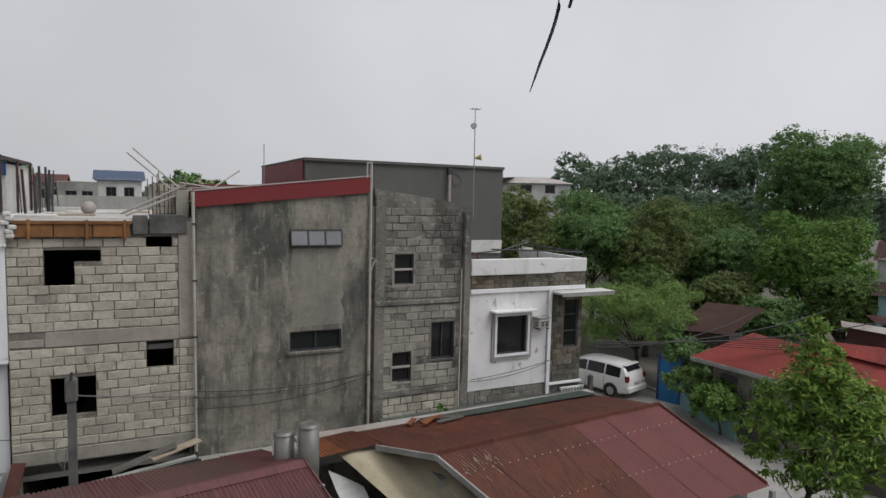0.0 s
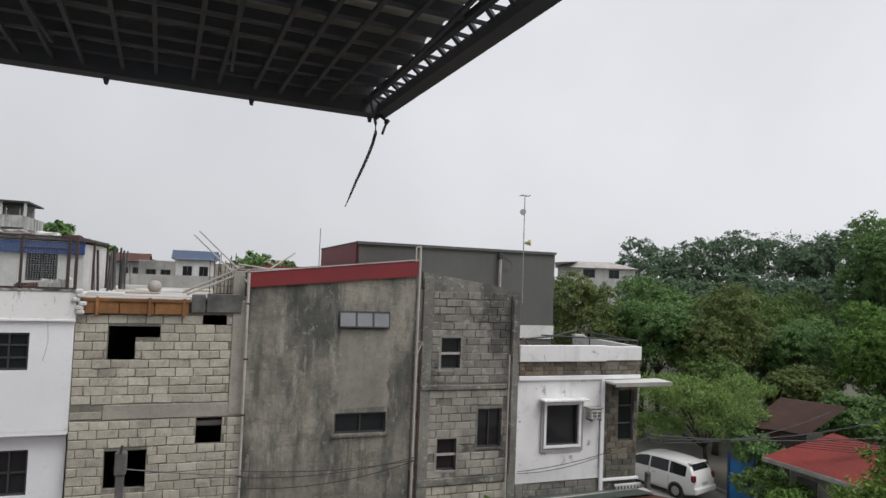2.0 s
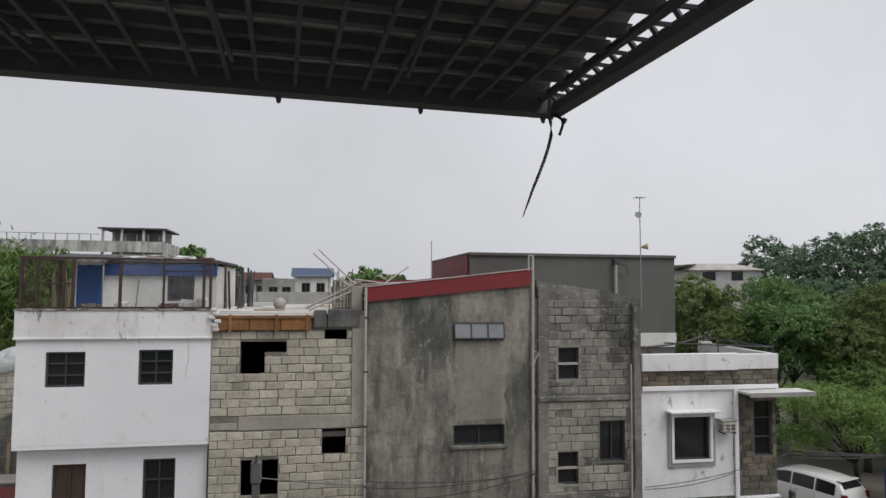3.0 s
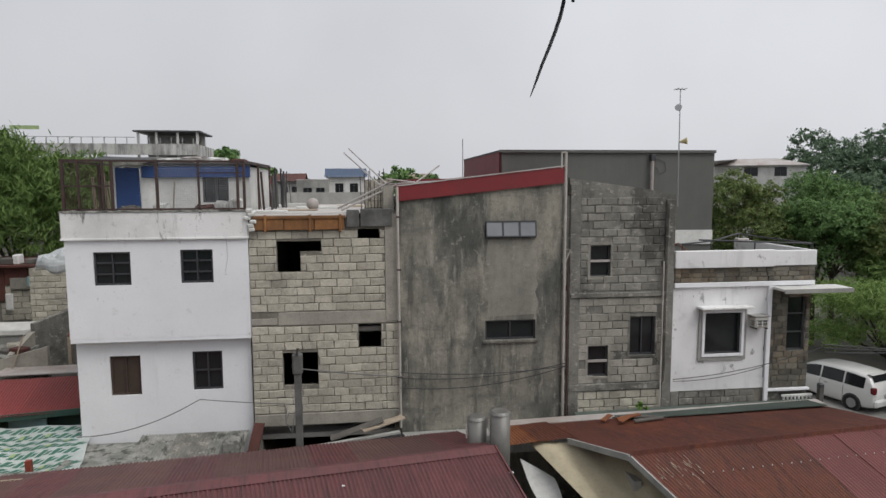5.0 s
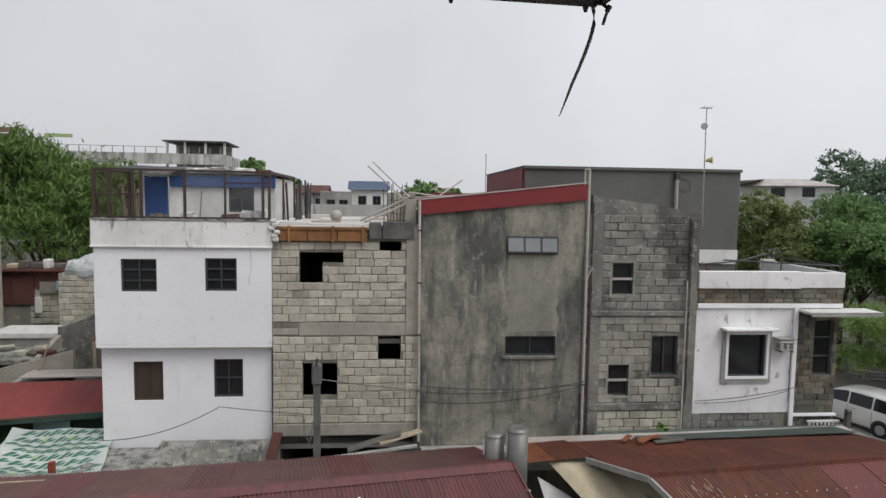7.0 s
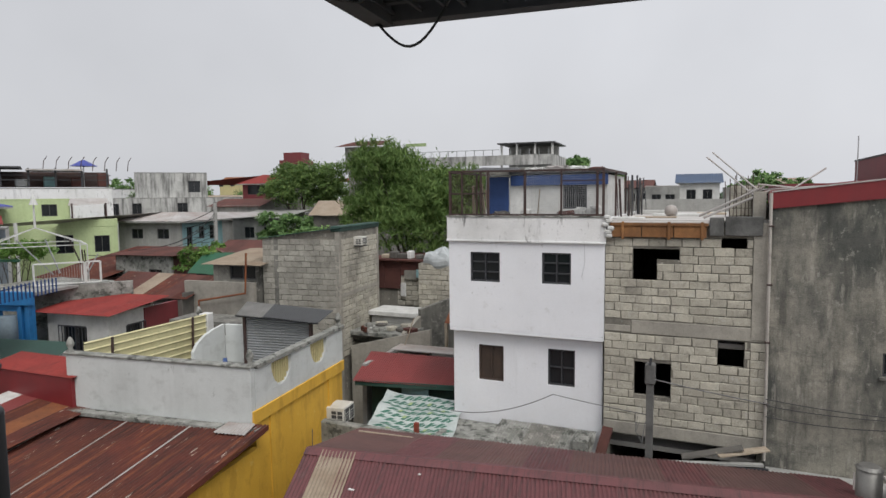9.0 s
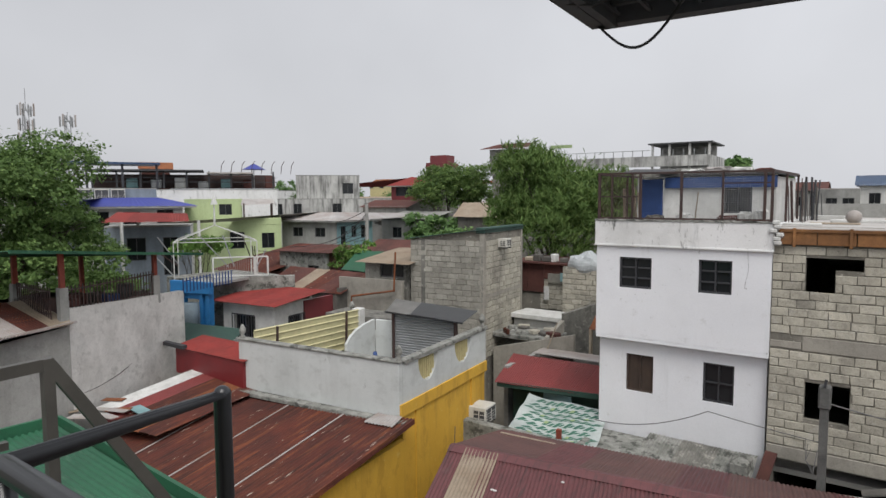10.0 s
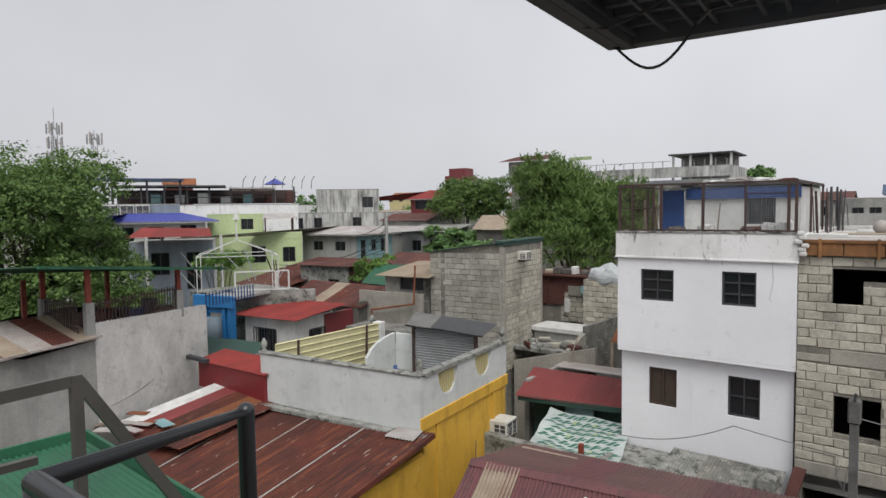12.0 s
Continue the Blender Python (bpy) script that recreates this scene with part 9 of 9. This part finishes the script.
sheet(cn, C(CX + 0.01, CY, 0.040), C(CX + 0.01, -0.02, 0.040), C(-0.030, -0.02, 0.040), C(-0.030, CY, 0.040), CANOPY, pitch=0.06, amp=0.006, name="canopy_sheet")
part("front_beam", bar(bmesh.new(), C(CX, -0.004, 0.014), C(0, -0.004, 0.014), 0.034, 0.034), STEEL_SOOT, cn)
part("side_beam", bar(bmesh.new(), C(0, CY, 0.008), C(0, 0.008, 0.008), 0.026, 0.018), STEEL_SOOT, cn)
part("side_beam", bar(bmesh.new(), C(-0.034, CY, 0.022), C(-0.034, -0.01, 0.022), 0.010, 0.010), STEEL_SOOT, cn)
part("side_beam", bar(bmesh.new(), C(CX, CY, 0.006), C(CX, 0, 0.006), 0.026, 0.018), STEEL_SOOT, cn)
part("side_flange", bar(bmesh.new(), C(CX + 0.03, CY, 0.016), C(CX + 0.03, -0.01, 0.016), 0.016, 0.05), STEEL_SOOT, cn)
rng = random.Random(404)
for k in range(44):
    y = -0.03 - k * 0.05
    part("web_bar", bar(bmesh.new(), C(0, y, 0.010), C(-0.034, y - 0.024, 0.022), 0.006), STEEL_SOOT, cn)
    part("web_bar", bar(bmesh.new(), C(0, y - 0.048, 0.010), C(-0.034, y - 0.024, 0.022), 0.005), STEEL_SOOT, cn)
for k in range(30):
    y = -0.045 - 0.068 * k + rng.uniform(-0.006, 0.006)
    part("purlin", bar(bmesh.new(), C(CX, y, 0.027), C(-0.034, y + rng.uniform(-0.006, 0.006), 0.027), 0.015, 0.015), STEEL_SOOT, cn)
for k in range(24):
    x = CX + 0.04 + 0.051 * k + rng.uniform(-0.006, 0.006)
    if x < -0.05:
        part("rod", bar(bmesh.new(), C(x, CY, 0.011), C(x + rng.uniform(-0.01, 0.01), -0.01, 0.011), 0.006, 0.006), STEEL_SOOT, cn)
for k in range(5):
    x = CX + 0.12 + 0.25 * k
    part("hanging_rod", bar(bmesh.new(), C(x, -1.8, 0.006), C(x + 0.10, -0.12, 0.006), 0.005, 0.005), STEEL_SOOT, cn)
for x in (-0.02, -0.245, -0.48):
    part("weld_drip", tube(bmesh.new(), C(x, 0.004, -0.003), C(x, 0.004, -0.014), 0.006, 0.003, 6), STEEL_SOOT, cn)
ZC = 9.314
strip = [(1.375, 0.90, ZC), (1.395, 0.962, ZC - 0.004), (1.401, 0.967, ZC - 0.02), (1.402, 0.967, ZC - 0.04), (1.397, 0.967, ZC - 0.062), (1.389, 0.967, ZC - 0.086), (1.379, 0.967, ZC - 0.112), (1.368, 0.967, ZC - 0.138), (1.359, 0.967, ZC - 0.163), (1.349, 0.967, ZC - 0.189)]
girth = [0.0028, 0.0028, 0.0031, 0.0032, 0.0031, 0.0030, 0.0028, 0.0025, 0.0019, 0.0006]
bm = bmesh.new()
rings = []
for k, g in enumerate(girth):
    way = Vector(strip[min(k + 1, len(strip) - 1)]) - Vector(strip[max(k - 1, 0)])
    turn = way.to_track_quat("Z", "Y")
    rings.append([bm.verts.new(Vector(strip[k]) + turn @ Vector((g * math.cos(a), g * math.sin(a), 0))) for a in np.arange(8) * math.pi / 4])
for low, high in zip(rings, rings[1:]):
    for i in range(8):
        bm.faces.new((low[i], low[(i + 1) % 8], high[(i + 1) % 8], high[i]))
bm.faces.new(rings[0][::-1])
bm.faces.new(rings[-1])
part("dangling_strip", bm, STRIP_GREY, cn, "dark grey tapering strip dangling from the corner", smooth=True)
part("knot", tube(bmesh.new(), (1.398, 0.967, ZC - 0.001), (1.401, 0.967, ZC - 0.014), 0.0058, 0.0045, 8), CABLE, cn)
part("knot", tube(bmesh.new(), (1.421, 0.95, ZC - 0.016), (1.417, 0.95, ZC - 0.024), 0.0050, 0.0038, 8), CABLE, cn)
part("wire_end", line(bmesh.new(), [(1.395, 0.972, ZC), (1.410, 0.960, ZC - 0.008), (1.419, 0.95, ZC - 0.020), (1.411, 0.95, ZC - 0.045)], 0.0028, 6), CABLE, cn, "short bent wire end")
loop = [C(CX + 0.004 + 0.15 * t, 0.004 - 0.05 * t, -0.004 + 0.012 * t - 0.052 * math.sin(math.pi * t)) for t in np.linspace(0, 1, 14)]
part("loop_wire", line(bmesh.new(), loop + [C(CX + 0.19, -0.12, 0.006), C(CX + 0.38, -0.2, 0.006)], 0.0026, 6), CABLE, cn, "thin hanging wire loop")
part("loop_wire", line(bmesh.new(), [C(CX - 0.004, -0.17, 0.0), C(CX + 0.05, -0.18, -0.014), C(CX + 0.10, -0.2, -0.006), C(CX + 0.15, -0.22, 0.006)], 0.0024, 6), CABLE, cn, "short sagging wire")
